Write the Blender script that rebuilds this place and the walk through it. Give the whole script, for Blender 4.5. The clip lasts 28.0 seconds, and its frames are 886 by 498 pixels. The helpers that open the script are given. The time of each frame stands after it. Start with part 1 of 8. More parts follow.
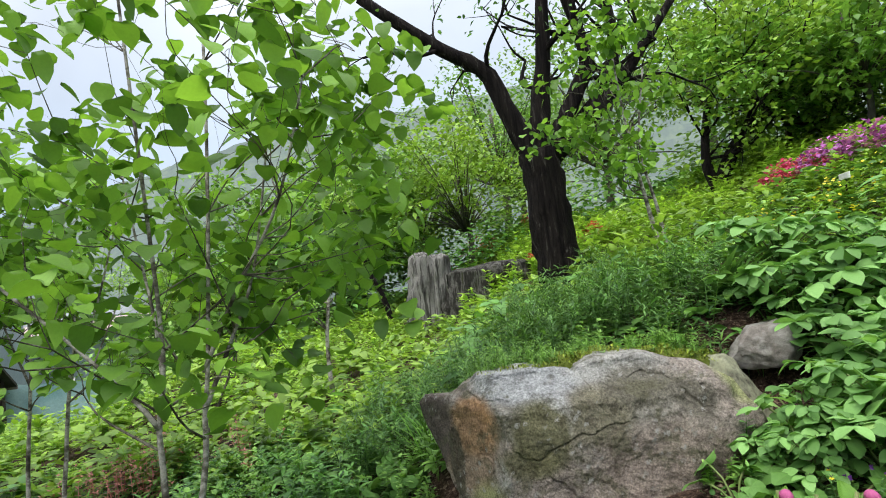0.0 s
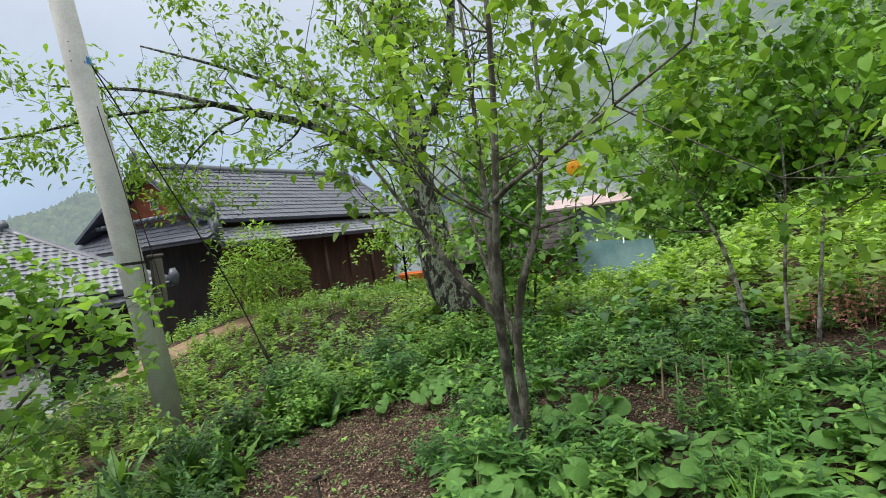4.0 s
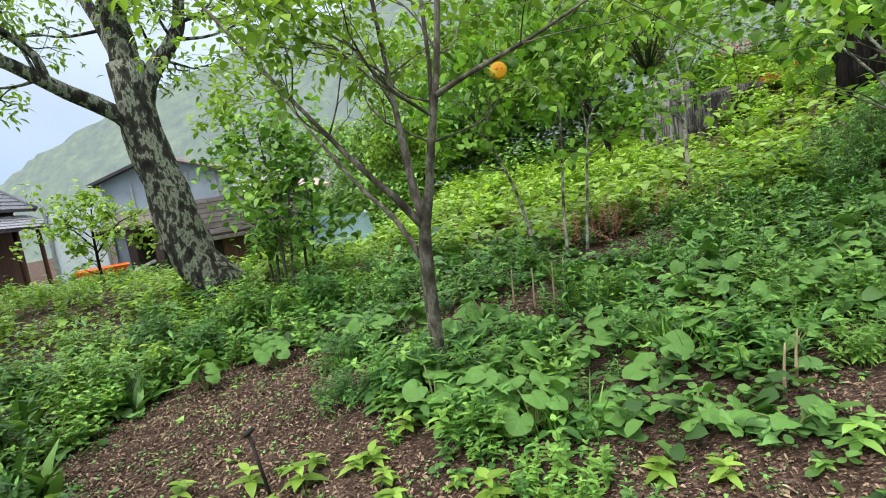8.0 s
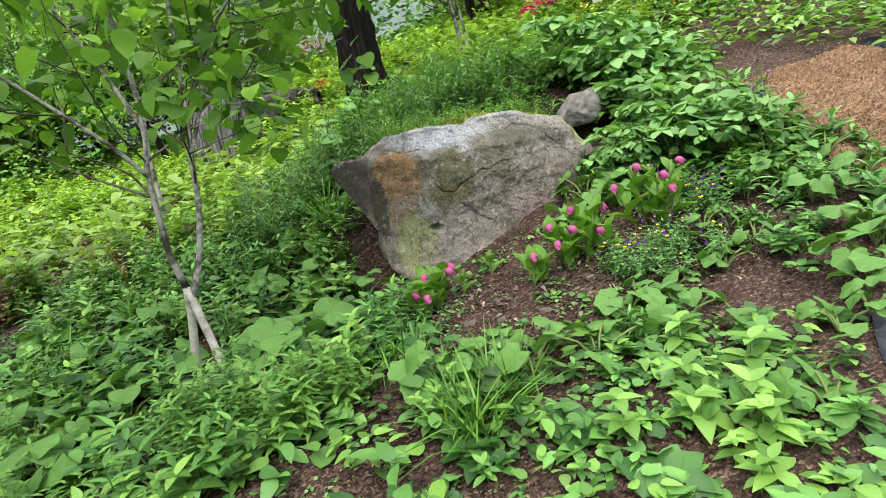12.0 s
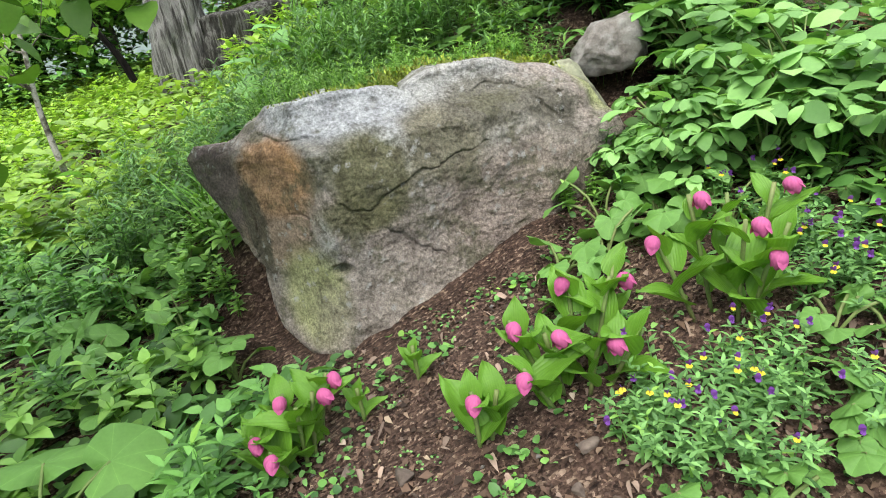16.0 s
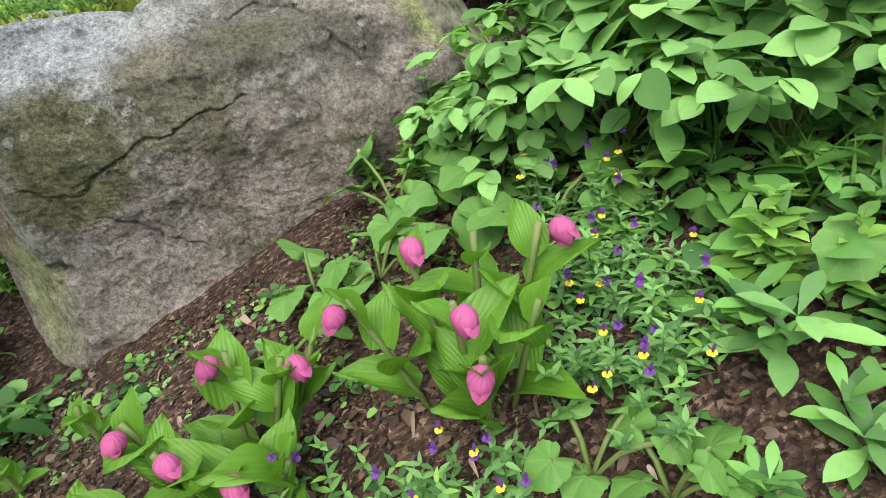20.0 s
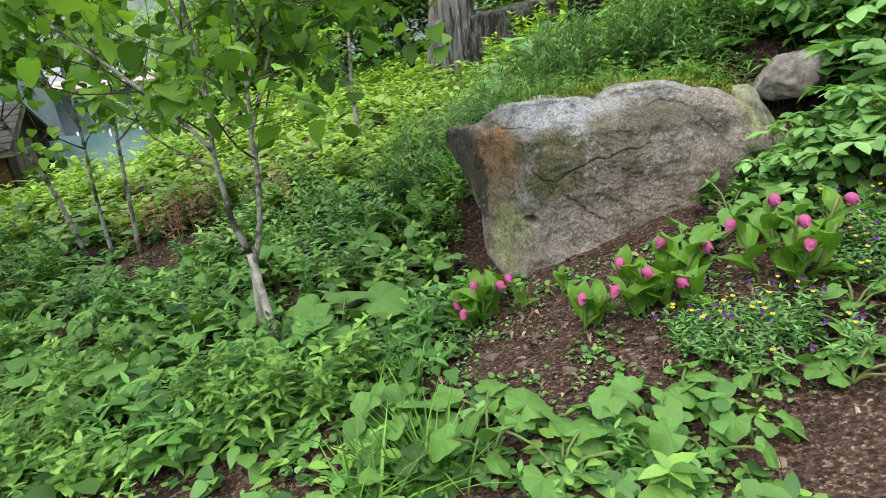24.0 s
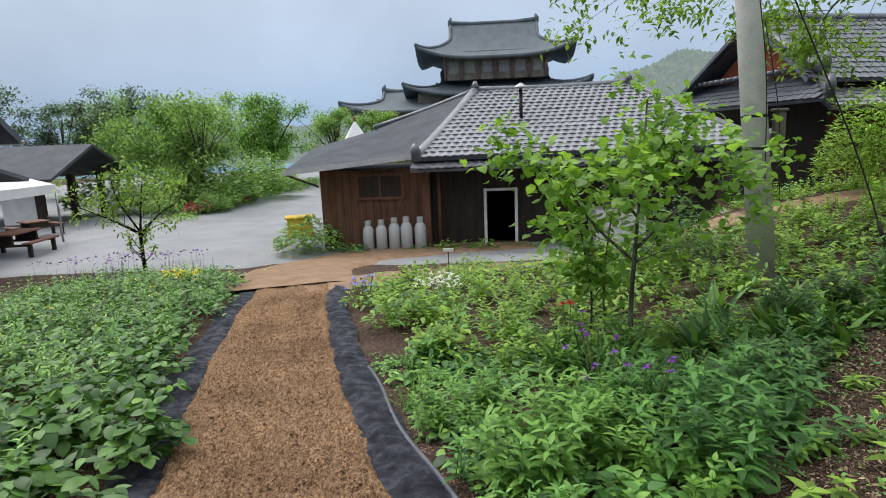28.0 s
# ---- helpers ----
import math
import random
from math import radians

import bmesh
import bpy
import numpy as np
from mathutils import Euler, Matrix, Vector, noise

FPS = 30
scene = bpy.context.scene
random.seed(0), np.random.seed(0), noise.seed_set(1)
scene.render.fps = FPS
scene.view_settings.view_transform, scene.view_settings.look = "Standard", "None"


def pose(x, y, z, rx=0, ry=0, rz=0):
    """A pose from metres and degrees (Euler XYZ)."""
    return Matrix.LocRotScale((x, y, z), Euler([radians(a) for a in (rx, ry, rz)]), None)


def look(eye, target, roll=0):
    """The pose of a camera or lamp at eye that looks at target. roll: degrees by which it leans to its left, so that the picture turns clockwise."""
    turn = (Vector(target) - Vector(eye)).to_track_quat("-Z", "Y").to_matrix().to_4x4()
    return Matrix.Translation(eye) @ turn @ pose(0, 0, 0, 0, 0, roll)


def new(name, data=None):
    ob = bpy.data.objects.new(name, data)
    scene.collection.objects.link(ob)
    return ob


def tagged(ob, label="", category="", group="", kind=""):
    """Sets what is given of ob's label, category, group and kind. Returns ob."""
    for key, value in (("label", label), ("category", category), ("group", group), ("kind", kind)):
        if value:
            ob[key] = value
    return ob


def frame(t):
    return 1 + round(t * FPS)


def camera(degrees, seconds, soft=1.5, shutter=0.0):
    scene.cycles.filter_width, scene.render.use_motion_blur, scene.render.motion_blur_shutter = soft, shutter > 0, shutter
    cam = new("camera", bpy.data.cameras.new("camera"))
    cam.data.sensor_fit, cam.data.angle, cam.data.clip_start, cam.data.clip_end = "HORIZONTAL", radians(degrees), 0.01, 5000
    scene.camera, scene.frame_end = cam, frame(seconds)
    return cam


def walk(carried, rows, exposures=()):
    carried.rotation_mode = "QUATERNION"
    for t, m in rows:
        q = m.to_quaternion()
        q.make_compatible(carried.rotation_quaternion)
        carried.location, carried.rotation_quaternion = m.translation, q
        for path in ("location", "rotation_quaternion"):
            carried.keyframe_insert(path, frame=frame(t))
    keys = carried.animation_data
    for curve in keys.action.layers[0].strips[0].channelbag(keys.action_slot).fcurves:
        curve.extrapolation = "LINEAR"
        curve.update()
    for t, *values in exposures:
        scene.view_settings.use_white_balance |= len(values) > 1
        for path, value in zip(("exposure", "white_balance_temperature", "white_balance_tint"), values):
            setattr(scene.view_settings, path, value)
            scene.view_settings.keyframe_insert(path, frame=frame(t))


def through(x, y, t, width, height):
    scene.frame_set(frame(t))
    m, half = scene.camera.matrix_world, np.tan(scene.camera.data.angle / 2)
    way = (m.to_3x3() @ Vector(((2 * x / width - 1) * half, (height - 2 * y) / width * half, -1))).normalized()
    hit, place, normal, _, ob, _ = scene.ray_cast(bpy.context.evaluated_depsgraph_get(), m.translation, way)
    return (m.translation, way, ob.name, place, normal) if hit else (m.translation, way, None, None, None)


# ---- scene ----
cam = camera(75.0, 28.0, 1.0)
METRES, EYE, TILT, LEAN, TURN = 14.0, 1.5, 4.0, 7.0, 0.0
ROWS = [
    (0.0, 0.0, 0.0, 0.0, 0.0, 0.0, -0.0),
    (0.5, -0.0193, -0.0249, -0.0024, 14.23, -4.25, 1.32),
    (1.0, -0.0461, -0.0442, -0.0072, 26.65, -7.35, 1.31),
    (1.5, -0.0673, -0.0531, -0.0141, 35.88, -10.02, 3.0),
    (2.0, -0.0834, -0.0547, -0.0155, 37.74, -9.92, 3.14),
    (2.5, -0.1014, -0.0662, -0.0158, 37.61, -9.82, 4.41),
    (3.0, -0.1179, -0.0735, -0.0183, 38.77, -10.33, 4.53),
    (3.5, -0.1346, -0.0713, -0.0209, 38.78, -9.28, 4.51),
    (5.5, -0.1909, -0.0887, -0.0401, 40.83, -10.05, 5.27),
    (6.0, -0.2059, -0.0956, -0.0433, 38.93, -11.34, 3.0),
    (6.5, -0.2216, -0.109, -0.0466, 39.83, -13.84, 2.91),
    (7.0, -0.2376, -0.1101, -0.0521, 36.85, -15.09, 3.33),
    (7.5, -0.2474, -0.1074, -0.0537, 23.87, -14.01, 3.17),
    (8.0, -0.2477, -0.1104, -0.0554, 5.41, -11.62, 2.8),
    (8.5, -0.2301, -0.1041, -0.0512, -8.21, -9.59, -0.6),
    (9.0, -0.2043, -0.0948, -0.0437, -17.88, -8.47, -2.91),
    (9.5, -0.1784, -0.0837, -0.0421, -24.14, -8.16, -2.91),
    (10.0, -0.1517, -0.0752, -0.0401, -27.06, -8.82, -3.23),
    (10.5, -0.124, -0.0673, -0.0363, -26.38, -12.15, -1.29),
    (11.0, -0.1087, -0.0534, -0.0332, -28.72, -13.14, 1.34),
    (11.5, -0.0948, -0.0396, -0.0302, -29.96, -13.19, 2.76),
    (12.0, -0.0735, -0.0288, -0.0301, -25.36, -14.51, 1.1),
    (12.5, -0.0559, -0.0157, -0.0245, -20.23, -18.23, -0.1),
    (14.5, -0.0167, 0.0539, -0.0297, -8.1, -23.45, -0.51),
    (15.0, -0.0158, 0.0593, -0.0306, -9.31, -24.78, -0.2),
    (15.5, -0.0089, 0.0584, -0.0276, -14.49, -24.74, 0.68),
    (16.0, -0.0012, 0.0549, -0.022, -21.95, -23.07, 1.38),
    (16.5, 0.009, 0.0512, -0.0185, -28.01, -21.55, 2.29),
    (17.0, 0.0254, 0.0482, -0.0165, -26.91, -21.21, 2.03),
    (17.5, 0.0348, 0.0477, -0.0113, -23.44, -22.81, 1.6),
    (18.0, 0.0419, 0.0556, -0.01, -20.99, -23.47, 2.0),
    (18.5, 0.0509, 0.0689, -0.0124, -19.98, -25.87, 1.54),
    (19.0, 0.0594, 0.0761, -0.0142, -19.52, -28.86, 2.23),
    (19.5, 0.0644, 0.0788, -0.0176, -18.8, -32.33, 2.41),
    (20.0, 0.0634, 0.0775, -0.019, -18.88, -34.66, 1.71),
    (20.5, 0.0604, 0.0768, -0.0181, -18.92, -35.15, 0.96),
    (21.0, 0.0521, 0.0707, -0.014, -18.05, -34.46, 0.83),
    (21.5, 0.0432, 0.0599, -0.0071, -13.83, -30.94, 2.3),
    (23.5, 0.0131, 0.0063, -0.0039, -5.19, -22.74, -0.33),
    (24.0, -0.0015, -0.012, -0.0071, 1.98, -23.73, 0.62),
    (24.5, -0.0237, -0.0239, -0.0103, 15.26, -24.63, 0.36),
    (25.0, -0.045, -0.0297, -0.0125, 27.19, -26.4, 0.76),
    (25.5, -0.0644, -0.0348, -0.0172, 38.92, -27.46, 2.28),
    (26.0, -0.0848, -0.0456, -0.0208, 49.46, -27.48, 3.84),
    (26.5, -0.1009, -0.0625, -0.0231, 61.84, -26.95, 5.17),
    (27.0, -0.1193, -0.074, -0.0251, 71.63, -24.32, 4.26),
    (27.5, -0.1321, -0.0882, -0.0234, 78.12, -20.39, 5.12),
    (28.0, -0.1409, -0.1094, -0.0255, 92.55, -17.25, 6.55),
]
walk(cam, [(t, pose(0, 0, EYE, TILT, LEAN, TURN) @ pose(METRES * x, METRES * y, METRES * z, 90 + pitch, roll, yaw)) for t, x, y, z, yaw, pitch, roll in ROWS],
     [(0.0, 0.58), (3.0, 0.36), (6.0, 0.3), (8.0, 0.74), (10.0, 0.74), (12.0, 0.9), (14.5, 1.1), (17.0, 1.1), (18.0, 1.04), (20.0, 0.86), (21.5, 0.88), (24.0, 0.7), (25.5, 0.54), (28.0, 0.2)])

# ---- light ----
world = bpy.data.worlds.new("world")
scene.world = world
world.use_nodes = True
wt = world.node_tree
sky = wt.nodes.new("ShaderNodeTexSky")
sky.sky_type, sky.sun_disc = "NISHITA", False
sky.sun_elevation, sky.sun_rotation = radians(52), radians(200)
sky.air_density, sky.dust_density, sky.ozone_density = 1.0, 6.0, 1.0
# an overcast sky: about three times as bright overhead as at the horizon
tc = wt.nodes.new("ShaderNodeTexCoord")
sep = wt.nodes.new("ShaderNodeSeparateXYZ")
wt.links.new(tc.outputs["Generated"], sep.inputs[0])
cloud = wt.nodes.new("ShaderNodeValToRGB")
for k, (p, c) in enumerate(((0.0, (2.3, 3.5, 5.2)), (0.13, (3.3, 4.2, 5.5)), (0.45, (5.2, 5.7, 6.5)), (1.0, (19.0, 19.2, 19.6)))):
    e = cloud.color_ramp.elements[k] if k < 2 else cloud.color_ramp.elements.new(p)
    e.position, e.color = p, (*c, 1)
wt.links.new(sep.outputs[2], cloud.inputs[0])
haze = wt.nodes.new("ShaderNodeMix")
haze.data_type = "RGBA"
haze.inputs[0].default_value = 0.9
wt.links.new(sky.outputs[0], haze.inputs[6])
wt.links.new(cloud.outputs[0], haze.inputs[7])
puff = wt.nodes.new("ShaderNodeTexNoise")
puff.inputs["Scale"].default_value, puff.inputs["Detail"].default_value = 2.2, 5
wt.links.new(tc.outputs["Generated"], puff.inputs["Vector"])
tone = wt.nodes.new("ShaderNodeMapRange")
tone.inputs[1].default_value, tone.inputs[2].default_value, tone.inputs[3].default_value, tone.inputs[4].default_value = 0.3, 0.7, 0.82, 1.18
wt.links.new(puff.outputs[0], tone.inputs[0])
wt.links.new(tone.outputs[0], wt.nodes["Background"].inputs[1])
scaled = wt.nodes.new("ShaderNodeVectorMath")
scaled.operation = "SCALE"
scaled.inputs[3].default_value = 0.12
wt.links.new(haze.outputs[2], scaled.inputs[0])
wt.links.new(scaled.outputs[0], wt.nodes["Background"].inputs[0])
sun = new("sun", bpy.data.lights.new("sun", "SUN"))
sun.data.energy, sun.data.angle, sun.data.color = 1.6, radians(30), (1.0, 0.97, 0.92)
sun.matrix_world = look((0, 0, 0), (0.35, 0.5, -0.85))

# ---- materials ----


def shader(name):
    m = bpy.data.materials.new(name)
    m.use_nodes = True
    t = m.node_tree
    return m, t, t.nodes["Principled BSDF"]


def ramp(t, src, stops):
    r = t.nodes.new("ShaderNodeValToRGB")
    el = r.color_ramp.elements
    while len(el) < len(stops):
        el.new(0.5)
    for e, (p, c) in zip(el, stops):
        e.position, e.color = p, (*c, 1)
    t.links.new(src, r.inputs[0])
    return r.outputs[0]


def tex(t, scale, detail=6, rough=0.6, kind="Noise", stretch=None, coord="Object"):
    co = t.nodes.new("ShaderNodeTexCoord").outputs[coord]
    if stretch:
        mp = t.nodes.new("ShaderNodeMapping")
        mp.inputs["Scale"].default_value = stretch
        t.links.new(co, mp.inputs[0])
        co = mp.outputs[0]
    n = t.nodes.new("ShaderNodeTexNoise" if kind == "Noise" else "ShaderNodeTexVoronoi")
    n.inputs["Scale"].default_value = scale
    if kind == "Noise":
        n.inputs["Detail"].default_value, n.inputs["Roughness"].default_value = detail, rough
    t.links.new(co, n.inputs["Vector"])
    return n.outputs[0]


def mix(t, fac, a, b, how="MIX"):
    m = t.nodes.new("ShaderNodeMix")
    m.data_type, m.blend_type = "RGBA", how
    for sock, v in ((m.inputs[0], fac), (m.inputs[6], a), (m.inputs[7], b)):
        if isinstance(v, (int, float)):
            sock.default_value = v
        elif isinstance(v, tuple):
            sock.default_value = (*v, 1)
        else:
            t.links.new(v, sock)
    return m.outputs[2]


def bump(t, p, src, strength=0.4, dist=0.01):
    b = t.nodes.new("ShaderNodeBump")
    b.inputs["Strength"].default_value, b.inputs["Distance"].default_value = strength, dist
    t.links.new(src, b.inputs["Height"])
    t.links.new(b.outputs[0], p.inputs["Normal"])


def surface(name, stops, scale=6, rough=0.8, grain=60, bumps=0.4, dist=0.008, stretch=None, metal=0.0, vary=0.0, spec=0.3, coord="Object"):
    """A plain surface: large stains by a ramp, fine grain over it, relief from both."""
    m, t, p = shader(name)
    big = tex(t, scale, 8, 0.62, stretch=stretch, coord=coord)
    fine = tex(t, grain, 5, 0.7, stretch=stretch, coord=coord)
    c = ramp(t, big, stops)
    c = mix(t, 0.45, c, ramp(t, fine, [(0.3, (0.45, 0.45, 0.45)), (0.7, (1.0, 1.0, 1.0))]), "MULTIPLY")
    if vary:
        oi = t.nodes.new("ShaderNodeObjectInfo")
        c = mix(t, vary, c, ramp(t, oi.outputs["Random"], [(0, (0.35, 0.35, 0.35)), (1, (1.3, 1.3, 1.3))]), "MULTIPLY")
    t.links.new(c, p.inputs["Base Color"])
    p.inputs["Roughness"].default_value, p.inputs["Metallic"].default_value = rough, metal
    p.inputs["Specular IOR Level"].default_value = spec
    if bumps:
        bump(t, p, mix(t, 0.5, big, fine), bumps, dist)
    return m


def foliage(name, dark, light, gloss=0.45, through=0.35, warm=(0.2, 0.37, 0.06), vein=""):
    """Leaves: each leaf has its own green, light shines through it, and the surface is slightly waxy."""
    dark, light, through = tuple(0.6 * v for v in dark), tuple(1.14 * v for v in light), 0.8 * through
    m, t, p = shader(name)
    geo = t.nodes.new("ShaderNodeNewGeometry")
    big = tex(t, 1.7, 3)
    fine = tex(t, 90, 4)
    c = ramp(t, geo.outputs["Random Per Island"], [(0.0, dark), (0.55, tuple((a + b) / 2 for a, b in zip(dark, light))), (0.93, light), (1.0, warm)])
    c = mix(t, 0.5, c, ramp(t, big, [(0.3, (0.75, 0.8, 0.75)), (0.7, (1.2, 1.2, 1.05))]), "MULTIPLY")
    c = mix(t, 0.35, c, ramp(t, fine, [(0.3, (0.75, 0.77, 0.75)), (0.7, (1.15, 1.15, 1.1))]), "MULTIPLY")
    relief = fine
    if vein:
        # veins that fan out from the stalk, or run along the leaf
        xyz = t.nodes.new("ShaderNodeSeparateXYZ")
        t.links.new(t.nodes.new("ShaderNodeTexCoord").outputs["Object"], xyz.inputs[0])
        ops = [("ARCTAN2", None), ("MULTIPLY", 4.5)] if vein == "fan" else [("ARCTAN2", None), ("MULTIPLY", 6.0)] if vein == "rib" else [("MULTIPLY", 430.0)]
        v = xyz.outputs[1]
        for op, val in ops + [("SINE", None), ("ABSOLUTE", None)]:
            q = t.nodes.new("ShaderNodeMath")
            q.operation = op
            t.links.new(v, q.inputs[0])
            if op == "ARCTAN2":
                t.links.new(xyz.outputs[0], q.inputs[1])
            elif val:
                q.inputs[1].default_value = val
            v = q.outputs[0]
        c = mix(t, 0.5, c, ramp(t, v, [(0.0, (1.45, 1.4, 1.35) if vein == "fan" else (0.89, 0.91, 0.89)), (0.1 if vein == "fan" else 0.3, (1.0, 1.0, 1.0)), (1.0, (0.88, 0.89, 0.88) if vein == "fan" else (1.06, 1.05, 1.05))]), "MULTIPLY")
        relief = mix(t, 0.6, fine, v)
    t.links.new(c, p.inputs["Base Color"])
    p.inputs["Roughness"].default_value = gloss
    p.inputs["Specular IOR Level"].default_value = 0.34
    tr = t.nodes.new("ShaderNodeBsdfTranslucent")
    t.links.new(mix(t, 1.0, c, (1.3, 1.3, 0.7), "MULTIPLY"), tr.inputs[0])
    ms = t.nodes.new("ShaderNodeMixShader")
    ms.inputs[0].default_value = through
    t.links.new(p.outputs[0], ms.inputs[1])
    t.links.new(tr.outputs[0], ms.inputs[2])
    t.links.new(ms.outputs[0], t.nodes["Material Output"].inputs[0])
    bump(t, p, relief, 0.35 if vein else 0.25, 0.004 if vein else 0.003)
    return m


def chips(name, stops, scale, patch):
    """Loose ground: crumbs and chips of many tones, with damp and dry patches."""
    m, t, p = shader(name)
    big, mid = tex(t, patch, 7, 0.65), tex(t, scale * 0.3, 6, 0.7)
    cols = []
    for k, (s, st) in enumerate(((scale, (1, 1, 1)), (scale * 0.55, (1.0, 2.2, 1.0)))):
        co = t.nodes.new("ShaderNodeTexCoord")
        mp = t.nodes.new("ShaderNodeMapping")
        mp.inputs["Scale"].default_value, mp.inputs["Rotation"].default_value = st, (0, 0, 0.7 * k)
        t.links.new(co.outputs["Object"], mp.inputs[0])
        warp = mix(t, 0.03, mp.outputs[0], mid, "ADD")
        v = t.nodes.new("ShaderNodeTexVoronoi")
        v.inputs["Scale"].default_value = s
        t.links.new(warp, v.inputs["Vector"])
        cols.append(v)
    sep = t.nodes.new("ShaderNodeSeparateColor")
    t.links.new(mix(t, 0.5, cols[0].outputs["Color"], cols[1].outputs["Color"]), sep.inputs[0])
    c = ramp(t, sep.outputs[0], [(0.15 + 0.7 * q, col) for q, col in stops])
    c = mix(t, 0.75, c, ramp(t, mid, [(0.3, (0.4, 0.4, 0.4)), (0.65, (1.25, 1.25, 1.25))]), "MULTIPLY")
    c = mix(t, 0.6, c, ramp(t, big, [(0.32, (0.55, 0.52, 0.5)), (0.65, (1.3, 1.28, 1.25))]), "MULTIPLY")
    t.links.new(c, p.inputs["Base Color"])
    p.inputs["Roughness"].default_value, p.inputs["Specular IOR Level"].default_value = 0.95, 0.2
    bump(t, p, mix(t, 0.5, mid, mix(t, 0.5, cols[0].outputs["Distance"], sep.outputs[1])), 1.0, 0.02)
    return m


LEAF = foliage("leaf_mid", (0.05, 0.155, 0.036), (0.165, 0.36, 0.085))
LEAF_DEEP = foliage("leaf_deep", (0.045, 0.12, 0.03), (0.125, 0.25, 0.06))
LEAF_LIGHT = foliage("leaf_light", (0.115, 0.275, 0.045), (0.265, 0.47, 0.105))
LEAF_SOFT = foliage("leaf_soft", (0.072, 0.19, 0.05), (0.19, 0.37, 0.115), 0.55, 0.3)
LEAF_MAPLE = foliage("leaf_maple", (0.16, 0.32, 0.05), (0.28, 0.46, 0.09), 0.5, 0.55)
LEAF_BLUE = foliage("leaf_bluish", (0.06, 0.15, 0.045), (0.16, 0.31, 0.09), 0.55)
LEAF_YOUNG = foliage("leaf_young", (0.16, 0.3, 0.035), (0.31, 0.475, 0.085), 0.45, 0.45)
LEAF_LIME = foliage("leaf_lime", (0.21, 0.4, 0.045), (0.4, 0.6, 0.1), 0.5, 0.5)
LEAF_HEART = foliage("leaf_heart", (0.105, 0.245, 0.036), (0.25, 0.45, 0.07), 0.5, 0.52)
LEAF_SLIPPER = foliage("leaf_slipper", (0.085, 0.21, 0.02), (0.155, 0.33, 0.036), 0.48, 0.35, (0.17, 0.33, 0.045), "long")
# far leaves and pines: distance haze is put into these paler greens
LEAF_FAR = foliage("leaf_far", (0.15, 0.28, 0.09), (0.3, 0.46, 0.15), 0.7, 0.5)
LEAF_PINE = foliage("leaf_pine", (0.1, 0.17, 0.1), (0.17, 0.26, 0.15), 0.7, 0.15)
GRASS = foliage("grass_blade", (0.05, 0.16, 0.02), (0.16, 0.34, 0.05), 0.5, 0.35)
MOSS = surface("moss", [(0.3, (0.1, 0.14, 0.02)), (0.6, (0.18, 0.22, 0.035)), (0.8, (0.14, 0.12, 0.035))], 5, 0.95, 120, 0.9, 0.02)
STEM = surface("green_stem", [(0.3, (0.1, 0.18, 0.04)), (0.7, (0.2, 0.22, 0.08))], 8, 0.6, 80, 0.1)
DRY_STEM = surface("dry_stem", [(0.3, (0.3, 0.24, 0.14)), (0.7, (0.5, 0.4, 0.25))], 8, 0.8, 80, 0.2)
SOIL = chips("soil", [(0.0, (0.025, 0.015, 0.011)), (0.5, (0.068, 0.041, 0.03)), (0.9, (0.135, 0.088, 0.064)), (1.0, (0.26, 0.19, 0.14))], 110, 1.4)
CLOD = surface("clod", [(0.3, (0.04, 0.023, 0.017)), (0.7, (0.13, 0.08, 0.06))], 9, 0.95, 90, 0.8, 0.01, vary=0.4)
LITTER = foliage("dead_leaf", (0.035, 0.02, 0.014), (0.15, 0.092, 0.066), 0.85, 0.05, (0.34, 0.26, 0.19))
COIR = chips("coir_mat", [(0.0, (0.1, 0.055, 0.03)), (0.5, (0.245, 0.145, 0.08)), (1.0, (0.4, 0.26, 0.15))], 120, 1.3)
CLOTH = surface("black_weed_cloth", [(0.36, (0.018, 0.019, 0.026)), (0.5, (0.045, 0.048, 0.062)), (0.66, (0.11, 0.115, 0.14))], 9, 0.8, 260, 1.0, 0.03, spec=0.15)
ASPHALT = surface("asphalt", [(0.3, (0.19, 0.197, 0.21)), (0.7, (0.28, 0.287, 0.3))], 0.6, 0.6, 30, 0.3, 0.004, spec=0.5)
CONCRETE = surface("concrete", [(0.3, (0.48, 0.47, 0.44)), (0.7, (0.68, 0.665, 0.62))], 3, 0.9, 60, 0.3)
STONE_GREY = surface("grey_stone", [(0.3, (0.11, 0.095, 0.085)), (0.7, (0.26, 0.24, 0.22))], 7, 0.9, 60, 0.6, vary=0.5)
BARK = surface("grey_bark", [(0.3, (0.045, 0.04, 0.032)), (0.6, (0.12, 0.11, 0.085)), (0.8, (0.22, 0.22, 0.18))], 9, 0.95, 45, 1.0, 0.02, stretch=(1, 1, 0.35))
BARK_DARK = surface("black_bark", [(0.4, (0.006, 0.005, 0.005)), (0.6, (0.022, 0.018, 0.016)), (0.72, (0.12, 0.115, 0.1))], 9, 0.95, 30, 1.0, 0.06, stretch=(2.2, 2.2, 0.16), spec=0.1)
BARK_LICHEN = surface("lichen_bark", [(0.36, (0.012, 0.011, 0.009)), (0.5, (0.05, 0.048, 0.036)), (0.55, (0.3, 0.33, 0.25)), (0.64, (0.08, 0.082, 0.06))], 11, 0.95, 30, 1.0, 0.04, stretch=(1, 1, 0.5))
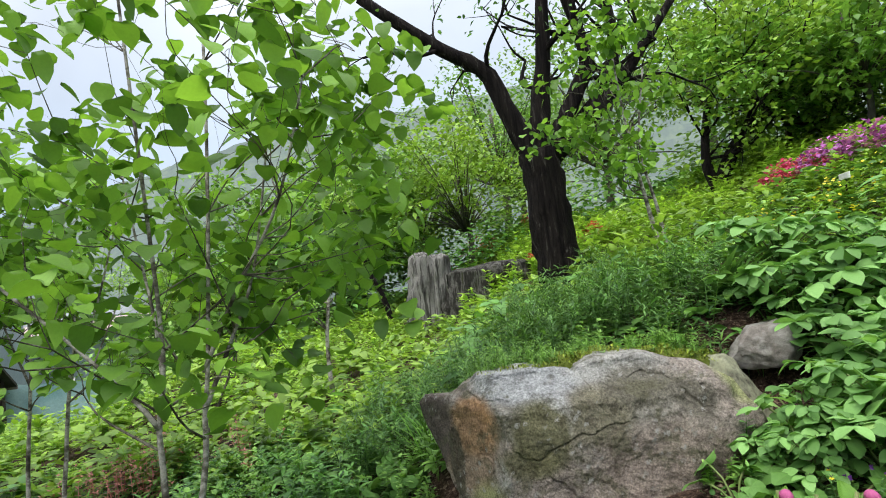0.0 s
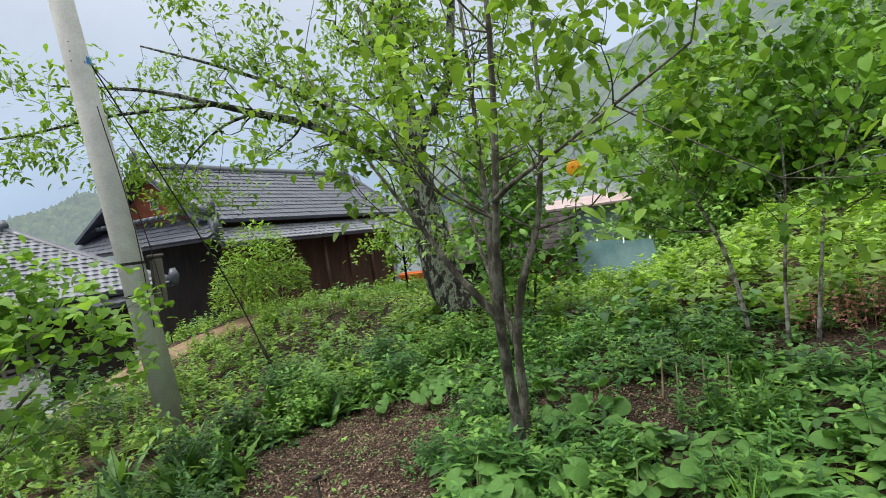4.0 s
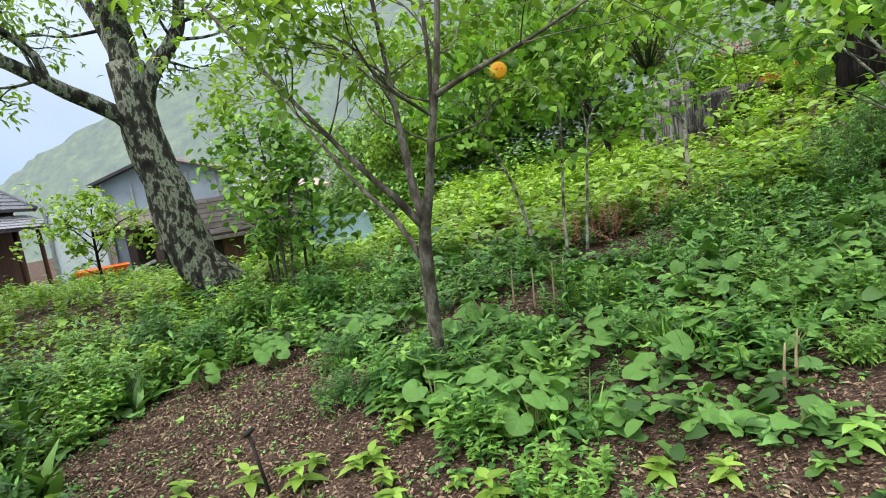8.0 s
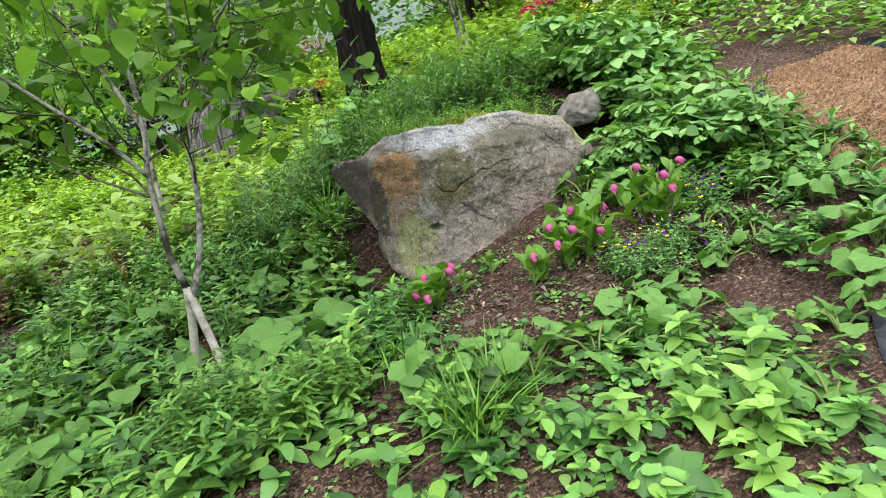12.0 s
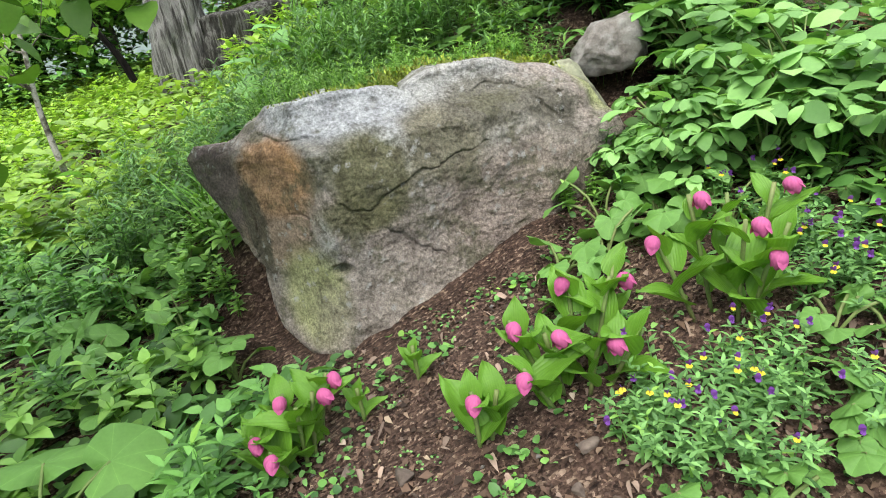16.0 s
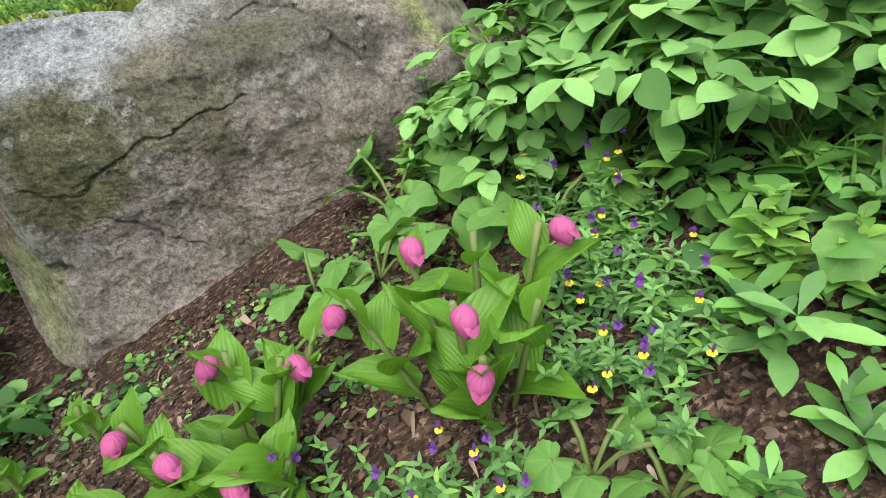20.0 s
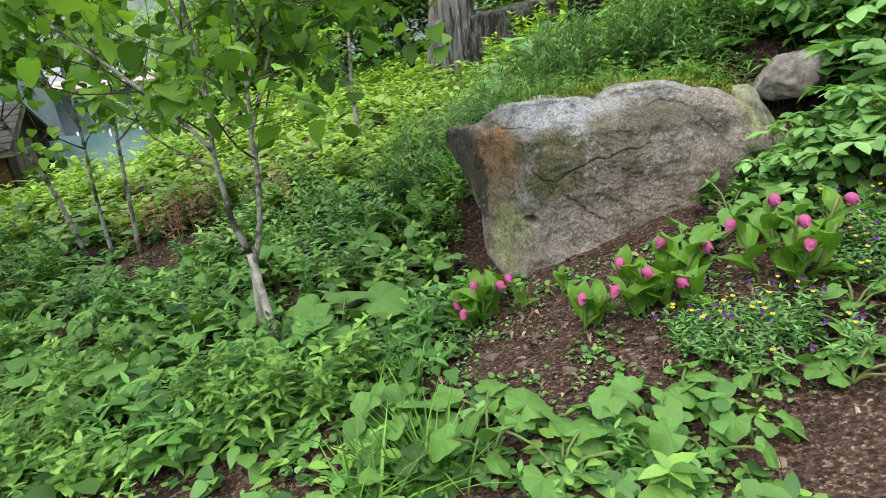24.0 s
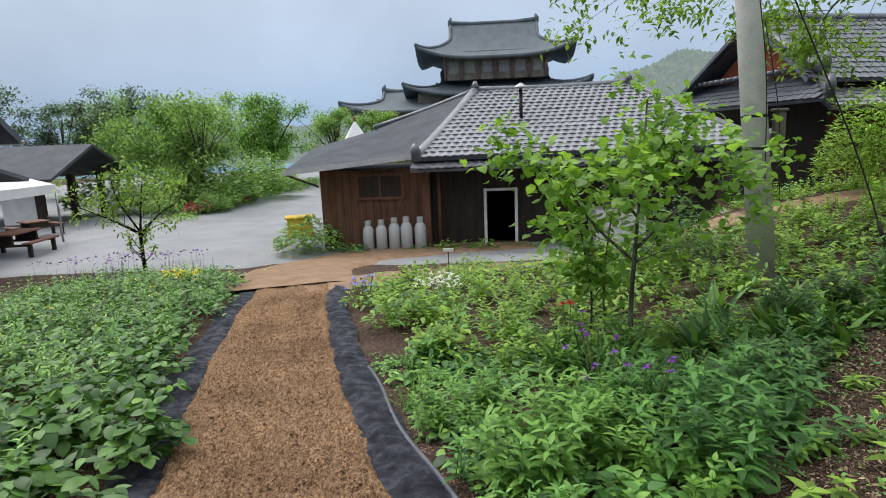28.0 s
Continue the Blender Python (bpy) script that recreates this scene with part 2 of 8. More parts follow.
BARK_BROWN = surface("smooth_brown_bark", [(0.36, (0.04, 0.034, 0.026)), (0.5, (0.1, 0.086, 0.066)), (0.58, (0.21, 0.195, 0.16)), (0.66, (0.11, 0.1, 0.078))], 14, 0.9, 80, 0.8, 0.01, stretch=(1, 1, 0.5))
BARK_WHITE = surface("pale_birch_bark", [(0.32, (0.12, 0.095, 0.075)), (0.45, (0.4, 0.36, 0.31)), (0.7, (0.6, 0.57, 0.52))], 9, 0.8, 60, 0.4, 0.005, stretch=(1, 1, 1.6))
BARK_PALE = surface("mottled_pale_bark", [(0.36, (0.05, 0.042, 0.034)), (0.46, (0.15, 0.135, 0.11)), (0.54, (0.42, 0.4, 0.36)), (0.64, (0.2, 0.18, 0.15))], 8, 0.85, 60, 0.5, 0.006, stretch=(1.2, 1.2, 1.5))
TILE = surface("dark_roof_tile", [(0.3, (0.05, 0.056, 0.07)), (0.7, (0.115, 0.125, 0.15))], 2.5, 0.35, 50, 0.2, vary=0.3, spec=0.6)
TILE_PALE = surface("silvery_roof_tile", [(0.3, (0.17, 0.175, 0.195)), (0.7, (0.29, 0.295, 0.32))], 2.5, 0.3, 50, 0.2, vary=0.35, spec=0.7)
SHEET = surface("grey_roof_sheet", [(0.3, (0.045, 0.05, 0.06)), (0.7, (0.085, 0.093, 0.108))], 1.5, 0.75, 60, 0.2, spec=0.2)
WOOD_BROWN = surface("brown_boards", [(0.3, (0.075, 0.036, 0.02)), (0.7, (0.19, 0.095, 0.055))], 4, 0.7, 40, 0.4, stretch=(2, 2, 0.3), vary=0.3)
WOOD_DARK = surface("dark_timber", [(0.3, (0.018, 0.013, 0.01)), (0.7, (0.05, 0.036, 0.028))], 4, 0.75, 40, 0.4, stretch=(2, 2, 0.3), vary=0.3)
WOOD_GREY = surface("weathered_timber", [(0.3, (0.09, 0.08, 0.065)), (0.7, (0.19, 0.17, 0.14))], 4, 0.9, 40, 0.5, stretch=(2, 2, 0.3), vary=0.3)
RED_WALL = surface("red_clay_wall", [(0.3, (0.24, 0.065, 0.03)), (0.7, (0.36, 0.11, 0.055))], 3, 0.9, 50, 0.2)
WHITE = surface("white_paint", [(0.3, (0.62, 0.62, 0.6)), (0.7, (0.78, 0.78, 0.77))], 3, 0.5, 40, 0.05)
CANVAS = surface("white_canvas", [(0.3, (0.68, 0.69, 0.7)), (0.7, (0.8, 0.8, 0.8))], 2, 0.7, 30, 0.05)
TANK = surface("grey_gas_tank", [(0.3, (0.36, 0.37, 0.38)), (0.7, (0.5, 0.51, 0.52))], 4, 0.4, 40, 0.05, spec=0.5)
STEEL = surface("steel", [(0.3, (0.3, 0.3, 0.3)), (0.7, (0.5, 0.5, 0.5))], 9, 0.35, 60, 0.05, metal=0.9)
IRON = surface("black_iron", [(0.3, (0.015, 0.014, 0.013)), (0.7, (0.05, 0.04, 0.035))], 9, 0.6, 60, 0.2, metal=0.4)
ORANGE = surface("orange_plastic", [(0.3, (0.65, 0.12, 0.015)), (0.7, (0.85, 0.2, 0.03))], 3, 0.45, 40, 0.05)
YELLOW = surface("yellow_paint", [(0.3, (0.72, 0.42, 0.02)), (0.7, (0.85, 0.55, 0.04))], 3, 0.5, 40, 0.05)
BLUE = surface("blue_tape", [(0.3, (0.02, 0.13, 0.35)), (0.7, (0.05, 0.25, 0.5))], 30, 0.3, 80, 0.3)
PANEL = surface("blue_grey_panel", [(0.3, (0.27, 0.33, 0.4)), (0.7, (0.38, 0.45, 0.52))], 1.5, 0.5, 30, 0.05)
TEAL = surface("teal_tarpaulin", [(0.3, (0.12, 0.26, 0.27)), (0.7, (0.3, 0.42, 0.42))], 1.5, 0.5, 30, 0.1)
FILM = surface("polytunnel_film", [(0.3, (0.2, 0.22, 0.235)), (0.7, (0.3, 0.325, 0.34))], 0.8, 0.35, 20, 0.1)
PETAL = foliage("pink_slipper_petal", (0.46, 0.05, 0.22), (0.47, 0.11, 0.27), 0.65, 0.2, (0.55, 0.16, 0.35), "rib")
AZALEA_PINK = foliage("azalea_pink", (0.5, 0.035, 0.16), (0.8, 0.12, 0.3), 0.6, 0.3, (0.85, 0.2, 0.2))
AZALEA_PURPLE = foliage("azalea_purple", (0.34, 0.06, 0.38), (0.6, 0.2, 0.62), 0.6, 0.3, (0.7, 0.3, 0.6))
AZALEA_RED = foliage("azalea_red", (0.5, 0.06, 0.05), (0.75, 0.17, 0.12), 0.6, 0.3, (0.8, 0.3, 0.2))
FLOWER_YELLOW = foliage("yellow_flower", (0.7, 0.5, 0.02), (0.85, 0.72, 0.06), 0.6, 0.3, (0.85, 0.8, 0.2))
FLOWER_PURPLE = foliage("purple_flower", (0.06, 0.015, 0.13), (0.2, 0.06, 0.36), 0.6, 0.2, (0.3, 0.1, 0.45))
FLOWER_BLUE = foliage("blue_flower", (0.12, 0.16, 0.6), (0.26, 0.3, 0.8), 0.6, 0.3, (0.4, 0.4, 0.8))
FLOWER_WHITE = foliage("white_flower", (0.6, 0.62, 0.56), (0.8, 0.8, 0.76), 0.6, 0.3, (0.8, 0.8, 0.7))
FLOWER_RED = foliage("red_flower", (0.5, 0.02, 0.03), (0.8, 0.06, 0.05), 0.6, 0.3, (0.8, 0.1, 0.08))
FLOWER_ROSE = foliage("rose_foliage", (0.42, 0.14, 0.13), (0.6, 0.26, 0.25), 0.6, 0.3, (0.55, 0.3, 0.25))


def rock_material():
    """Weathered boulder: pale grey crown, olive lichen over the upper face, warm brown-pink foot, an ochre facet, specks and lichen discs."""
    m, t, p = shader("boulder_rock")
    big, mid, fine = tex(t, 3.4, 9, 0.7), tex(t, 17, 8, 0.7), tex(t, 95, 6, 0.75)
    speck = tex(t, 260, 3, 0.7)
    c = ramp(t, big, [(0.3, (0.132, 0.115, 0.098)), (0.45, (0.21, 0.178, 0.152)), (0.55, (0.24, 0.208, 0.182)), (0.7, (0.165, 0.15, 0.13))])
    # stains, weathered coats and a paler crown: middle, reach, stretch, colour, strength, raggedness
    # groove (x -0.03) and ledge recess (x 1.06): crease shade put in as dark colour
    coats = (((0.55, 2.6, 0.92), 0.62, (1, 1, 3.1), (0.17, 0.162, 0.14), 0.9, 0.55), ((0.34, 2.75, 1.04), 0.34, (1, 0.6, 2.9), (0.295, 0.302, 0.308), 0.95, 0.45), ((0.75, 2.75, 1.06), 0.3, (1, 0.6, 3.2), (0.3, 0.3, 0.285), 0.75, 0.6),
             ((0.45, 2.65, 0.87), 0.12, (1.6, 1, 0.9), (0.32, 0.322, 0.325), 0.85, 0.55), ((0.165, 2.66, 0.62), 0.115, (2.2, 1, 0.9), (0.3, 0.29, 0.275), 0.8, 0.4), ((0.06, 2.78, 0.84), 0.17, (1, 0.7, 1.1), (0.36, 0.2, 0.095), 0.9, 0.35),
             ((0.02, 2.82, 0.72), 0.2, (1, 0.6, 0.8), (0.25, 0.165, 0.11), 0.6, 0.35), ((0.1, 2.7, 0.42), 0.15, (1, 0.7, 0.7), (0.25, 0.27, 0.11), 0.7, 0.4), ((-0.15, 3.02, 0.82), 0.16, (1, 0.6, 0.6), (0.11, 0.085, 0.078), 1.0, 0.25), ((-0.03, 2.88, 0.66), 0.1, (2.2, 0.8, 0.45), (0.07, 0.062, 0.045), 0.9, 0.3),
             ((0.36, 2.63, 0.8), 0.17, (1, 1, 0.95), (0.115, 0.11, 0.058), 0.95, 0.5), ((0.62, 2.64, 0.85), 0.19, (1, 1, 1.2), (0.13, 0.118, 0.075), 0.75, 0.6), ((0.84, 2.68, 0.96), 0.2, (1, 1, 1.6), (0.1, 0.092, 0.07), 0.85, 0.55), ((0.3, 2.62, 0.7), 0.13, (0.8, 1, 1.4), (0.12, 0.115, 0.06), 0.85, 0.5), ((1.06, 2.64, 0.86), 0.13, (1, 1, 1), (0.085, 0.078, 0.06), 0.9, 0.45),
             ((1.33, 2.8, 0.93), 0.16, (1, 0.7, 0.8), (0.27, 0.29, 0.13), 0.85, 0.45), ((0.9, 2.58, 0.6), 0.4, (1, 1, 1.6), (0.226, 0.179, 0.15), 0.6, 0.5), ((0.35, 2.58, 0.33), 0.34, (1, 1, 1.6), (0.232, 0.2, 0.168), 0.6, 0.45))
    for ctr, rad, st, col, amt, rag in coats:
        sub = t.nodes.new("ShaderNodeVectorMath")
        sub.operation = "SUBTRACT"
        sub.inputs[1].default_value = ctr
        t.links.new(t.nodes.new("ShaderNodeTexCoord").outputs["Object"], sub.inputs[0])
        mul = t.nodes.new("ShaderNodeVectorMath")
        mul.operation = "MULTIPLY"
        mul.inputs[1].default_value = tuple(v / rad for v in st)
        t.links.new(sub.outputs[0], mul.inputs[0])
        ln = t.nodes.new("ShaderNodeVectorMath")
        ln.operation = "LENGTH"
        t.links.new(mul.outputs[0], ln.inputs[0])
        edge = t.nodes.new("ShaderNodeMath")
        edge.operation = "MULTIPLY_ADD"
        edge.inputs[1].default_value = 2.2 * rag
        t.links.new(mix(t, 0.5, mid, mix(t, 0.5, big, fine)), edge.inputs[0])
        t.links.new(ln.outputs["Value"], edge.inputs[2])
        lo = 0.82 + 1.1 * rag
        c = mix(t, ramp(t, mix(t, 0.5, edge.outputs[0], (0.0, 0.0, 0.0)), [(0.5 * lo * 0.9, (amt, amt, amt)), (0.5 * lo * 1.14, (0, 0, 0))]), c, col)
    c = mix(t, 0.62, c, ramp(t, mid, [(0.36, (0.3, 0.28, 0.24)), (0.45, (0.95, 0.95, 0.95)), (0.6, (1.5, 1.5, 1.48))]), "MULTIPLY")
    c = mix(t, 0.68, c, ramp(t, fine, [(0.36, (0.35, 0.34, 0.33)), (0.48, (1.0, 1.0, 1.0)), (0.64, (1.8, 1.8, 1.8))]), "MULTIPLY")
    c = mix(t, 0.45, c, ramp(t, speck, [(0.38, (0.4, 0.4, 0.4)), (0.6, (1.6, 1.6, 1.6))]), "MULTIPLY")
    soot = tex(t, 6.5, 8, 0.72)
    c = mix(t, ramp(t, soot, [(0.52, (0, 0, 0)), (0.6, (0.75, 0.75, 0.75))]), c, mix(t, 1.0, (0.1, 0.096, 0.058), ramp(t, fine, [(0.35, (0.4, 0.4, 0.4)), (0.65, (1.7, 1.7, 1.7))]), "MULTIPLY"))
    disc = t.nodes.new("ShaderNodeTexVoronoi")
    disc.inputs["Scale"].default_value = 21
    t.links.new(mix(t, 0.1, t.nodes.new("ShaderNodeTexCoord").outputs["Object"], fine, "ADD"), disc.inputs["Vector"])
    pale = mix(t, 1.0, ramp(t, disc.outputs["Distance"], [(0.2, (0.85, 0.85, 0.85)), (0.26, (0, 0, 0))]), ramp(t, big, [(0.48, (0, 0, 0)), (0.56, (1, 1, 1))]), "MULTIPLY")
    c = mix(t, pale, c, (0.38, 0.375, 0.35))
    t.links.new(c, p.inputs["Base Color"])
    p.inputs["Roughness"].default_value = 0.9
    p.inputs["Specular IOR Level"].default_value = 0.25
    bump(t, p, mix(t, 0.4, mix(t, 0.45, mid, fine), speck), 1.0, 0.022)
    return m


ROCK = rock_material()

# ---- mesh helpers ----
RNG = np.random.default_rng(7)


def mesh_ob(name, verts, faces, mats, parent=None, label="", smooth=True, slots=None):
    me = bpy.data.meshes.new(name)
    me.from_pydata([tuple(v) for v in np.asarray(verts, float)], [], [tuple(int(i) for i in f) for f in faces])
    for m in (mats if isinstance(mats, (list, tuple)) else [mats]):
        me.materials.append(m)
    if smooth:
        me.polygons.foreach_set("use_smooth", [True] * len(me.polygons))
    if slots is not None:
        me.polygons.foreach_set("material_index", [int(s) for s in slots])
    me.update()
    ob = new(name, me)
    ob.parent = parent
    if label:
        tagged(ob, label)
    return ob


def big_mesh(name, verts, quads, mat, parent=None, smooth=True):
    """A mesh of very many equal faces, from arrays."""
    me = bpy.data.meshes.new(name)
    n, k = quads.shape
    me.vertices.add(len(verts))
    me.vertices.foreach_set("co", np.ascontiguousarray(verts, dtype=np.float32).ravel())
    me.loops.add(n * k)
    me.loops.foreach_set("vertex_index", quads.astype(np.int32).ravel())
    me.polygons.add(n)
    me.polygons.foreach_set("loop_start", np.arange(0, n * k, k, dtype=np.int32))
    if smooth:
        me.polygons.foreach_set("use_smooth", np.ones(n, dtype=bool))
    me.materials.append(mat)
    me.update(calc_edges=True)
    me.validate()
    ob = new(name, me)
    ob.parent = parent
    return ob


def empty(name, x, y, z, rz=0.0, **tags):
    ob = new(name)
    ob.matrix_basis = pose(x, y, z, 0, 0, rz)
    ob.empty_display_size = 0.1
    return tagged(ob, **tags)


def part(name, bm, material, parent, label="", smooth=False):
    me = bpy.data.meshes.new(name)
    bm.to_mesh(me)
    bm.free()
    me.materials.append(material)
    if smooth:
        me.polygons.foreach_set("use_smooth", [True] * len(me.polygons))
    ob = new(name, me)
    ob.parent = parent
    return tagged(ob, label)


def box(x0, y0, z0, x1, y1, z1, bevel=0.0):
    bm = bmesh.new()
    bmesh.ops.create_cube(bm, size=1)
    for v in bm.verts:
        v.co = ((x0 + x1) / 2 + v.co.x * (x1 - x0), (y0 + y1) / 2 + v.co.y * (y1 - y0), (z0 + z1) / 2 + v.co.z * (z1 - z0))
    if bevel:
        bmesh.ops.bevel(bm, geom=bm.edges[:], offset=bevel, segments=1, affect="EDGES")
    return bm


def tube(points, radii, sides=8, lump=0.0, cap=True):
    """Verts and faces of a round limb along points."""
    pts, radii = np.asarray(points, float), np.asarray(radii, float)
    n = len(pts)
    tan = np.gradient(pts, axis=0)
    tan /= np.linalg.norm(tan, axis=1)[:, None] + 1e-9
    ref = np.array([0.31, 0.95, 0.05]) if abs(tan[0][2]) > 0.6 else np.array([0.0, 0.0, 1.0])
    a = np.cross(tan, ref)
    a /= np.linalg.norm(a, axis=1)[:, None] + 1e-9
    b = np.cross(tan, a)
    ang = np.linspace(0, 2 * np.pi, sides, endpoint=False)
    r = radii[:, None] * (1 + (lump * RNG.normal(size=(n, sides)) if lump else np.zeros((n, sides))))
    v = pts[:, None] + r[..., None] * (np.cos(ang)[None, :, None] * a[:, None] + np.sin(ang)[None, :, None] * b[:, None])
    v = v.reshape(-1, 3)
    i, j = np.meshgrid(np.arange(n - 1), np.arange(sides), indexing="ij")
    j2 = (j + 1) % sides
    f = np.stack([i * sides + j, i * sides + j2, (i + 1) * sides + j2, (i + 1) * sides + j], -1).reshape(-1, 4)
    faces = [tuple(q) for q in f]
    if cap:
        faces += [tuple(range(sides))[::-1], tuple(range((n - 1) * sides, n * sides))]
    return v, faces


def joined(chunks):
    vs, fs, k = [], [], 0
    for v, f in chunks:
        vs.append(np.asarray(v, float))
        fs += [tuple(i + k for i in q) for q in f]
        k += len(v)
    return np.concatenate(vs), fs


def spline(ctrl, n):
    """Smooth curve through control points."""
    c = np.asarray(ctrl, float)
    c = np.vstack([2 * c[0] - c[1], c, 2 * c[-1] - c[-2]])
    m = len(c) - 3
    out = []
    for s in np.linspace(0, m - 1e-6, n):
        i, t = int(s), s - int(s)
        p0, p1, p2, p3 = c[i:i + 4]
        out.append(0.5 * (2 * p1 + (p2 - p0) * t + (2 * p0 - 5 * p1 + 4 * p2 - p3) * t * t + (3 * p1 - p0 - 3 * p2 + p3) * t ** 3))
    return np.array(out)


# Leaf outlines: (share of length, half width as share of width) from stalk to tip.
HEART = ((-0.1, 0.3), (0.08, 0.48), (0.36, 0.52), (0.64, 0.4), (0.86, 0.18))
OVATE = ((0.12, 0.34), (0.38, 0.5), (0.68, 0.36))
LANCE = ((0.15, 0.32), (0.42, 0.5), (0.72, 0.3))
BLADE = ((0.25, 0.5), (0.6, 0.42))
ROUND = ((0.05, 0.4), (0.4, 0.52), (0.8, 0.38))
SIMPLE = ((0.45, 0.5),)
SPOON = ((0.12, 0.12), (0.28, 0.24), (0.45, 0.4), (0.62, 0.5), (0.76, 0.46), (0.9, 0.26))
BROADLEAF = ((0.1, 0.22), (0.35, 0.46), (0.6, 0.5), (0.84, 0.3))


def leaves(shape, P, az, el, L, W, droop=0.3, fold=0.18, roll=0.0):
    """Verts and triangles of many leaves that start at P, head for az and el (radians), with a folded midrib and a drooping tip."""
    P = np.asarray(P, float).reshape(-1, 3)
    n = len(P)
    az, el, L, W, droop, roll = (np.broadcast_to(np.asarray(q, float), (n,)) for q in (az, el, L, W, droop, roll))
    fw = np.stack([np.cos(az) * np.cos(el), np.sin(az) * np.cos(el), np.sin(el)], -1)
    sd = np.stack([-np.sin(az), np.cos(az), np.zeros(n)], -1)
    up = np.cross(fw, sd)
    cr, sr = np.cos(roll)[:, None], np.sin(roll)[:, None]
    sd, up = sd * cr + up * sr, up * cr - sd * sr
    rows = [(0.0, 0.0)] + list(shape) + [(1.0, 0.0)]
    V = []
    for s, h in rows:
        c = P + fw * (L * s)[:, None] - up * (droop * L * max(s, 0) ** 2)[:, None]
        if h == 0.0:
            V.append(c)
        else:
            V += [c + sd * (W * h)[:, None] + up * (fold * W * h)[:, None], c, c - sd * (W * h)[:, None] + up * (fold * W * h)[:, None]]
    k = len(V)
    V = np.stack(V, 1).reshape(-1, 3)
    m = len(shape)
    F = [(0, 2, 1), (0, 3, 2)]
    for r in range(m - 1):
        a, b = 1 + 3 * r, 4 + 3 * r
        F += [(a, a + 1, b + 1), (a, b + 1, b), (a + 1, a + 2, b + 2), (a + 1, b + 2, b + 1)]
    a = 1 + 3 * (m - 1)
    F += [(a, a + 1, k - 1), (a + 1, a + 2, k - 1)]
    F = np.array(F)
    T = (np.arange(n)[:, None, None] * k + F[None]).reshape(-1, 3)
    return V, T


def merge(*chunks):
    V, T, k = [], [], 0
    for v, t in chunks:
        V.append(v)
        T.append(t + k)
        k += len(v)
    return np.concatenate(V), np.concatenate(T)


def pick(n, lo, hi):
    return RNG.uniform(lo, hi, n)

ROCK_DARK = surface("dark_weathered_rock", [(0.34, (0.015, 0.014, 0.012)), (0.48, (0.05, 0.046, 0.04)), (0.54, (0.17, 0.165, 0.15)), (0.6, (0.06, 0.056, 0.046)), (0.68, (0.06, 0.07, 0.025))], 5, 0.95, 40, 1.0, 0.06, stretch=(2.4, 2.4, 0.4))

def sstep(a, b, v):
    k = np.clip((v - a) / (b - a), 0.0, 1.0)
    return k * k * (3 - 2 * k)


def wave(x, y, s=1.0):
    """Cheap smooth unevenness, about -1 to 1."""
    x, y = x * s, y * s
    return (np.sin(1.7 * x + 0.6 * y) + np.sin(-0.8 * x + 2.1 * y + 1.3) + np.sin(2.9 * x - 1.1 * y + 4.0) * 0.6 + np.sin(1.3 * x + 3.7 * y + 2.0) * 0.6) / 3.2


def ground(x, y):
    """Height of the hillside garden, the yard below it and the slope above it."""
    x, y = np.asarray(x, float), np.asarray(y, float)
    xa = np.clip(x, -8, 0)
    f = 0.13 * xa + 0.0045 * xa * xa + 0.058 * np.minimum(x + 8, 0) + 0.13 * np.clip(x, 0, 12) + 0.05 * np.maximum(x - 12, 0)
    yy = np.clip(y, 0, 16)
    yy = np.minimum(yy, 6.0) + np.maximum(yy - 6.0, 0.0) * (1 - 0.8 * sstep(1.8, 5.0, x))
    z = 0.13 + f + (0.075 + 0.032 * np.clip(x, 0, 9)) * yy + 0.03 * np.clip(y, -9, 0)
    z = z - 0.13 * np.exp(-((x + 0.25) ** 2 + (y - 2.75) ** 2) / 0.8)
    z = z - 0.1 * np.exp(-((x - 0.86) ** 2 + (y - 1.1) ** 2) / 0.22)
    yard = -1.62 + 0.02 * np.clip(y, 0, 14)
    z = z + 0.5 * sstep(1.0, 6.0, y) * sstep(-6.0, -11.0, x)
    z = z + 0.13 * sstep(-2.8, -4.2, x) * sstep(-0.2, 1.6, y)
    z = z + 0.42 * sstep(3.0, 3.4, y) * sstep(7.5, 4.0, y) * sstep(-0.6, 0.5, x) * sstep(3.2, 2.0, x)
    dip = sstep(-4.0, -6.5, x)
    z = z - dip * (0.075 * np.maximum(yy - 5.5, 0) + 0.2 * sstep(5.5, 8.5, y)) - 0.4 * sstep(9.0, 11.5, y) * sstep(-5.0, -8.0, x)
    far = 2.5 * sstep(1.0, 4.0, y)
    k = sstep(-11.0 - far, -17.5 - 0.4 * far, x)
    z = z * (1 - k) + yard * k
    return z + 0.018 * wave(x, y, 1.6) * (1 - k)


def z_at(x, y):
    return float(ground(x, y))


# ---- the lie of the land ----
PATH_LINE = spline([(-24, -14.0), (-17, -8.5), (-12.2, -5.0), (-9.2, -4.05), (-7.0, -3.42), (-4.8, -2.66), (-2.9, -1.85), (-1.2, -1.32), (0.3, -0.75), (1.47, 0.12), (2.35, 1.05), (2.85, 1.7), (3.15, 2.25), (3.3, 2.7)], 220)
PATH_A, PATH_B = 32, 219
BRANCH_LINE = spline([(-10.6, -4.3), (-11.6, -3.2), (-12.4, -1.6), (-12.8, 0.6), (-12.9, 3.2), (-12.4, 6.0), (-12.6, 9.0)], 60)


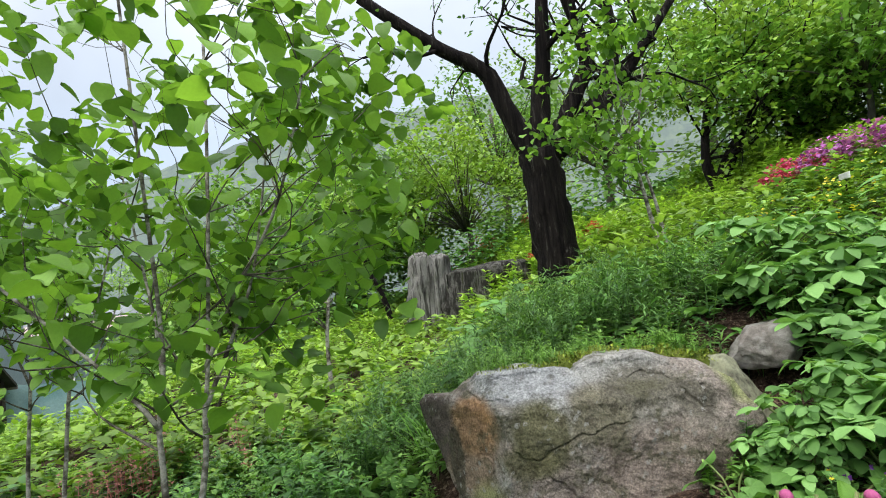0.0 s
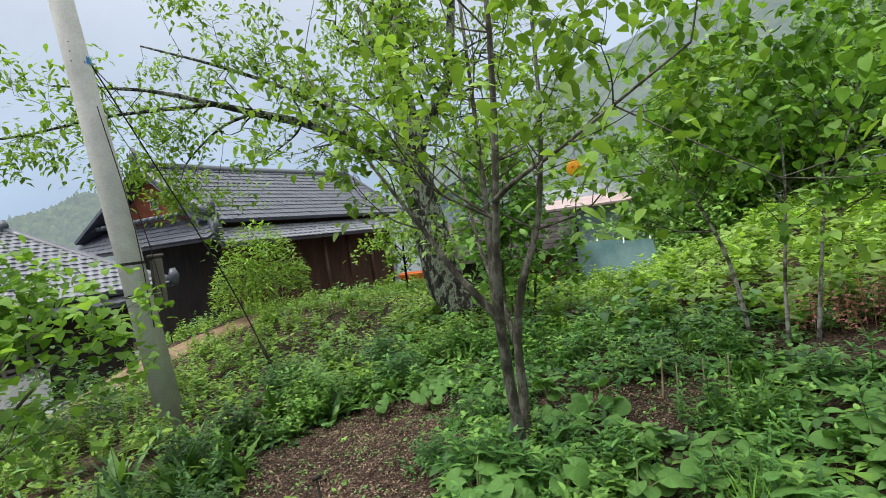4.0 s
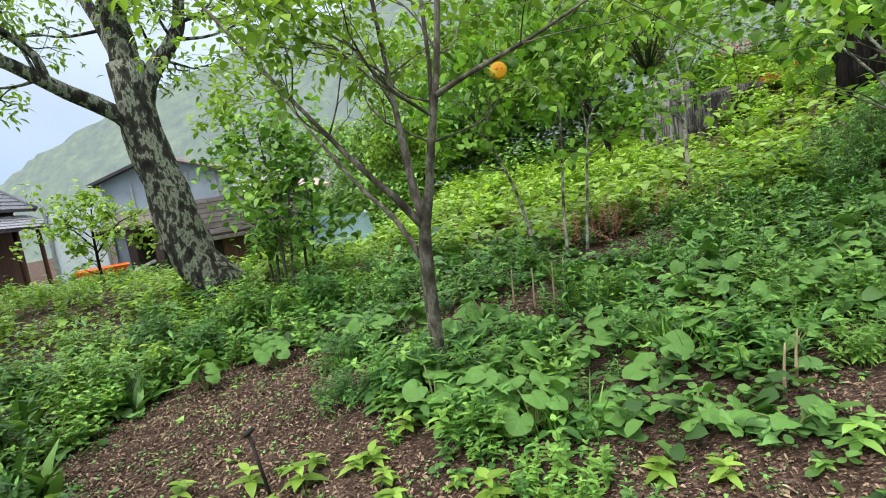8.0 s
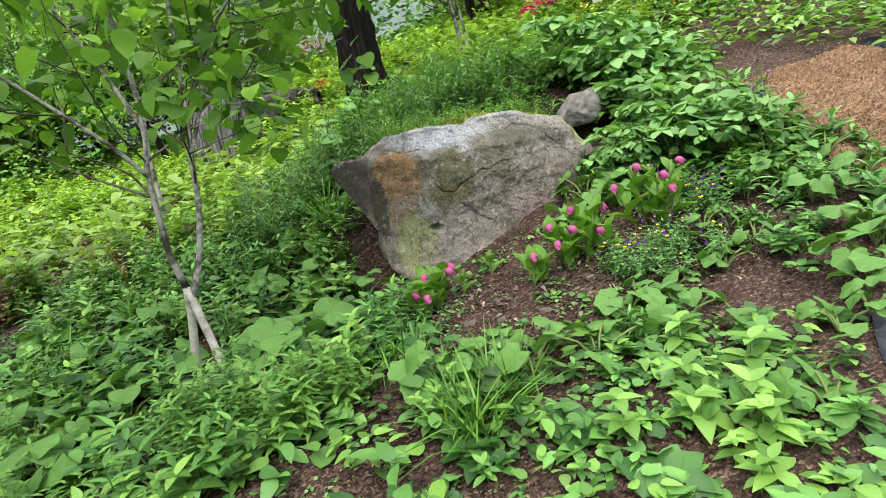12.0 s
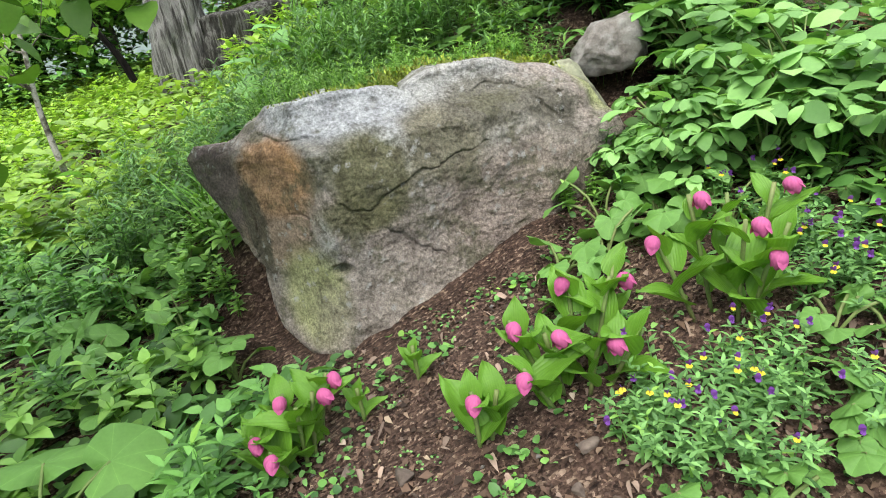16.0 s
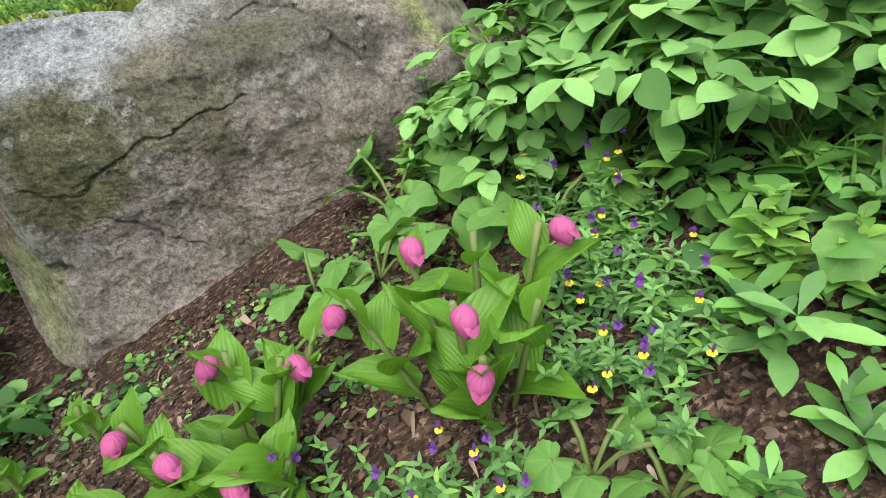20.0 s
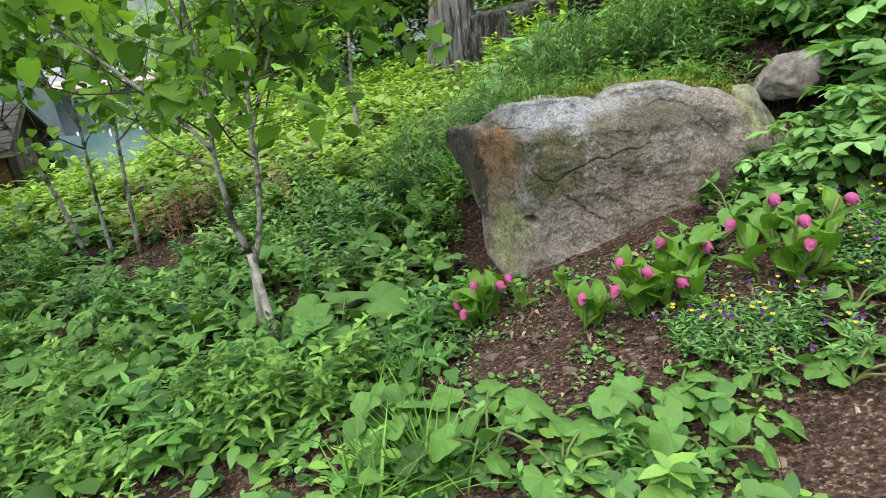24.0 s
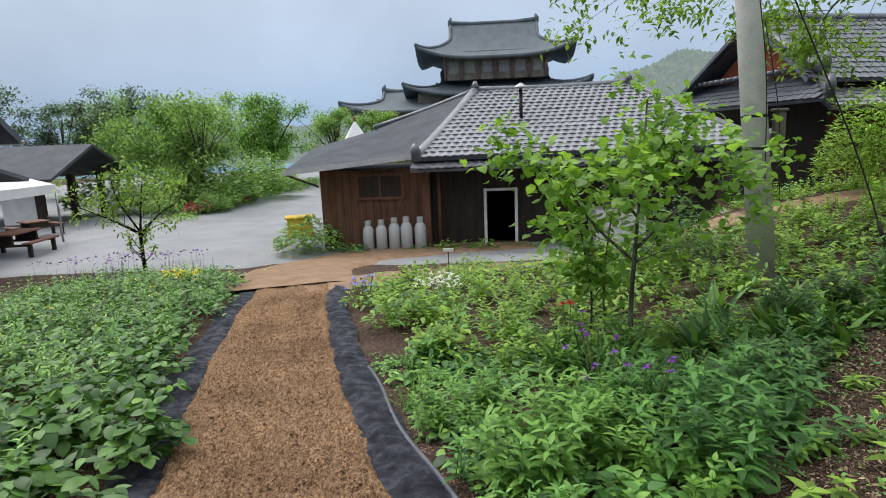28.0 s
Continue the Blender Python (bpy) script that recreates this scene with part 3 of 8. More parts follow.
def path_gap(x, y, line=None):
    """Distance from the middle of the path."""
    line = PATH_LINE[20:] if line is None else line
    p = np.stack([np.asarray(x, float).ravel(), np.asarray(y, float).ravel()], -1)
    out = np.full(len(p), 1e9)
    for k in range(0, len(line), 2):
        out = np.minimum(out, np.hypot(p[:, 0] - line[k, 0], p[:, 1] - line[k, 1]))
    return out.reshape(np.shape(x))


def terrain():
    xs = np.concatenate([np.arange(-80, -20, 4), np.arange(-20, -7, 0.5), np.arange(-7, 4.5, 0.09), np.arange(4.5, 16, 0.5), np.arange(16, 81, 5)])
    ys = np.concatenate([np.arange(-60, -8, 4), np.arange(-8, -2.5, 0.5), np.arange(-2.5, 5, 0.09), np.arange(5, 20, 0.5), np.arange(20, 101, 5)])
    X, Y = np.meshgrid(xs, ys, indexing="ij")
    near = sstep(-7.5, -6.0, X) * sstep(5.5, 4.5, Y) * sstep(4.6, 3.6, X) * sstep(-3.2, -2.2, Y)
    rough = 0.012 * wave(X, Y, 7.0) + 0.009 * wave(Y, X, 15.0) + RNG.normal(size=X.shape) * 0.004
    calm = sstep(0.5, 0.9, path_gap(X, Y))
    Z = ground(X, Y) + near * rough * calm - 0.03 * (1 - calm)
    V = np.stack([X, Y, Z], -1).reshape(-1, 3)
    n, m = X.shape
    i, j = np.meshgrid(np.arange(n - 1), np.arange(m - 1), indexing="ij")
    Q = np.stack([i * m + j, (i + 1) * m + j, (i + 1) * m + j + 1, i * m + j + 1], -1).reshape(-1, 4)
    return tagged(big_mesh("ground", V, Q, SOIL), "brown garden soil on a gentle hillside", "ground", kind="structure")


terrain()


def strip(name, line, offs, lift, mat, label, category, wob=0.0, rough=0.0, parent=None):
    """A sheet laid along a line; offs are the distances to the left of its middle."""
    d = np.gradient(line, axis=0)
    d /= np.linalg.norm(d, axis=1)[:, None]
    nrm = np.stack([-d[:, 1], d[:, 0]], -1)
    V = []
    for k, (p, q) in enumerate(zip(line, nrm)):
        for o, h in zip(offs, lift):
            e = wob * (math.sin(k * 0.21) + math.sin(k * 0.083 + o * 3)) * 0.5 if abs(o) == max(abs(v) for v in offs) else 0
            x, y = p + q * (o + math.copysign(e, o))
            V.append((x, y, float(ground(x, y)) + h + rough * RNG.normal()))
    m = len(offs)
    F = [(k * m + j, (k + 1) * m + j, (k + 1) * m + j + 1, k * m + j + 1) for k in range(len(line) - 1) for j in range(m - 1)]
    return tagged(mesh_ob(name, V, F, mat, parent), label, category, kind="structure")


fine = spline(PATH_LINE[PATH_A:PATH_B:4], 420)
strip("path_mat", spline(PATH_LINE[PATH_A:PATH_B:4], 800), np.linspace(-0.56, 0.56, 45), [0.004] + [0.04 + 0.008 * math.sin(k * 0.33) for k in range(43)] + [0.004], COIR, "brown coir matting laid on the garden path", "path", 0.03, 0.011)
strip("path_edge_cloth", fine[fine[:, 0] < 1.5], [0.5, 0.6, 0.67, 0.75, 0.83], [0.012, 0.018, 0.038, 0.03, 0.01], CLOTH, "black woven weed cloth along the path edge", "weed cloth", 0.03, 0.004)
strip("path_edge_cloth", fine, [-0.83, -0.75, -0.67, -0.6, -0.5], [0.01, 0.03, 0.038, 0.018, 0.012], CLOTH, "black woven weed cloth along the path edge", "weed cloth", 0.03, 0.004)
edge_line = fine[(fine[:, 0] < -1.6) & (fine[:, 0] > -6.5)]
dd = np.gradient(edge_line, axis=0)
dd /= np.linalg.norm(dd, axis=1)[:, None]
rim = edge_line + np.stack([-dd[:, 1], dd[:, 0]], -1) * (0.83 + 0.02 * np.sin(np.arange(len(edge_line)) * 0.21))[:, None]
tagged(mesh_ob("path_edging", *tube(np.column_stack([rim, ground(rim[:, 0], rim[:, 1]) + 0.012]), [0.015] * len(rim), 7), surface("grey_plastic_pipe", [(0.3, (0.07, 0.075, 0.09)), (0.7, (0.16, 0.165, 0.19))], 6, 0.5, 60, 0.2)), "grey plastic pipe edging the bed", "edging", kind="structure")
strip("earth_path", BRANCH_LINE, np.linspace(-0.7, 0.7, 7), [-0.02, 0.03, 0.035, 0.035, 0.035, 0.03, -0.02], surface("trodden_earth", [(0.3, (0.2, 0.12, 0.07)), (0.7, (0.33, 0.22, 0.14))], 3, 0.95, 60, 0.5, 0.01), "trodden brown earth path past the house", "path", 0.1, 0.006)

HOUSE_LINE = spline([(-10.8, -4.6), (-13.0, -5.2), (-15.2, -5.4), (-16.6, -4.5), (-17.4, -3.2), (-17.9, -1.8), (-18.2, 0.0)], 60)
strip("earth_path", HOUSE_LINE, np.linspace(-1.2, 1.2, 9), [0.0, 0.06, 0.065, 0.07, 0.07, 0.07, 0.065, 0.06, 0.0], bpy.data.materials["trodden_earth"], "trodden brown earth beside the house wall", "path", 0.12, 0.008)


def plaza():
    xs, ys = np.arange(-75, -12.5, 1.5), np.arange(-45, 8, 1.5)
    X, Y = np.meshgrid(xs, ys, indexing="ij")
    n, m = X.shape
    V = np.stack([X, Y, ground(X, Y) + 0.03 - 0.4 * sstep(-16.5, -13, X + 0.35 * np.clip(-Y - 6, -3, 0) - 0.12 * np.clip(-Y - 6, 0, 8))], -1).reshape(-1, 3)
    i, j = np.meshgrid(np.arange(n - 1), np.arange(m - 1), indexing="ij")
    Q = np.stack([i * m + j, (i + 1) * m + j, (i + 1) * m + j + 1, i * m + j + 1], -1).reshape(-1, 4)
    tagged(big_mesh("road", V, Q, ASPHALT), "grey asphalt yard and road between the buildings", "road", kind="structure")


plaza()


# ---- boulders ----


def boulder(name, place, size, rz, label, seed, tilt=(0, 0), cut=0.35, levels=5, sharp=2.6, material=None):
    """A split rock: a squarish ellipsoid, chipped by planes, with fractal relief."""
    bm = bmesh.new()
    bmesh.ops.create_icosphere(bm, subdivisions=levels, radius=1.0)
    r = random.Random(seed)
    planes = [(Vector((r.uniform(-1, 1), r.uniform(-1, 1), r.uniform(-0.4, 1))).normalized(), r.uniform(1.0 - cut, 1.0)) for _ in range(9)]
    for v in bm.verts:
        p = v.co.normalized()
        k = (abs(p.x) ** sharp + abs(p.y) ** sharp + abs(p.z) ** sharp) ** (-1 / sharp)
        q = p * k
        for nrm, d in planes:
            h = q.dot(nrm) - d
            if h > 0:
                q -= nrm * h * 0.9
        s = Vector((seed * 3.1, seed * 1.7, 0))
        w = q * 1.4 + s
        q += p * (0.10 * noise.fractal(w, 1.0, 2.0, 4) + 0.035 * noise.ridged_multi_fractal(w * 2.5, 1.0, 2.0, 4, 1.0, 2.0) - 0.03)
        v.co = Vector((q.x * size[0] / 2, q.y * size[1] / 2, q.z * size[2] / 2))
    bm.transform(pose(0, 0, 0, tilt[0], tilt[1], 0).to_3x3().to_4x4())
    me = bpy.data.meshes.new(name)
    bm.to_mesh(me)
    bm.free()
    me.materials.append(material or ROCK)
    me.polygons.foreach_set("use_smooth", [True] * len(me.polygons))
    ob = new(name, me)
    ob.matrix_basis = pose(*place, 0, 0, rz)
    return tagged(ob, label, "boulder")


def boulder_front(x, z):
    """Depth of the big boulder's face: upright and slightly forward at its foot, a crown that leans back, and a facet that turns away at its western end."""
    y = 2.605 - 0.06 * sstep(0.55, 0.22, z) + 0.17 * sstep(0.9, 1.06, z) + 0.03 * sstep(0.75, 0.95, z) + 0.1 * np.maximum(x - 1.0, 0) ** 1.3
    fold = 0.19 - 0.05 * sstep(0.34, 0.22, z) - 0.02 * sstep(0.85, 1.0, z)
    y = y + 1.28 * np.maximum(fold - x, 0) + 0.45 * np.maximum(-0.045 - x, 0)
    ledge = sstep(0.9, 1.0, x) * sstep(0.86, 0.8, z - 0.12 * np.maximum(1.05 - x, 0) * 4)
    return y - 0.05 * ledge + 0.05 * sstep(1.2, 1.3, x) * sstep(0.75, 0.85, z)


def split_boulder():
    """The large split boulder: a flat cracked face with a chipped outline, a bevelled crown, a turned facet and a rough back."""
    cx, cz = 0.56, 0.66
    # outline about the middle of the face: angle in degrees, distance
    ring = ((0, 0.8), (10, 0.8), (20, 0.78), (25, 0.735), (31, 0.7), (38, 0.62), (45, 0.585), (58, 0.505), (73, 0.44), (84, 0.4), (88, 0.375), (92, 0.395), (109, 0.43), (126, 0.51), (139, 0.605), (143, 0.61), (147, 0.635), (152, 0.66), (155, 0.695), (158, 0.775), (162, 0.8), (167, 0.765), (174, 0.7), (183, 0.645), (195, 0.62), (202, 0.66), (212, 0.71), (222, 0.69), (232, 0.64), (248, 0.54), (265, 0.47), (285, 0.45), (312, 0.5), (335, 0.6), (348, 0.72), (360, 0.8))
    cracks = (((0.588, 1.1, 0.012), (0.6, 1.01, 0.009), (0.618, 0.955, 0.003)), ((0.19, 0.84, 0.002), (0.22, 0.75, 0.003), (0.27, 0.705, 0.003), (0.345, 0.705, 0.008), (0.41, 0.748, 0.008), (0.51, 0.78, 0.006), (0.6, 0.795, 0.006), (0.78, 0.83, 0.002)), ((0.35, 0.64, 0.003), (0.42, 0.59, 0.005), (0.465, 0.535, 0.006), (0.56, 0.47, 0.002)),
              ((0.21, 0.55, 0.006), (0.185, 0.48, 0.005), (0.2, 0.42, 0.002)), ((0.09, 0.72, 0.003), (0.135, 0.71, 0.008), (0.125, 0.64, 0.002)), ((-0.12, 0.45, 0.008), (-0.03, 0.44, 0.006)), ((-0.02, 0.93, 0.012), (-0.035, 0.8, 0.011), (-0.03, 0.66, 0.009), (-0.055, 0.45, 0.004)),
              ((0.8, 0.99, 0.004), (0.88, 1.0, 0.008), (0.97, 0.985, 0.009), (1.03, 0.9, 0.011), (1.09, 0.835, 0.01), (1.2, 0.82, 0.01), (1.34, 0.84, 0.006)), ((0.06, 0.985, 0.003), (0.1, 0.955, 0.006), (0.2, 0.965, 0.004)), ((1.07, 1.02, 0.004), (1.12, 0.93, 0.008), (1.1, 0.85, 0.006)))
    na, nr, nb = 720, 180, 46
    ang = np.linspace(0, 2 * np.pi, na, endpoint=False)
    deg = np.degrees(ang)
    rad = np.interp(deg, [q for q, _ in ring], [q for _, q in ring])
    rad = rad + np.array([0.007 * noise.fractal(Vector((3 * math.cos(t), 3 * math.sin(t), 0.4)), 0.8, 2.0, 4) for t in ang])
    rho = np.concatenate([np.linspace(0, 0.93, nr - 26), 0.93 + 0.07 * np.linspace(0, 1, 27)[1:]])
    R, A = np.meshgrid(rho, ang, indexing="ij")
    RAD = np.broadcast_to(rad, R.shape)
    X, Z = cx + RAD * R * np.cos(A), cz + RAD * R * np.sin(A)
    Y = boulder_front(X, Z)
    # chipped rim
    Y = Y + 0.022 * np.clip((R - 0.955) / 0.045, 0, 1) ** 2
    for line in cracks:
        for (ax, az, aw), (bx, bz, bw) in zip(line, line[1:]):
            t = np.clip(((X - ax) * (bx - ax) + (Z - az) * (bz - az)) / ((bx - ax) ** 2 + (bz - az) ** 2), 0, 1)
            wob = 0.005 * np.sin(X * 41 + Z * 23) + 0.0035 * np.sin(Z * 97 - X * 61 + 1.0) + 0.0015 * np.sin(X * 173 + Z * 131)
            off = ((X - ax) * (bz - az) - (Z - az) * (bx - ax)) / math.hypot(bx - ax, bz - az)
            d = np.where((t > 0) & (t < 1), np.abs(off + wob), np.hypot(X - ax - t * (bx - ax), Z - az - t * (bz - az)))
            w = (0.5 * (aw + (bw - aw) * t) + 0.0022) * (1 + 0.45 * np.sin(X * 67 + Z * 29))
            Y = Y + 0.012 * np.clip(1.3 - d / w, 0, 1) * np.minimum(1, w / 0.004)
    hole = np.hypot((X - 0.2 + 0.3 * (Z - 0.515)) / 0.03, (Z - 0.515) / 0.024)
    Y = Y + 0.05 * np.clip(1.3 - hole, 0, 1)
    P = np.stack([X, Y, Z], -1).reshape(-1, 3)
    fine = np.array([0.013 * noise.fractal(Vector(p) * 4.5, 0.9, 2.0, 4) + 0.008 * noise.ridged_multi_fractal(Vector(p) * 9, 0.8, 2.1, 5, 1.0, 2.0) + 0.003 * noise.fractal(Vector(p) * 60, 0.7, 2.0, 2) for p in P])
    P[:, 1] -= fine
    rim = P[-na:]
    V = [P]
    for k in range(1, nb + 1):
        u = k / nb
        tuck = 1 - 0.30 * u ** 3 - (0.5 * max(0, u - 0.85) / 0.15)
        back = 3.36 + 0.1 * np.sin(3 * rim[:, 0])
        x, z = cx + (rim[:, 0] - cx) * tuck + 0.05 * u * (1 - u), cz + (rim[:, 2] - cz) * tuck
        y = rim[:, 1] + (back - rim[:, 1]) * u
        Q = np.stack([x, y, z], -1)
        nrm = np.stack([np.cos(ang), 0 * ang, np.sin(ang)], -1)
        Q += nrm * np.array([0.02 * noise.fractal(Vector(q) * 4, 0.9, 2.0, 5) - 0.008 * math.sin(min(1, 6 * u) * 1.57) for q in Q])[:, None]
        V.append(Q)
    V = np.concatenate(V)
    i, j = np.meshgrid(np.arange(len(V) // na - 1), np.arange(na), indexing="ij")
    F = np.stack([i * na + j, (i + 1) * na + j, (i + 1) * na + (j + 1) % na, i * na + (j + 1) % na], -1).reshape(-1, 4)
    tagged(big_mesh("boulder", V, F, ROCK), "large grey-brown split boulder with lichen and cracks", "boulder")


split_boulder()
ROCK_SMALL = surface("grey_brown_stone", [(0.3, (0.1, 0.085, 0.075)), (0.45, (0.2, 0.18, 0.16)), (0.6, (0.3, 0.285, 0.265)), (0.75, (0.13, 0.11, 0.1))], 9, 0.92, 70, 0.7, 0.012)
ROCK_LICHEN = surface("lichened_stone", [(0.36, (0.07, 0.065, 0.05)), (0.46, (0.2, 0.2, 0.14)), (0.56, (0.32, 0.33, 0.22)), (0.68, (0.16, 0.16, 0.11))], 11, 0.95, 90, 0.9, 0.015)
boulder("boulder", (1.42, 3.03, 0.62), (0.5, 0.46, 0.72), 12, "block of rock with pale green lichen against the large boulder", 5, levels=5, sharp=3.4, cut=0.4, material=ROCK_LICHEN)
boulder("boulder", (1.6, 3.05, 1.02), (0.35, 0.32, 0.26), 20, "small grey stone on the end of the boulder", 11, levels=5, sharp=3.2, cut=0.5, material=ROCK_SMALL)


def weathered_outcrop():
    """A tall outcrop: a pale fluted end like old wood, and a dark mossy body that runs back from it."""
    root = empty("outcrop", 0.3, 10.2, z_at(0.3, 10.2) - 0.15, 6, label="tall dark weathered outcrop with a pale fluted end and moss", category="boulder")
    for nm, mat, cx, hx, hy, h, seed, flute in (("fluted_end", ROCK_PALE, -0.58, 0.36, 0.5, 2.12 - root.location.z, 3, 0.05), ("mossy_body", ROCK_DARK, 0.42, 0.85, 0.6, 1.82 - root.location.z, 8, 0.012)):
        n, m = 96, 40
        V = []
        for i in range(m):
            u = i / (m - 1)
            for j in range(n):
                a = 2 * math.pi * j / n
                k = (abs(math.cos(a)) ** 4 + abs(math.sin(a)) ** 4) ** -0.25
                w = (1.12 - 0.16 * u) * (1 - max(0, (u - 0.88) / 0.12) ** 2 * 0.75)
                g = 1 + flute * math.sin(j * 2.1 + 2.0 * math.sin(j * 0.7)) + 0.12 * noise.fractal(Vector((math.cos(a) * 1.5 + seed, math.sin(a) * 1.5, u * 2.0)), 0.9, 2.0, 5)
                lean = 0.1 * u * (1 if cx < 0 else -0.3)
                slope = (0.12 * math.cos(a) if cx > 0 else 0.08 * math.cos(a)) * u
                V.append((cx + hx * k * math.cos(a) * w * g + lean, hy * k * math.sin(a) * w * g, h * min(u / 0.94, 1.0) - slope * (0.6 if cx < 0 else -0.4) + 0.05 * noise.noise(Vector((math.cos(a) * 3, math.sin(a) * 3, seed + u)))))
        F = [(i * n + j, i * n + (j + 1) % n, (i + 1) * n + (j + 1) % n, (i + 1) * n + j) for i in range(m - 1) for j in range(n)] + [tuple(range((m - 1) * n, m * n))]
        mesh_ob(nm, V, F, mat, root)


ROCK_PALE = surface("pale_fluted_rock", [(0.34, (0.03, 0.028, 0.025)), (0.46, (0.12, 0.115, 0.105)), (0.56, (0.32, 0.31, 0.29)), (0.66, (0.17, 0.165, 0.15)), (0.74, (0.08, 0.1, 0.035))], 7, 0.95, 40, 1.0, 0.05, stretch=(2.6, 2.6, 0.22))
weathered_outcrop()


# ---- trees ----


def limb(ctrl, r0, r1, n=14, sides=8, lump=0.05):
    p = spline(ctrl, n)
    return p, tube(p, r0 + (r1 - r0) * np.linspace(0, 1, n) ** 0.8, sides, lump)


def sprout(p, d, length, radius, depth, twigs, ends, kids=3, up=0.25, spread=0.7, sides=5):
    """A limb that forks on; fills twigs with tubes and ends with places for leaves."""
    d = d / np.linalg.norm(d)
    side = RNG.normal(size=3)
    mid = p + d * length * 0.5 + side * length * 0.07
    end = p + d * length + np.array([0, 0, up * length * 0.3]) + RNG.normal(size=3) * length * 0.08
    c = spline([p, mid, end], 6)
    twigs.append(tube(c, np.linspace(radius, radius * 0.45, 6), sides, 0.0, False))
    if depth == 0:
        ends += [c[k] for k in (2, 3, 4, 5)]
        return
    ends.append(end)
    for k in range(kids):
        q = c[RNG.integers(2, 6)] if k else c[-1]
        nd = d + RNG.normal(size=3) * spread + np.array([0, 0, up])
        sprout(q, nd, length * RNG.uniform(0.5, 0.75), radius * 0.5, depth - 1, twigs, ends, kids, up, spread, max(4, sides - 1))


def crown(ends, shape, per, L, W, spread, droop=0.3, el=(-0.9, 0.4)):
    E = np.repeat(np.array(ends), per, axis=0)
    n = len(E)
    E = E + RNG.normal(size=(n, 3)) * spread
    return leaves(shape, E, pick(n, 0, 2 * np.pi), pick(n, *el), L * pick(n, 0.6, 1.2), W * pick(n, 0.65, 1.2), droop, 0.15, pick(n, -0.5, 0.5))


def tree(name, base, stems, bark, leaf, label, shape=OVATE, per=4, L=0.07, W=0.05, spread=0.05, kids=3, depth=2, blen=0.6, up=0.25, every=3, wide=0.7, start=0.4, droop=0.3, leaf_el=(-0.9, 0.4), sides=8, lump=0.04, thick=0.35, splay=1.0, bare=0):
    """A tree from the main stems [(points, r0, r1)], given from its foot; side branches sprout along their upper part."""
    root = empty(name, *base, label=label, category="tree")
    twigs, ends = [], []
    for i, (ctrl, r0, r1) in enumerate(stems):
        p, m = limb(ctrl, r0, r1, 16, sides, lump)
        mesh_ob("trunk", *m, bark, root)
        for k in range(16 if i < bare else int(start * 15), 16, every):
            d = p[min(k + 1, 15)] - p[max(k - 1, 0)]
            d = d / np.linalg.norm(d)
            for _ in range(2 if k < 15 else 1):
                s = RNG.normal(size=3)
                s -= d * (s @ d)
                nd = d * 0.6 + s / np.linalg.norm(s) * splay
                rr = (r0 + (r1 - r0) * (k / 15)) * thick
                sprout(p[k], nd, blen * RNG.uniform(0.6, 1.15), max(rr, 0.004), depth, twigs, ends, kids, up, wide)
    mesh_ob("branchwork", *joined(twigs), BARK_BROWN if bark is BARK_PALE else bark, root)
    V, T = crown(ends, shape, per, L, W, spread, droop, leaf_el)
    big_mesh("crown", V, T, leaf, root)
    return root


def foot(x, y, sink=0.03):
    return (x, y, z_at(x, y) - sink)


# slender tree with two grey-brown stems and long rising limbs
tree("young_tree", foot(-4.09, 1.9), [([(0, 0, 0), (0, 0.01, 0.4), (0.02, 0, 0.78), (0.11, 0.01, 1.1), (0.15, 0.13, 1.32), (0.19, 0.17, 1.55), (0.22, 0.26, 2.1), (0.2, 0.35, 3.0)], 0.036, 0.01),
     ([(0.02, -0.07, 0), (0.04, -0.15, 0.25), (0.08, -0.25, 0.82), (0.15, -0.33, 1.06), (0.2, -0.37, 1.28), (0.26, -0.41, 1.5), (0.33, -0.45, 1.8), (0.42, -0.5, 2.4), (0.45, -0.52, 3.2)], 0.04, 0.011),
     ([(0.1, -0.28, 0.93), (0.06, -0.23, 1.09), (0.04, -0.19, 1.31), (0.02, -0.15, 1.55), (0, -0.12, 1.9), (-0.05, -0.05, 2.8)], 0.034, 0.009),
     ([(0.08, -0.26, 0.9), (-0.03, -0.32, 1.07), (-0.13, -0.34, 1.19), (-0.33, -0.33, 1.45), (-0.59, -0.38, 1.83), (-1.1, -0.45, 2.6)], 0.027, 0.007),
     ([(0.0, 0.0, 0.7), (-0.15, 0.12, 0.95), (-0.43, 0.36, 1.24), (-1.0, 0.95, 1.95), (-1.3, 1.2, 2.4)], 0.022, 0.006),
     ([(0.28, -0.43, 1.55), (0.45, -0.55, 1.6), (0.65, -0.66, 1.65), (0.85, -0.7, 1.72), (1.4, -0.8, 1.95)], 0.018, 0.005)],
     BARK_BROWN, LEAF_YOUNG, "young tree with two slender grey-brown stems and sparse new leaves", OVATE, 3, 0.066, 0.04, 0.045, 3, 2, 0.62, 0.2, 2, 0.55, 0.62, thick=0.4)


def katsura(x, y, h, stems, label, seed, per=3, L=0.08, blen=0.5, start=0.4):
    return tree("sapling", foot(x, y), stems, BARK_PALE, LEAF_HEART, label, HEART, per, L, L * 0.95, 0.06, 2, 2, blen, 0.3, 2, 0.7, start, 0.25, (-1.2, 0.2), 7, 0.03, 0.5)


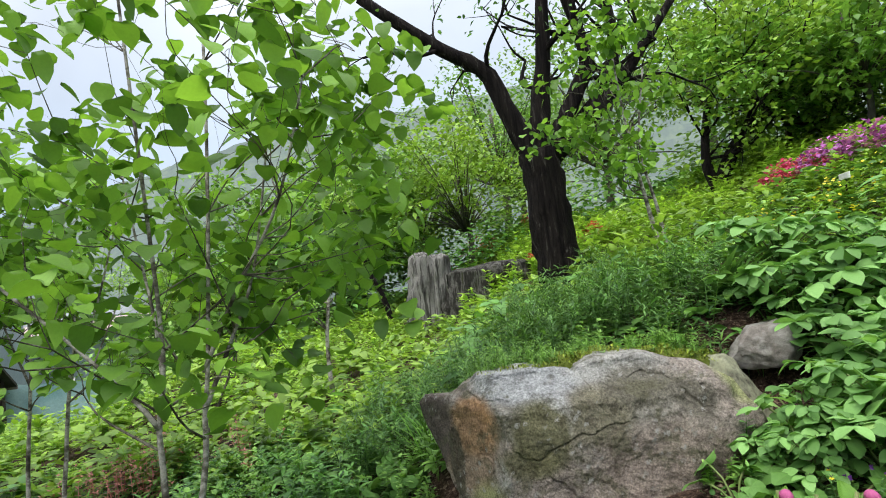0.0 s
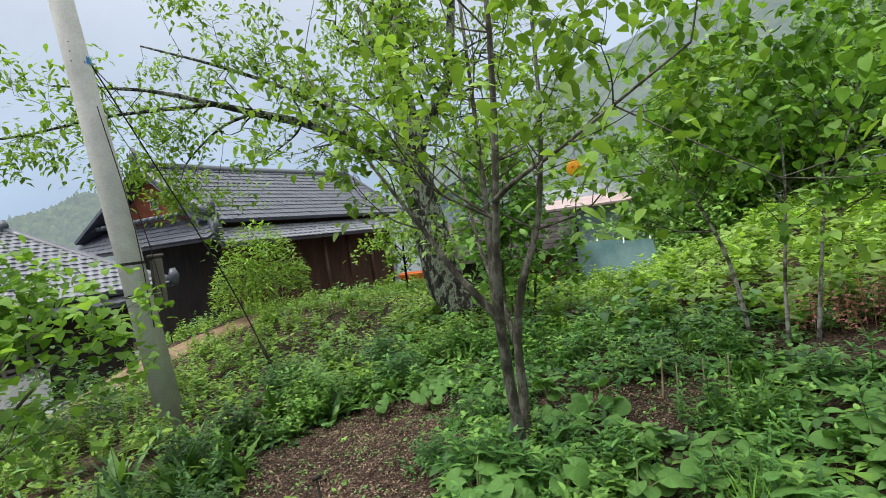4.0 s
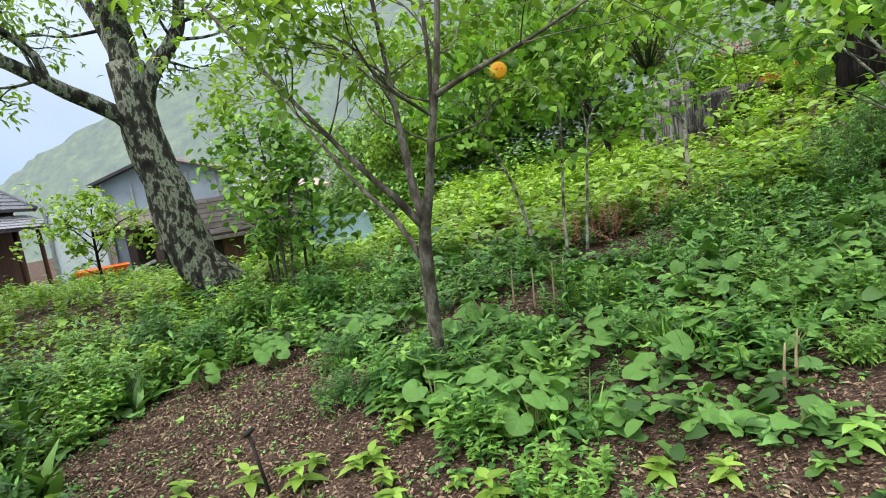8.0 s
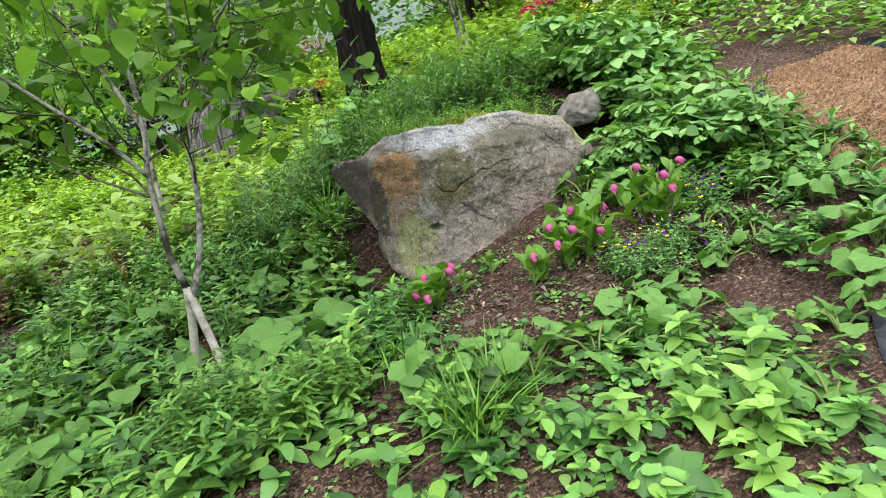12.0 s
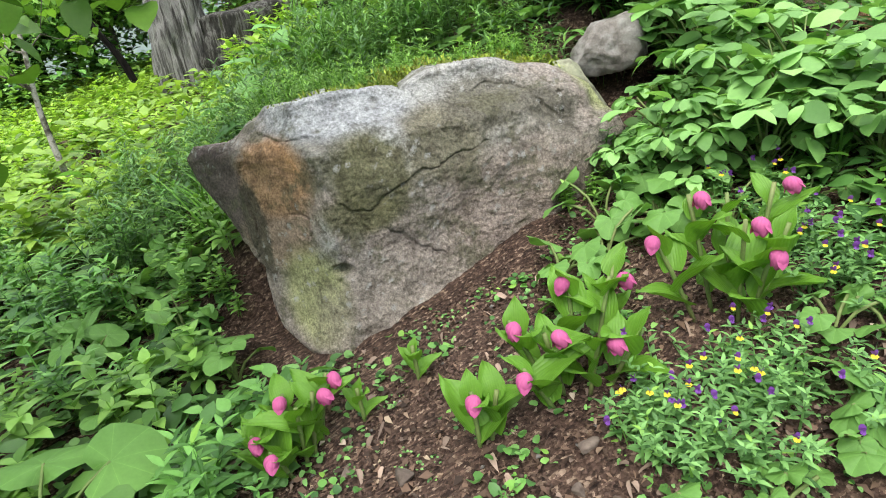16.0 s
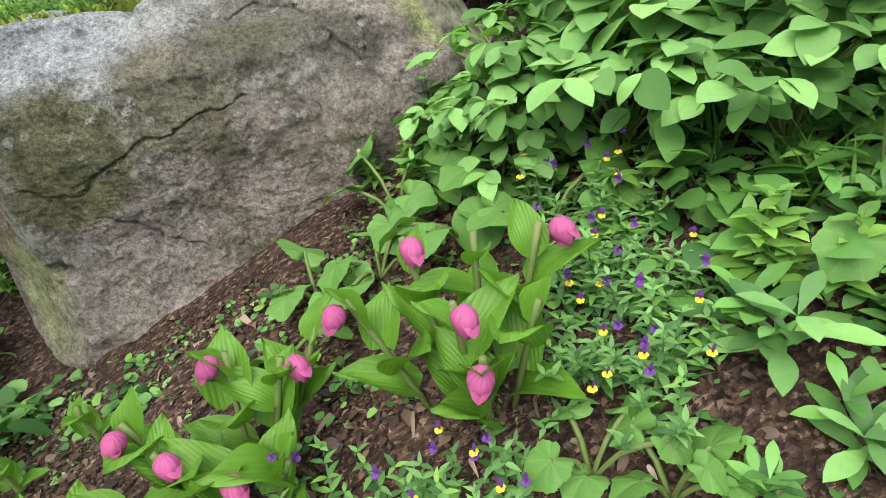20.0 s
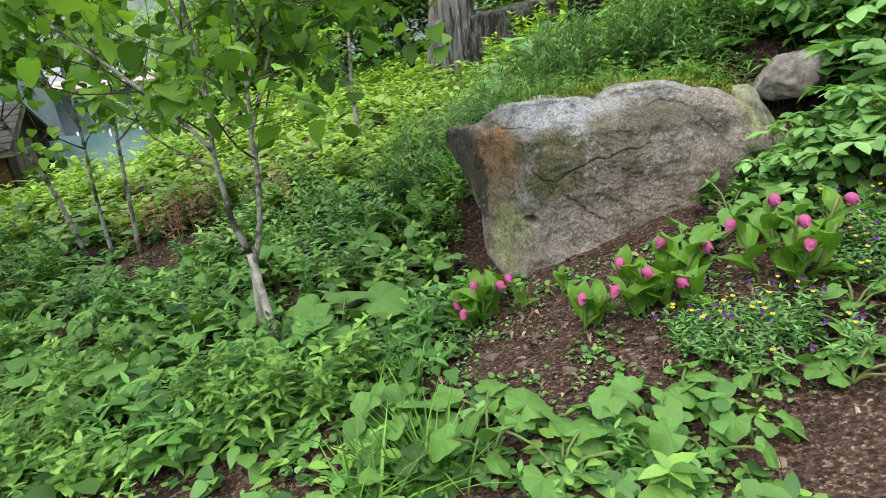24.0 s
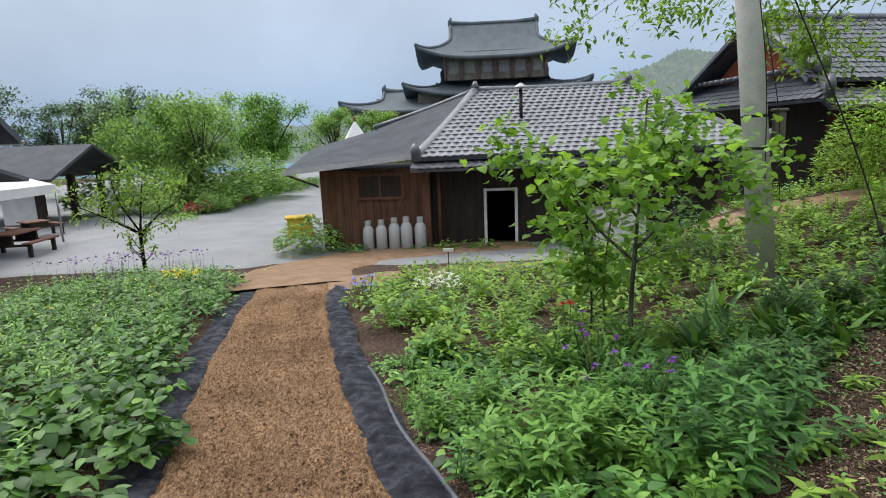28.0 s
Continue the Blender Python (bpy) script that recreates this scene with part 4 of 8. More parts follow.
near_sapling = katsura(-1.085, 2.27, 2.4, [([(-0.06, 0.09, 0.5), (-0.09, 0.06, 0.66), (-0.09, 0.05, 0.85), (-0.085, 0.04, 1.02), (-0.05, 0.05, 1.3), (-0.08, 0.06, 2.0), (-0.1, 0.02, 2.9)], 0.017, 0.006), ([(-0.045, 0.08, 0.46), (0.02, 0.07, 0.62), (0.075, 0.06, 0.86), (0.09, 0.06, 1.05), (0.12, 0.06, 1.25), (0.18, 0.08, 2.0), (0.22, 0.1, 2.8)], 0.016, 0.006), ([(-0.085, 0.04, 1.0), (-0.19, 0.03, 1.15), (-0.42, 0.02, 1.4), (-0.8, 0.0, 1.8), (-1.0, 0.0, 2.2)], 0.011, 0.004), ([(0.09, 0.06, 1.05), (0.2, 0.1, 1.3), (0.3, 0.18, 1.6), (0.4, 0.25, 2.2)], 0.011, 0.004), ([(0.1, 0.06, 1.2), (0.27, 0.02, 1.5), (0.5, -0.05, 1.85), (0.68, -0.1, 2.4)], 0.01, 0.004), ([(-0.06, 0.05, 1.2), (-0.15, 0.2, 1.45), (-0.3, 0.4, 1.8), (-0.4, 0.5, 2.2)], 0.01, 0.004)], "sapling with pale double stem and heart-shaped leaves", 1, 2, 0.078, 0.55, 0.45)
for leg in ([(0.0, -0.01, 0.0), (-0.005, 0.0, 0.16), (-0.03, 0.04, 0.32), (-0.06, 0.09, 0.5)], [(-0.11, 0.12, 0.0), (-0.1, 0.12, 0.18), (-0.075, 0.11, 0.36), (-0.06, 0.09, 0.5)]):
    mesh_ob("trunk", *limb(leg, 0.021, 0.018, 12, 8, 0.04)[1], BARK_WHITE, near_sapling)
katsura(-3.03, 4.1, 2.4, [([(0, 0, 0), (0.02, 0, 0.5), (0.09, 0, 1.2), (0.1, 0, 1.6), (0.1, 0, 2.5)], 0.018, 0.006), ([(0.08, 0, 1.1), (-0.1, 0.05, 1.5), (-0.3, 0.1, 2.1)], 0.01, 0.004)], "slim sapling with mottled stem and heart-shaped leaves", 2, 2, 0.085, 0.42)
katsura(-2.84, 4.15, 2.4, [([(0, 0, 0), (0.06, 0, 0.5), (0.16, 0, 1.2), (0.3, 0.05, 1.5), (0.5, 0.1, 2.2)], 0.019, 0.006), ([(0.15, 0, 1.1), (0.14, 0.1, 1.6), (0.1, 0.1, 2.4)], 0.012, 0.004)], "slim sapling with mottled stem and heart-shaped leaves", 3, 2, 0.085, 0.42)
katsura(-3.31, 4.2, 2.2, [([(0, 0, 0), (-0.1, 0, 0.65), (-0.25, 0.0, 1.1), (-0.3, 0.0, 1.3), (-0.2, 0.1, 2.2)], 0.022, 0.006), ([(-0.25, 0, 1.1), (-0.45, 0.05, 1.5), (-0.6, 0.1, 2.0)], 0.012, 0.004)], "slim sapling with leaning mottled stem and heart-shaped leaves", 4, 2, 0.085, 0.42)
katsura(-1.25, 6.0, 2.4, [([(0, 0, 0), (0.0, 0, 0.7), (0.05, 0.1, 1.4), (-0.1, 0.1, 2.3)], 0.03, 0.008)], "slim sapling with pale stem and heart-shaped leaves", 5, 2)
katsura(2.2, 5.65, 2.4, [([(0, 0, 0), (-0.1, 0, 0.7), (-0.15, 0.1, 1.4), (-0.2, 0.1, 2.3)], 0.03, 0.008), ([(0.05, 0, 0), (0.0, 0, 0.6), (-0.05, 0.1, 1.3), (0.1, 0.1, 2.1)], 0.024, 0.008)], "sapling with white stems and small leaves", 6, 3, 0.08, 0.6)
# dark old tree behind the large boulder
tree("old_tree", foot(1.48, 7.15), [([(0, 0, 0), (0.0, 0, 0.4), (-0.04, 0, 0.9), (-0.05, 0, 1.5), (-0.1, 0, 1.9)], 0.31, 0.24), ([(-0.1, 0, 1.7), (-0.42, 0, 2.5), (-0.62, 0, 3.0), (-1.2, 0, 3.4), (-2.1, 0.1, 4.2)], 0.14, 0.07), ([(-0.1, 0, 1.7), (0.05, 0.1, 2.6), (0.14, 0.1, 3.0), (0.28, 0.1, 4.2)], 0.15, 0.08), ([(0.0, 0, 1.8), (0.5, 0.1, 2.6), (0.7, 0.1, 3.1), (0.5, 0.1, 4.2)], 0.13, 0.07), ([(0.0, 0.1, 1.8), (0.8, 0.2, 2.5), (1.15, 0.3, 3.2), (1.1, 0.3, 4.2)], 0.12, 0.06), ([(0.1, 0, 1.8), (0.9, 0.1, 2.5), (1.35, 0.1, 3.0), (2.0, 0.2, 3.8)], 0.11, 0.05)],
     BARK_DARK, LEAF, "old tree with black furrowed bark and forking limbs", OVATE, 2, 0.09, 0.05, 0.1, 2, 2, 1.0, 0.2, 4, 0.7, 0.5, sides=14, lump=0.08, bare=1)
# oak with lichened leaning trunk
tree("oak_tree", (-7.3, 5.5, z_at(-7.3, 5.5) - 0.1), [([(0.1, 0.04, -0.1), (0.02, 0.0, 0.25), (-0.2, -0.09, 0.62), (-0.35, -0.15, 1.5), (-0.46, -0.2, 2.3), (-0.48, -0.2, 3.1)], 0.34, 0.2), ([(-0.48, -0.2, 3.0), (-0.5, -0.2, 3.9), (-0.45, -0.1, 4.8), (-0.3, 0.1, 6.5)], 0.18, 0.06), ([(-0.44, -0.19, 2.45), (-0.25, -0.1, 2.95), (0.05, 0.1, 3.4), (0.15, 0.2, 3.9), (0.4, 0.3, 5.5)], 0.13, 0.05),
     ([(-0.46, -0.2, 2.25), (-0.62, -0.4, 2.5), (-0.95, -0.8, 2.8), (-1.25, -1.25, 3.1), (-1.6, -1.8, 3.3), (-2.0, -2.3, 3.5), (-2.5, -2.9, 3.75), (-3.2, -3.8, 3.9)], 0.12, 0.012), ([(-1.0, -0.9, 2.83), (-1.05, -1.0, 3.2), (-1.4, -1.4, 3.6), (-2.2, -2.0, 4.1), (-3.2, -2.6, 4.6)], 0.06, 0.012), ([(-0.48, -0.2, 2.9), (-0.8, 0.0, 3.6), (-1.3, 0.3, 4.4), (-1.9, 0.5, 5.4)], 0.11, 0.04), ([(-1.7, -1.9, 3.35), (-2.1, -2.2, 3.2), (-2.3, -2.6, 2.8), (-2.4, -2.7, 2.55)], 0.025, 0.006), ([(-2.0, -2.3, 3.5), (-2.6, -3.4, 3.4), (-3.2, -4.4, 3.2), (-3.7, -5.2, 3.3)], 0.03, 0.006)],
     BARK_LICHEN, LEAF_YOUNG, "large oak with leaning lichen-covered trunk and spreading limbs", LANCE, 3, 0.11, 0.05, 0.09, 3, 2, 0.75, 0.0, 2, 0.8, 0.35, sides=16, lump=0.06, thick=0.28, bare=1)
# maple above the boulder
maple = tree("maple_tree", foot(5.6, 11.2), [([(0, 0, 0), (0.25, 0, 0.6), (0.9, 0, 1.3), (1.9, 0, 1.7), (3, 0, 2.0)], 0.13, 0.04), ([(0, 0, 0.1), (-0.12, 0, 0.6), (0.1, 0.1, 1.5), (0.6, 0.1, 2.6)], 0.1, 0.03), ([(0.2, 0, 0.5), (1.0, 0.3, 1.6), (1.4, 0.4, 2.8)], 0.07, 0.03)],
     BARK_DARK, LEAF_YOUNG, "spreading maple with layered light green leaves", SIMPLE, 6, 0.1, 0.09, 0.16, 3, 2, 1.2, 0.1, 2, 0.8, 0.35)
maple.scale = (1.3, 1.3, 1.3)


tree("small_tree", foot(-1.05, 11.7), [([(0, 0, -0.1), (-0.15, 0, 0.6), (-0.4, 0, 1.2), (-0.6, 0, 2.0), (-0.9, 0.1, 3.0)], 0.07, 0.03)], BARK_DARK, LEAF_YOUNG, "slim dark tree leaning over the slope", OVATE, 6, 0.1, 0.06, 0.1, 2, 2, 0.8, 0.2, 2, 0.7, 0.6)


# ---- concrete pole ----
pole = empty("utility_pole", -8.66, 1.8, z_at(-8.66, 1.8) - 0.1, label="tall grey concrete utility pole with cables", category="utility pole")
mesh_ob("shaft", *tube([(0, 0, 0), (-0.14, -0.26, 3), (-0.35, -0.7, 8)], [0.145, 0.13, 0.1], 20), CONCRETE, pole)


# ---- plants ----
def mound(P, s, n, shape, L, W, h, r, el=(-0.3, 0.7), droop=0.35, fold=0.18, out=0.8):
    """Leafy domes at P: n leaves each, spread over radius r and height h, pointing outwards."""
    P = np.asarray(P, float).reshape(-1, 3)
    s = np.broadcast_to(np.asarray(s, float), (len(P),))
    B, S = np.repeat(P, n, axis=0), np.repeat(s, n)
    m = len(B)
    a, q = pick(m, 0, 2 * np.pi), np.sqrt(pick(m, 0, 1))
    z = (1 - q ** 2 * 0.65) * pick(m, 0.35, 1.0)
    O = B + np.stack([np.cos(a) * q * r * S, np.sin(a) * q * r * S, z * h * S], -1)
    O[:, 2] += (ground(O[:, 0], O[:, 1]) - ground(B[:, 0], B[:, 1])) * 0.8
    az = a + RNG.normal(size=m) * out
    return leaves(shape, O, az, pick(m, *el), L * S * pick(m, 0.65, 1.15), W * S * pick(m, 0.7, 1.1), droop, fold, RNG.normal(size=m) * 0.25)


def rosette(P, s, n, shape, L, W, lift=(0.3, 1.2), droop=0.5, z0=0.0, spread=0.02):
    """Leaves from one crown, rising and arching outwards."""
    P = np.asarray(P, float).reshape(-1, 3)
    s = np.broadcast_to(np.asarray(s, float), (len(P),))
    B, S = np.repeat(P, n, axis=0), np.repeat(s, n)
    m = len(B)
    O = B + RNG.normal(size=(m, 3)) * spread * np.array([1, 1, 0]) + np.array([0, 0, z0])
    return leaves(shape, O, pick(m, 0, 2 * np.pi), pick(m, *lift), L * S * pick(m, 0.6, 1.1), W * S * pick(m, 0.7, 1.1), droop * pick(m, 0.5, 1.2), 0.3, RNG.normal(size=m) * 0.15)


def stalks(P, s, n, h, w=0.006, lean=0.35, shape=BLADE, r=0.05):
    P = np.asarray(P, float).reshape(-1, 3)
    s = np.broadcast_to(np.asarray(s, float), (len(P),))
    B, S = np.repeat(P, n, axis=0), np.repeat(s, n)
    m = len(B)
    B = B + RNG.normal(size=(m, 3)) * r * np.array([1, 1, 0])
    return leaves(shape, B - np.array([0, 0, 0.01]), pick(m, 0, 2 * np.pi), np.pi / 2 - np.abs(RNG.normal(size=m)) * lean, h * S * pick(m, 0.7, 1.1), w, 0.05, 0.5)


def spires(P, s, stems, tiers, shape, L, W, h, lean=0.3, per=3, el=(-0.1, 0.6), r=0.06):
    """Upright stems with whorls of leaves up their length."""
    P = np.asarray(P, float).reshape(-1, 3)
    s = np.broadcast_to(np.asarray(s, float), (len(P),))
    B, S = np.repeat(P, stems, axis=0), np.repeat(s, stems)
    m = len(B)
    a, le = pick(m, 0, 2 * np.pi), np.abs(RNG.normal(size=m)) * lean
    d = np.stack([np.cos(a) * np.sin(le), np.sin(a) * np.sin(le), np.cos(le)], -1)
    B = B + np.stack([np.cos(a), np.sin(a), 0 * a], -1) * (r * pick(m, 0, 1))[:, None]
    H = h * S * pick(m, 0.65, 1.1)
    O, A, E, LL = [], [], [], []
    for k in range(tiers):
        u = 0.2 + 0.8 * (k + 0.5) / tiers
        for j in range(per):
            O.append(B + d * (H * u)[:, None])
            A.append(2 * np.pi * j / per + k * 1.1 + a + RNG.normal(size=m) * 0.3)
            E.append(pick(m, *el) + 0.5 * u)
            LL.append(S * (1.1 - 0.5 * u) * pick(m, 0.8, 1.15))
    LL = np.concatenate(LL)
    lv = leaves(shape, np.concatenate(O), np.concatenate(A), np.concatenate(E), L * LL, W * LL, 0.4, 0.2)
    st = leaves(BLADE, B - np.array([0, 0, 0.02]), a, np.pi / 2 - le, H, 0.007, 0.0, 0.6)
    return merge(lv, st)


def on_ground(xy, lift=0.0):
    xy = np.asarray(xy, float).reshape(-1, 2)
    return np.column_stack([xy, ground(xy[:, 0], xy[:, 1]) + lift])


def inside(xy, ells):
    """How far inside the nearest of the ellipses (x, y, rx, ry, turn): below 1 is inside."""
    out = np.full(len(xy), 9.0)
    for x, y, rx, ry, tr in ells:
        c, s = math.cos(radians(tr)), math.sin(radians(tr))
        u, v = xy[:, 0] - x, xy[:, 1] - y
        out = np.minimum(out, np.hypot((u * c + v * s) / rx, (v * c - u * s) / ry))
    return out


BARE = [(-5.3, 1.5, 1.5, 0.95, 118), (-4.35, 0.3, 1.0, 0.66, 145), (-3.75, -0.1, 0.7, 0.5, 130), (-2.95, 0.5, 0.5, 0.22, 150), (-1.85, 1.0, 0.7, 0.28, 20), (-1.0, 1.15, 0.4, 0.2, 0), (0.52, 2.1, 0.86, 0.5, 8), (0.25, 1.62, 0.5, 0.3, 0), (1.15, 1.42, 0.3, 0.16, 20),
        (1.25, 1.5, 0.35, 0.25, 30), (0.82, 1.52, 0.5, 0.2, 20), (-3.7, 2.75, 0.7, 0.4, 10), (-2.5, 4.1, 0.6, 0.35, 20), (-0.6, 0.75, 0.35, 0.2, 30)]
ROCKS = [(0.62, 2.9, 0.88, 0.36, 4), (1.52, 2.95, 0.22, 0.2, 0), (0.72, 10.5, 1.1, 0.6, 8), (0.86, 1.1, 0.25, 0.25, 0)]


def free(xy, edge=1.0, rim=0.72):
    """Which places lie off the path, the rocks and the bare soil."""
    ok = path_gap(xy[:, 0], xy[:, 1]) > np.where(xy[:, 0] > 1.45, 0.66, 0.9 * rim + 0.24)
    ok &= path_gap(xy[:, 0], xy[:, 1], BRANCH_LINE) > 0.75
    ok &= inside(xy, ROCKS) > 1.0
    ok &= inside(xy, BARE) > edge + 0.12 * wave(xy[:, 0], xy[:, 1], 5)
    return ok


def field(x0, x1, y0, y1, step, keep=None, edge=1.0, rim=0.72):
    """Jittered places on a grid, off the path, the rocks and the bare soil."""
    X, Y = np.meshgrid(np.arange(x0, x1, step), np.arange(y0, y1, step))
    xy = np.stack([X.ravel(), Y.ravel()], -1) + RNG.uniform(-0.5, 0.5, (X.size, 2)) * step
    ok = free(xy, edge, rim)
    if keep is not None:
        ok &= keep(xy[:, 0], xy[:, 1])
    return xy[ok]


def stuff(name, chunks, mat, label, category):
    V, T = merge(*chunks)
    return tagged(big_mesh(name, V, T, mat), label, category, kind="stuff")


def sizes(n, lo=0.7, hi=1.25):
    return RNG.uniform(lo, hi, n)


def patch(x, y, s, lo, hi=9):
    v = wave(x + 11.3, y - 4.1, s)
    return (v > lo) & (v < hi)


# low cover in the beds: drifts of many kinds, with gaps of soil between them
hubs = field(-6.8, 3.4, -2.4, 4.9, 0.235, None, 0.9)
lot = RNG.random(len(hubs)) + 0.22 * wave(hubs[:, 0] + 3, hubs[:, 1], 1.1)


STAND = spline([(-0.9, -0.1), (-0.55, 0.3), (-0.28, 0.8), (0.1, 0.73), (0.5, 0.7), (0.7, 1.0), (0.87, 1.12)], 40)


def drift(lo, hi, k, spread, tall=False):
    xy = hubs[(lot >= lo) & (lot < hi)]
    xy = np.repeat(xy, k, axis=0) + RNG.normal(size=(len(xy) * k, 2)) * spread
    ok = free(xy, 0.86)
    if tall:
        ok &= path_gap(xy[:, 0], xy[:, 1], STAND) > 0.36
    return on_ground(xy[ok])


def mixed(n, lo=0.45, hi=1.7):
    return lo + (hi - lo) * RNG.random(n) ** 1.7


P = drift(-1, 0.16, 7, 0.13)
stuff("ground_cover", [mound(P, mixed(len(P)), 12, OVATE, 0.065, 0.04, 0.13, 0.1)], LEAF, "low leafy weeds covering the beds", "ground cover")
P = drift(0.1, 0.28, 6, 0.14)
stuff("ground_cover", [rosette(P, mixed(len(P), 0.5, 1.5), 9, HEART, 0.075, 0.07, (0.2, 1.0), 0.5, 0.03, 0.035)], LEAF_SOFT, "grey-green heart-leaved plants covering the beds", "ground cover")
P = drift(0.26, 0.4, 5, 0.13)
stuff("ground_cover", [mound(P, mixed(len(P), 0.5, 1.5), 11, ROUND, 0.07, 0.06, 0.13, 0.11)], LEAF_DEEP, "low dark round-leaved plants covering the beds", "ground cover")
P = drift(0.38, 0.52, 5, 0.12, True)
stuff("leafy_stems", [spires(P, mixed(len(P), 0.5, 1.35), 4, 5, OVATE, 0.07, 0.038, 0.25, 0.35)], LEAF_LIGHT, "light green upright leafy stems between the shrubs", "perennials")
P = drift(0.5, 0.62, 5, 0.14, True)
stuff("leafy_stems", [spires(P, mixed(len(P), 0.5, 1.4), 3, 5, LANCE, 0.085, 0.028, 0.26, 0.4)], LEAF, "narrow-leaved upright stems between the shrubs", "perennials")
P = drift(0.6, 0.76, 7, 0.15)
stuff("ground_cover", [spires(P, mixed(len(P), 0.5, 1.4), 1, 2, OVATE, 0.085, 0.045, 0.13, 0.3, 5, (-0.2, 0.4))], LEAF_LIGHT, "pale whorled seedlings in the beds", "ground cover")
P = drift(0.72, 0.9, 9, 0.12)
stuff("ground_cover", [mound(P, mixed(len(P), 0.6, 1.5), 14, ROUND, 0.026, 0.024, 0.05, 0.09)], LEAF, "tiny creeping round-leaved weeds", "ground cover")
P = drift(0.86, 0.93, 5, 0.1, True)
stuff("grass_tufts", [rosette(P, mixed(len(P), 0.5, 1.3), 14, BLADE, 0.26, 0.009, (0.8, 1.5), 0.4, 0, 0.03)], GRASS, "thin tufts of grass in the beds", "grass")

# knee-low fill between the path and the orchids
fill = field(-0.9, 1.4, 0.2, 1.4, 0.15, None, 0.7)
P = on_ground(fill[::3])
stuff("ground_cover", [mound(P, mixed(len(P), 0.5, 1.3), 14, OVATE, 0.065, 0.042, 0.12, 0.1)], LEAF_LIGHT, "fresh green low leaves near the path", "ground cover")
P = on_ground(fill[1::3])
stuff("ground_cover", [rosette(P, mixed(len(P), 0.5, 1.3), 9, HEART, 0.075, 0.068, (0.2, 1.0), 0.5, 0.02, 0.03)], LEAF, "green heart-leaved plants near the path", "ground cover")
P = on_ground(fill[2::6])
stuff("ground_cover", [spires(P, mixed(len(P), 0.5, 1.2), 2, 3, BROADLEAF, 0.1, 0.05, 0.14, 0.4, 4, (-0.1, 0.5))], LEAF, "whorled broad leaves near the path", "ground cover")

# lush slope to the west, between the bare soil and the house
west = field(-17, -6.2, -3.6, 10.5, 0.4, lambda x, y: (path_gap(x, y) > 1.1) & ((x > -12.2) | (y > 4)))
P = on_ground(west[patch(west[:, 0], west[:, 1], 0.9, -0.1)])
stuff("bed_plants", [spires(P, sizes(len(P), 0.6, 1.1), 6, 6, OVATE, 0.1, 0.055, 0.38, 0.4, r=0.15)], LEAF_YOUNG, "lush knee-high green perennials on the slope", "perennials")
P = on_ground(west[patch(west[:, 0], west[:, 1], 0.9, -2, 0.15)])
stuff("bed_plants", [mound(P, sizes(len(P), 0.6, 1.1), 34, OVATE, 0.11, 0.06, 0.32, 0.3)], LEAF_YOUNG, "mounds of fresh green perennials on the slope", "perennials")
P = on_ground(west[::4])
stuff("bed_plants", [mound(P, sizes(len(P), 0.7, 1.3), 40, LANCE, 0.1, 0.03, 0.42, 0.26)], LEAF, "dark fine-leaved perennials on the slope", "perennials")

# slope behind the boulder and up to the trees
north = field(-7.5, 9, 4.4, 15, 0.3)
sel = (wave(north[:, 0] + 11.3, north[:, 1] - 4.1, 0.8) + RNG.normal(size=len(north)) * 0.4) > 0.0
for zone, bright in ((north[:, 1] - 0.35 * np.abs(north[:, 0] + 3) > 4.6, True), (north[:, 1] - 0.35 * np.abs(north[:, 0] + 3) <= 4.6, False)):
    P = on_ground(north[sel & zone])
    stuff("slope_plants", [spires(P, mixed(len(P), 0.5, 1.6), 5, 5, OVATE, 0.12, 0.06, 0.34, 0.4, r=0.15)], LEAF_LIME if bright else LEAF_YOUNG, "bright green perennials covering the slope", "perennials")
    P = on_ground(north[~sel & zone])
    stuff("slope_plants", [mound(P, mixed(len(P), 0.5, 1.7), 26, OVATE, 0.12, 0.07, 0.28, 0.28)], LEAF_YOUNG if bright else LEAF, "leafy green plants covering the slope", "perennials")
east = field(2.6, 13, -2.5, 8, 0.27, lambda x, y: (x > 3.2) | (y > 1.2))
P = on_ground(east)
stuff("slope_plants", [mound(P, sizes(len(P), 0.6, 1.2), 26, OVATE, 0.1, 0.055, 0.26, 0.28)], LEAF_LIGHT, "leafy green plants on the upper slope", "perennials")
# narrow willowy leaves behind the boulder
P = on_ground(field(-0.7, 1.5, 3.22, 5.2, 0.18, lambda x, y: (x > 0.1) | (y > 3.75)))
stuff("willowy_plants", [spires(P, sizes(len(P)), 4, 9, LANCE, 0.09, 0.014, 0.42, 0.25, 4)], LEAF_BLUE, "fine narrow-leaved plants behind the boulder", "perennials")
# bed on the far side of the path
south = field(-13, 3, -9, -1.2, 0.25, lambda x, y: y < np.interp(x, PATH_LINE[::6, 0], PATH_LINE[::6, 1]))
P = on_ground(south)
stuff("bed_plants", [mound(P, sizes(len(P), 0.7, 1.25), 26, OVATE, 0.1, 0.05, 0.32, 0.26)], LEAF_DEEP, "dense dark green perennials beside the path", "perennials")
P = on_ground(south[1::4])
stuff("bed_plants", [rosette(P, sizes(len(P), 0.8, 1.5), 12, BROADLEAF, 0.12, 0.07, (0.4, 1.2), 0.5, 0.1, 0.08)], LEAF, "broad-leaved perennials beside the path", "perennials")
P = on_ground(south[::3])
stuff("bed_plants", [spires(P, sizes(len(P)), 4, 6, LANCE, 0.08, 0.025, 0.42, 0.3)], LEAF_LIGHT, "light green perennials beside the path", "perennials")

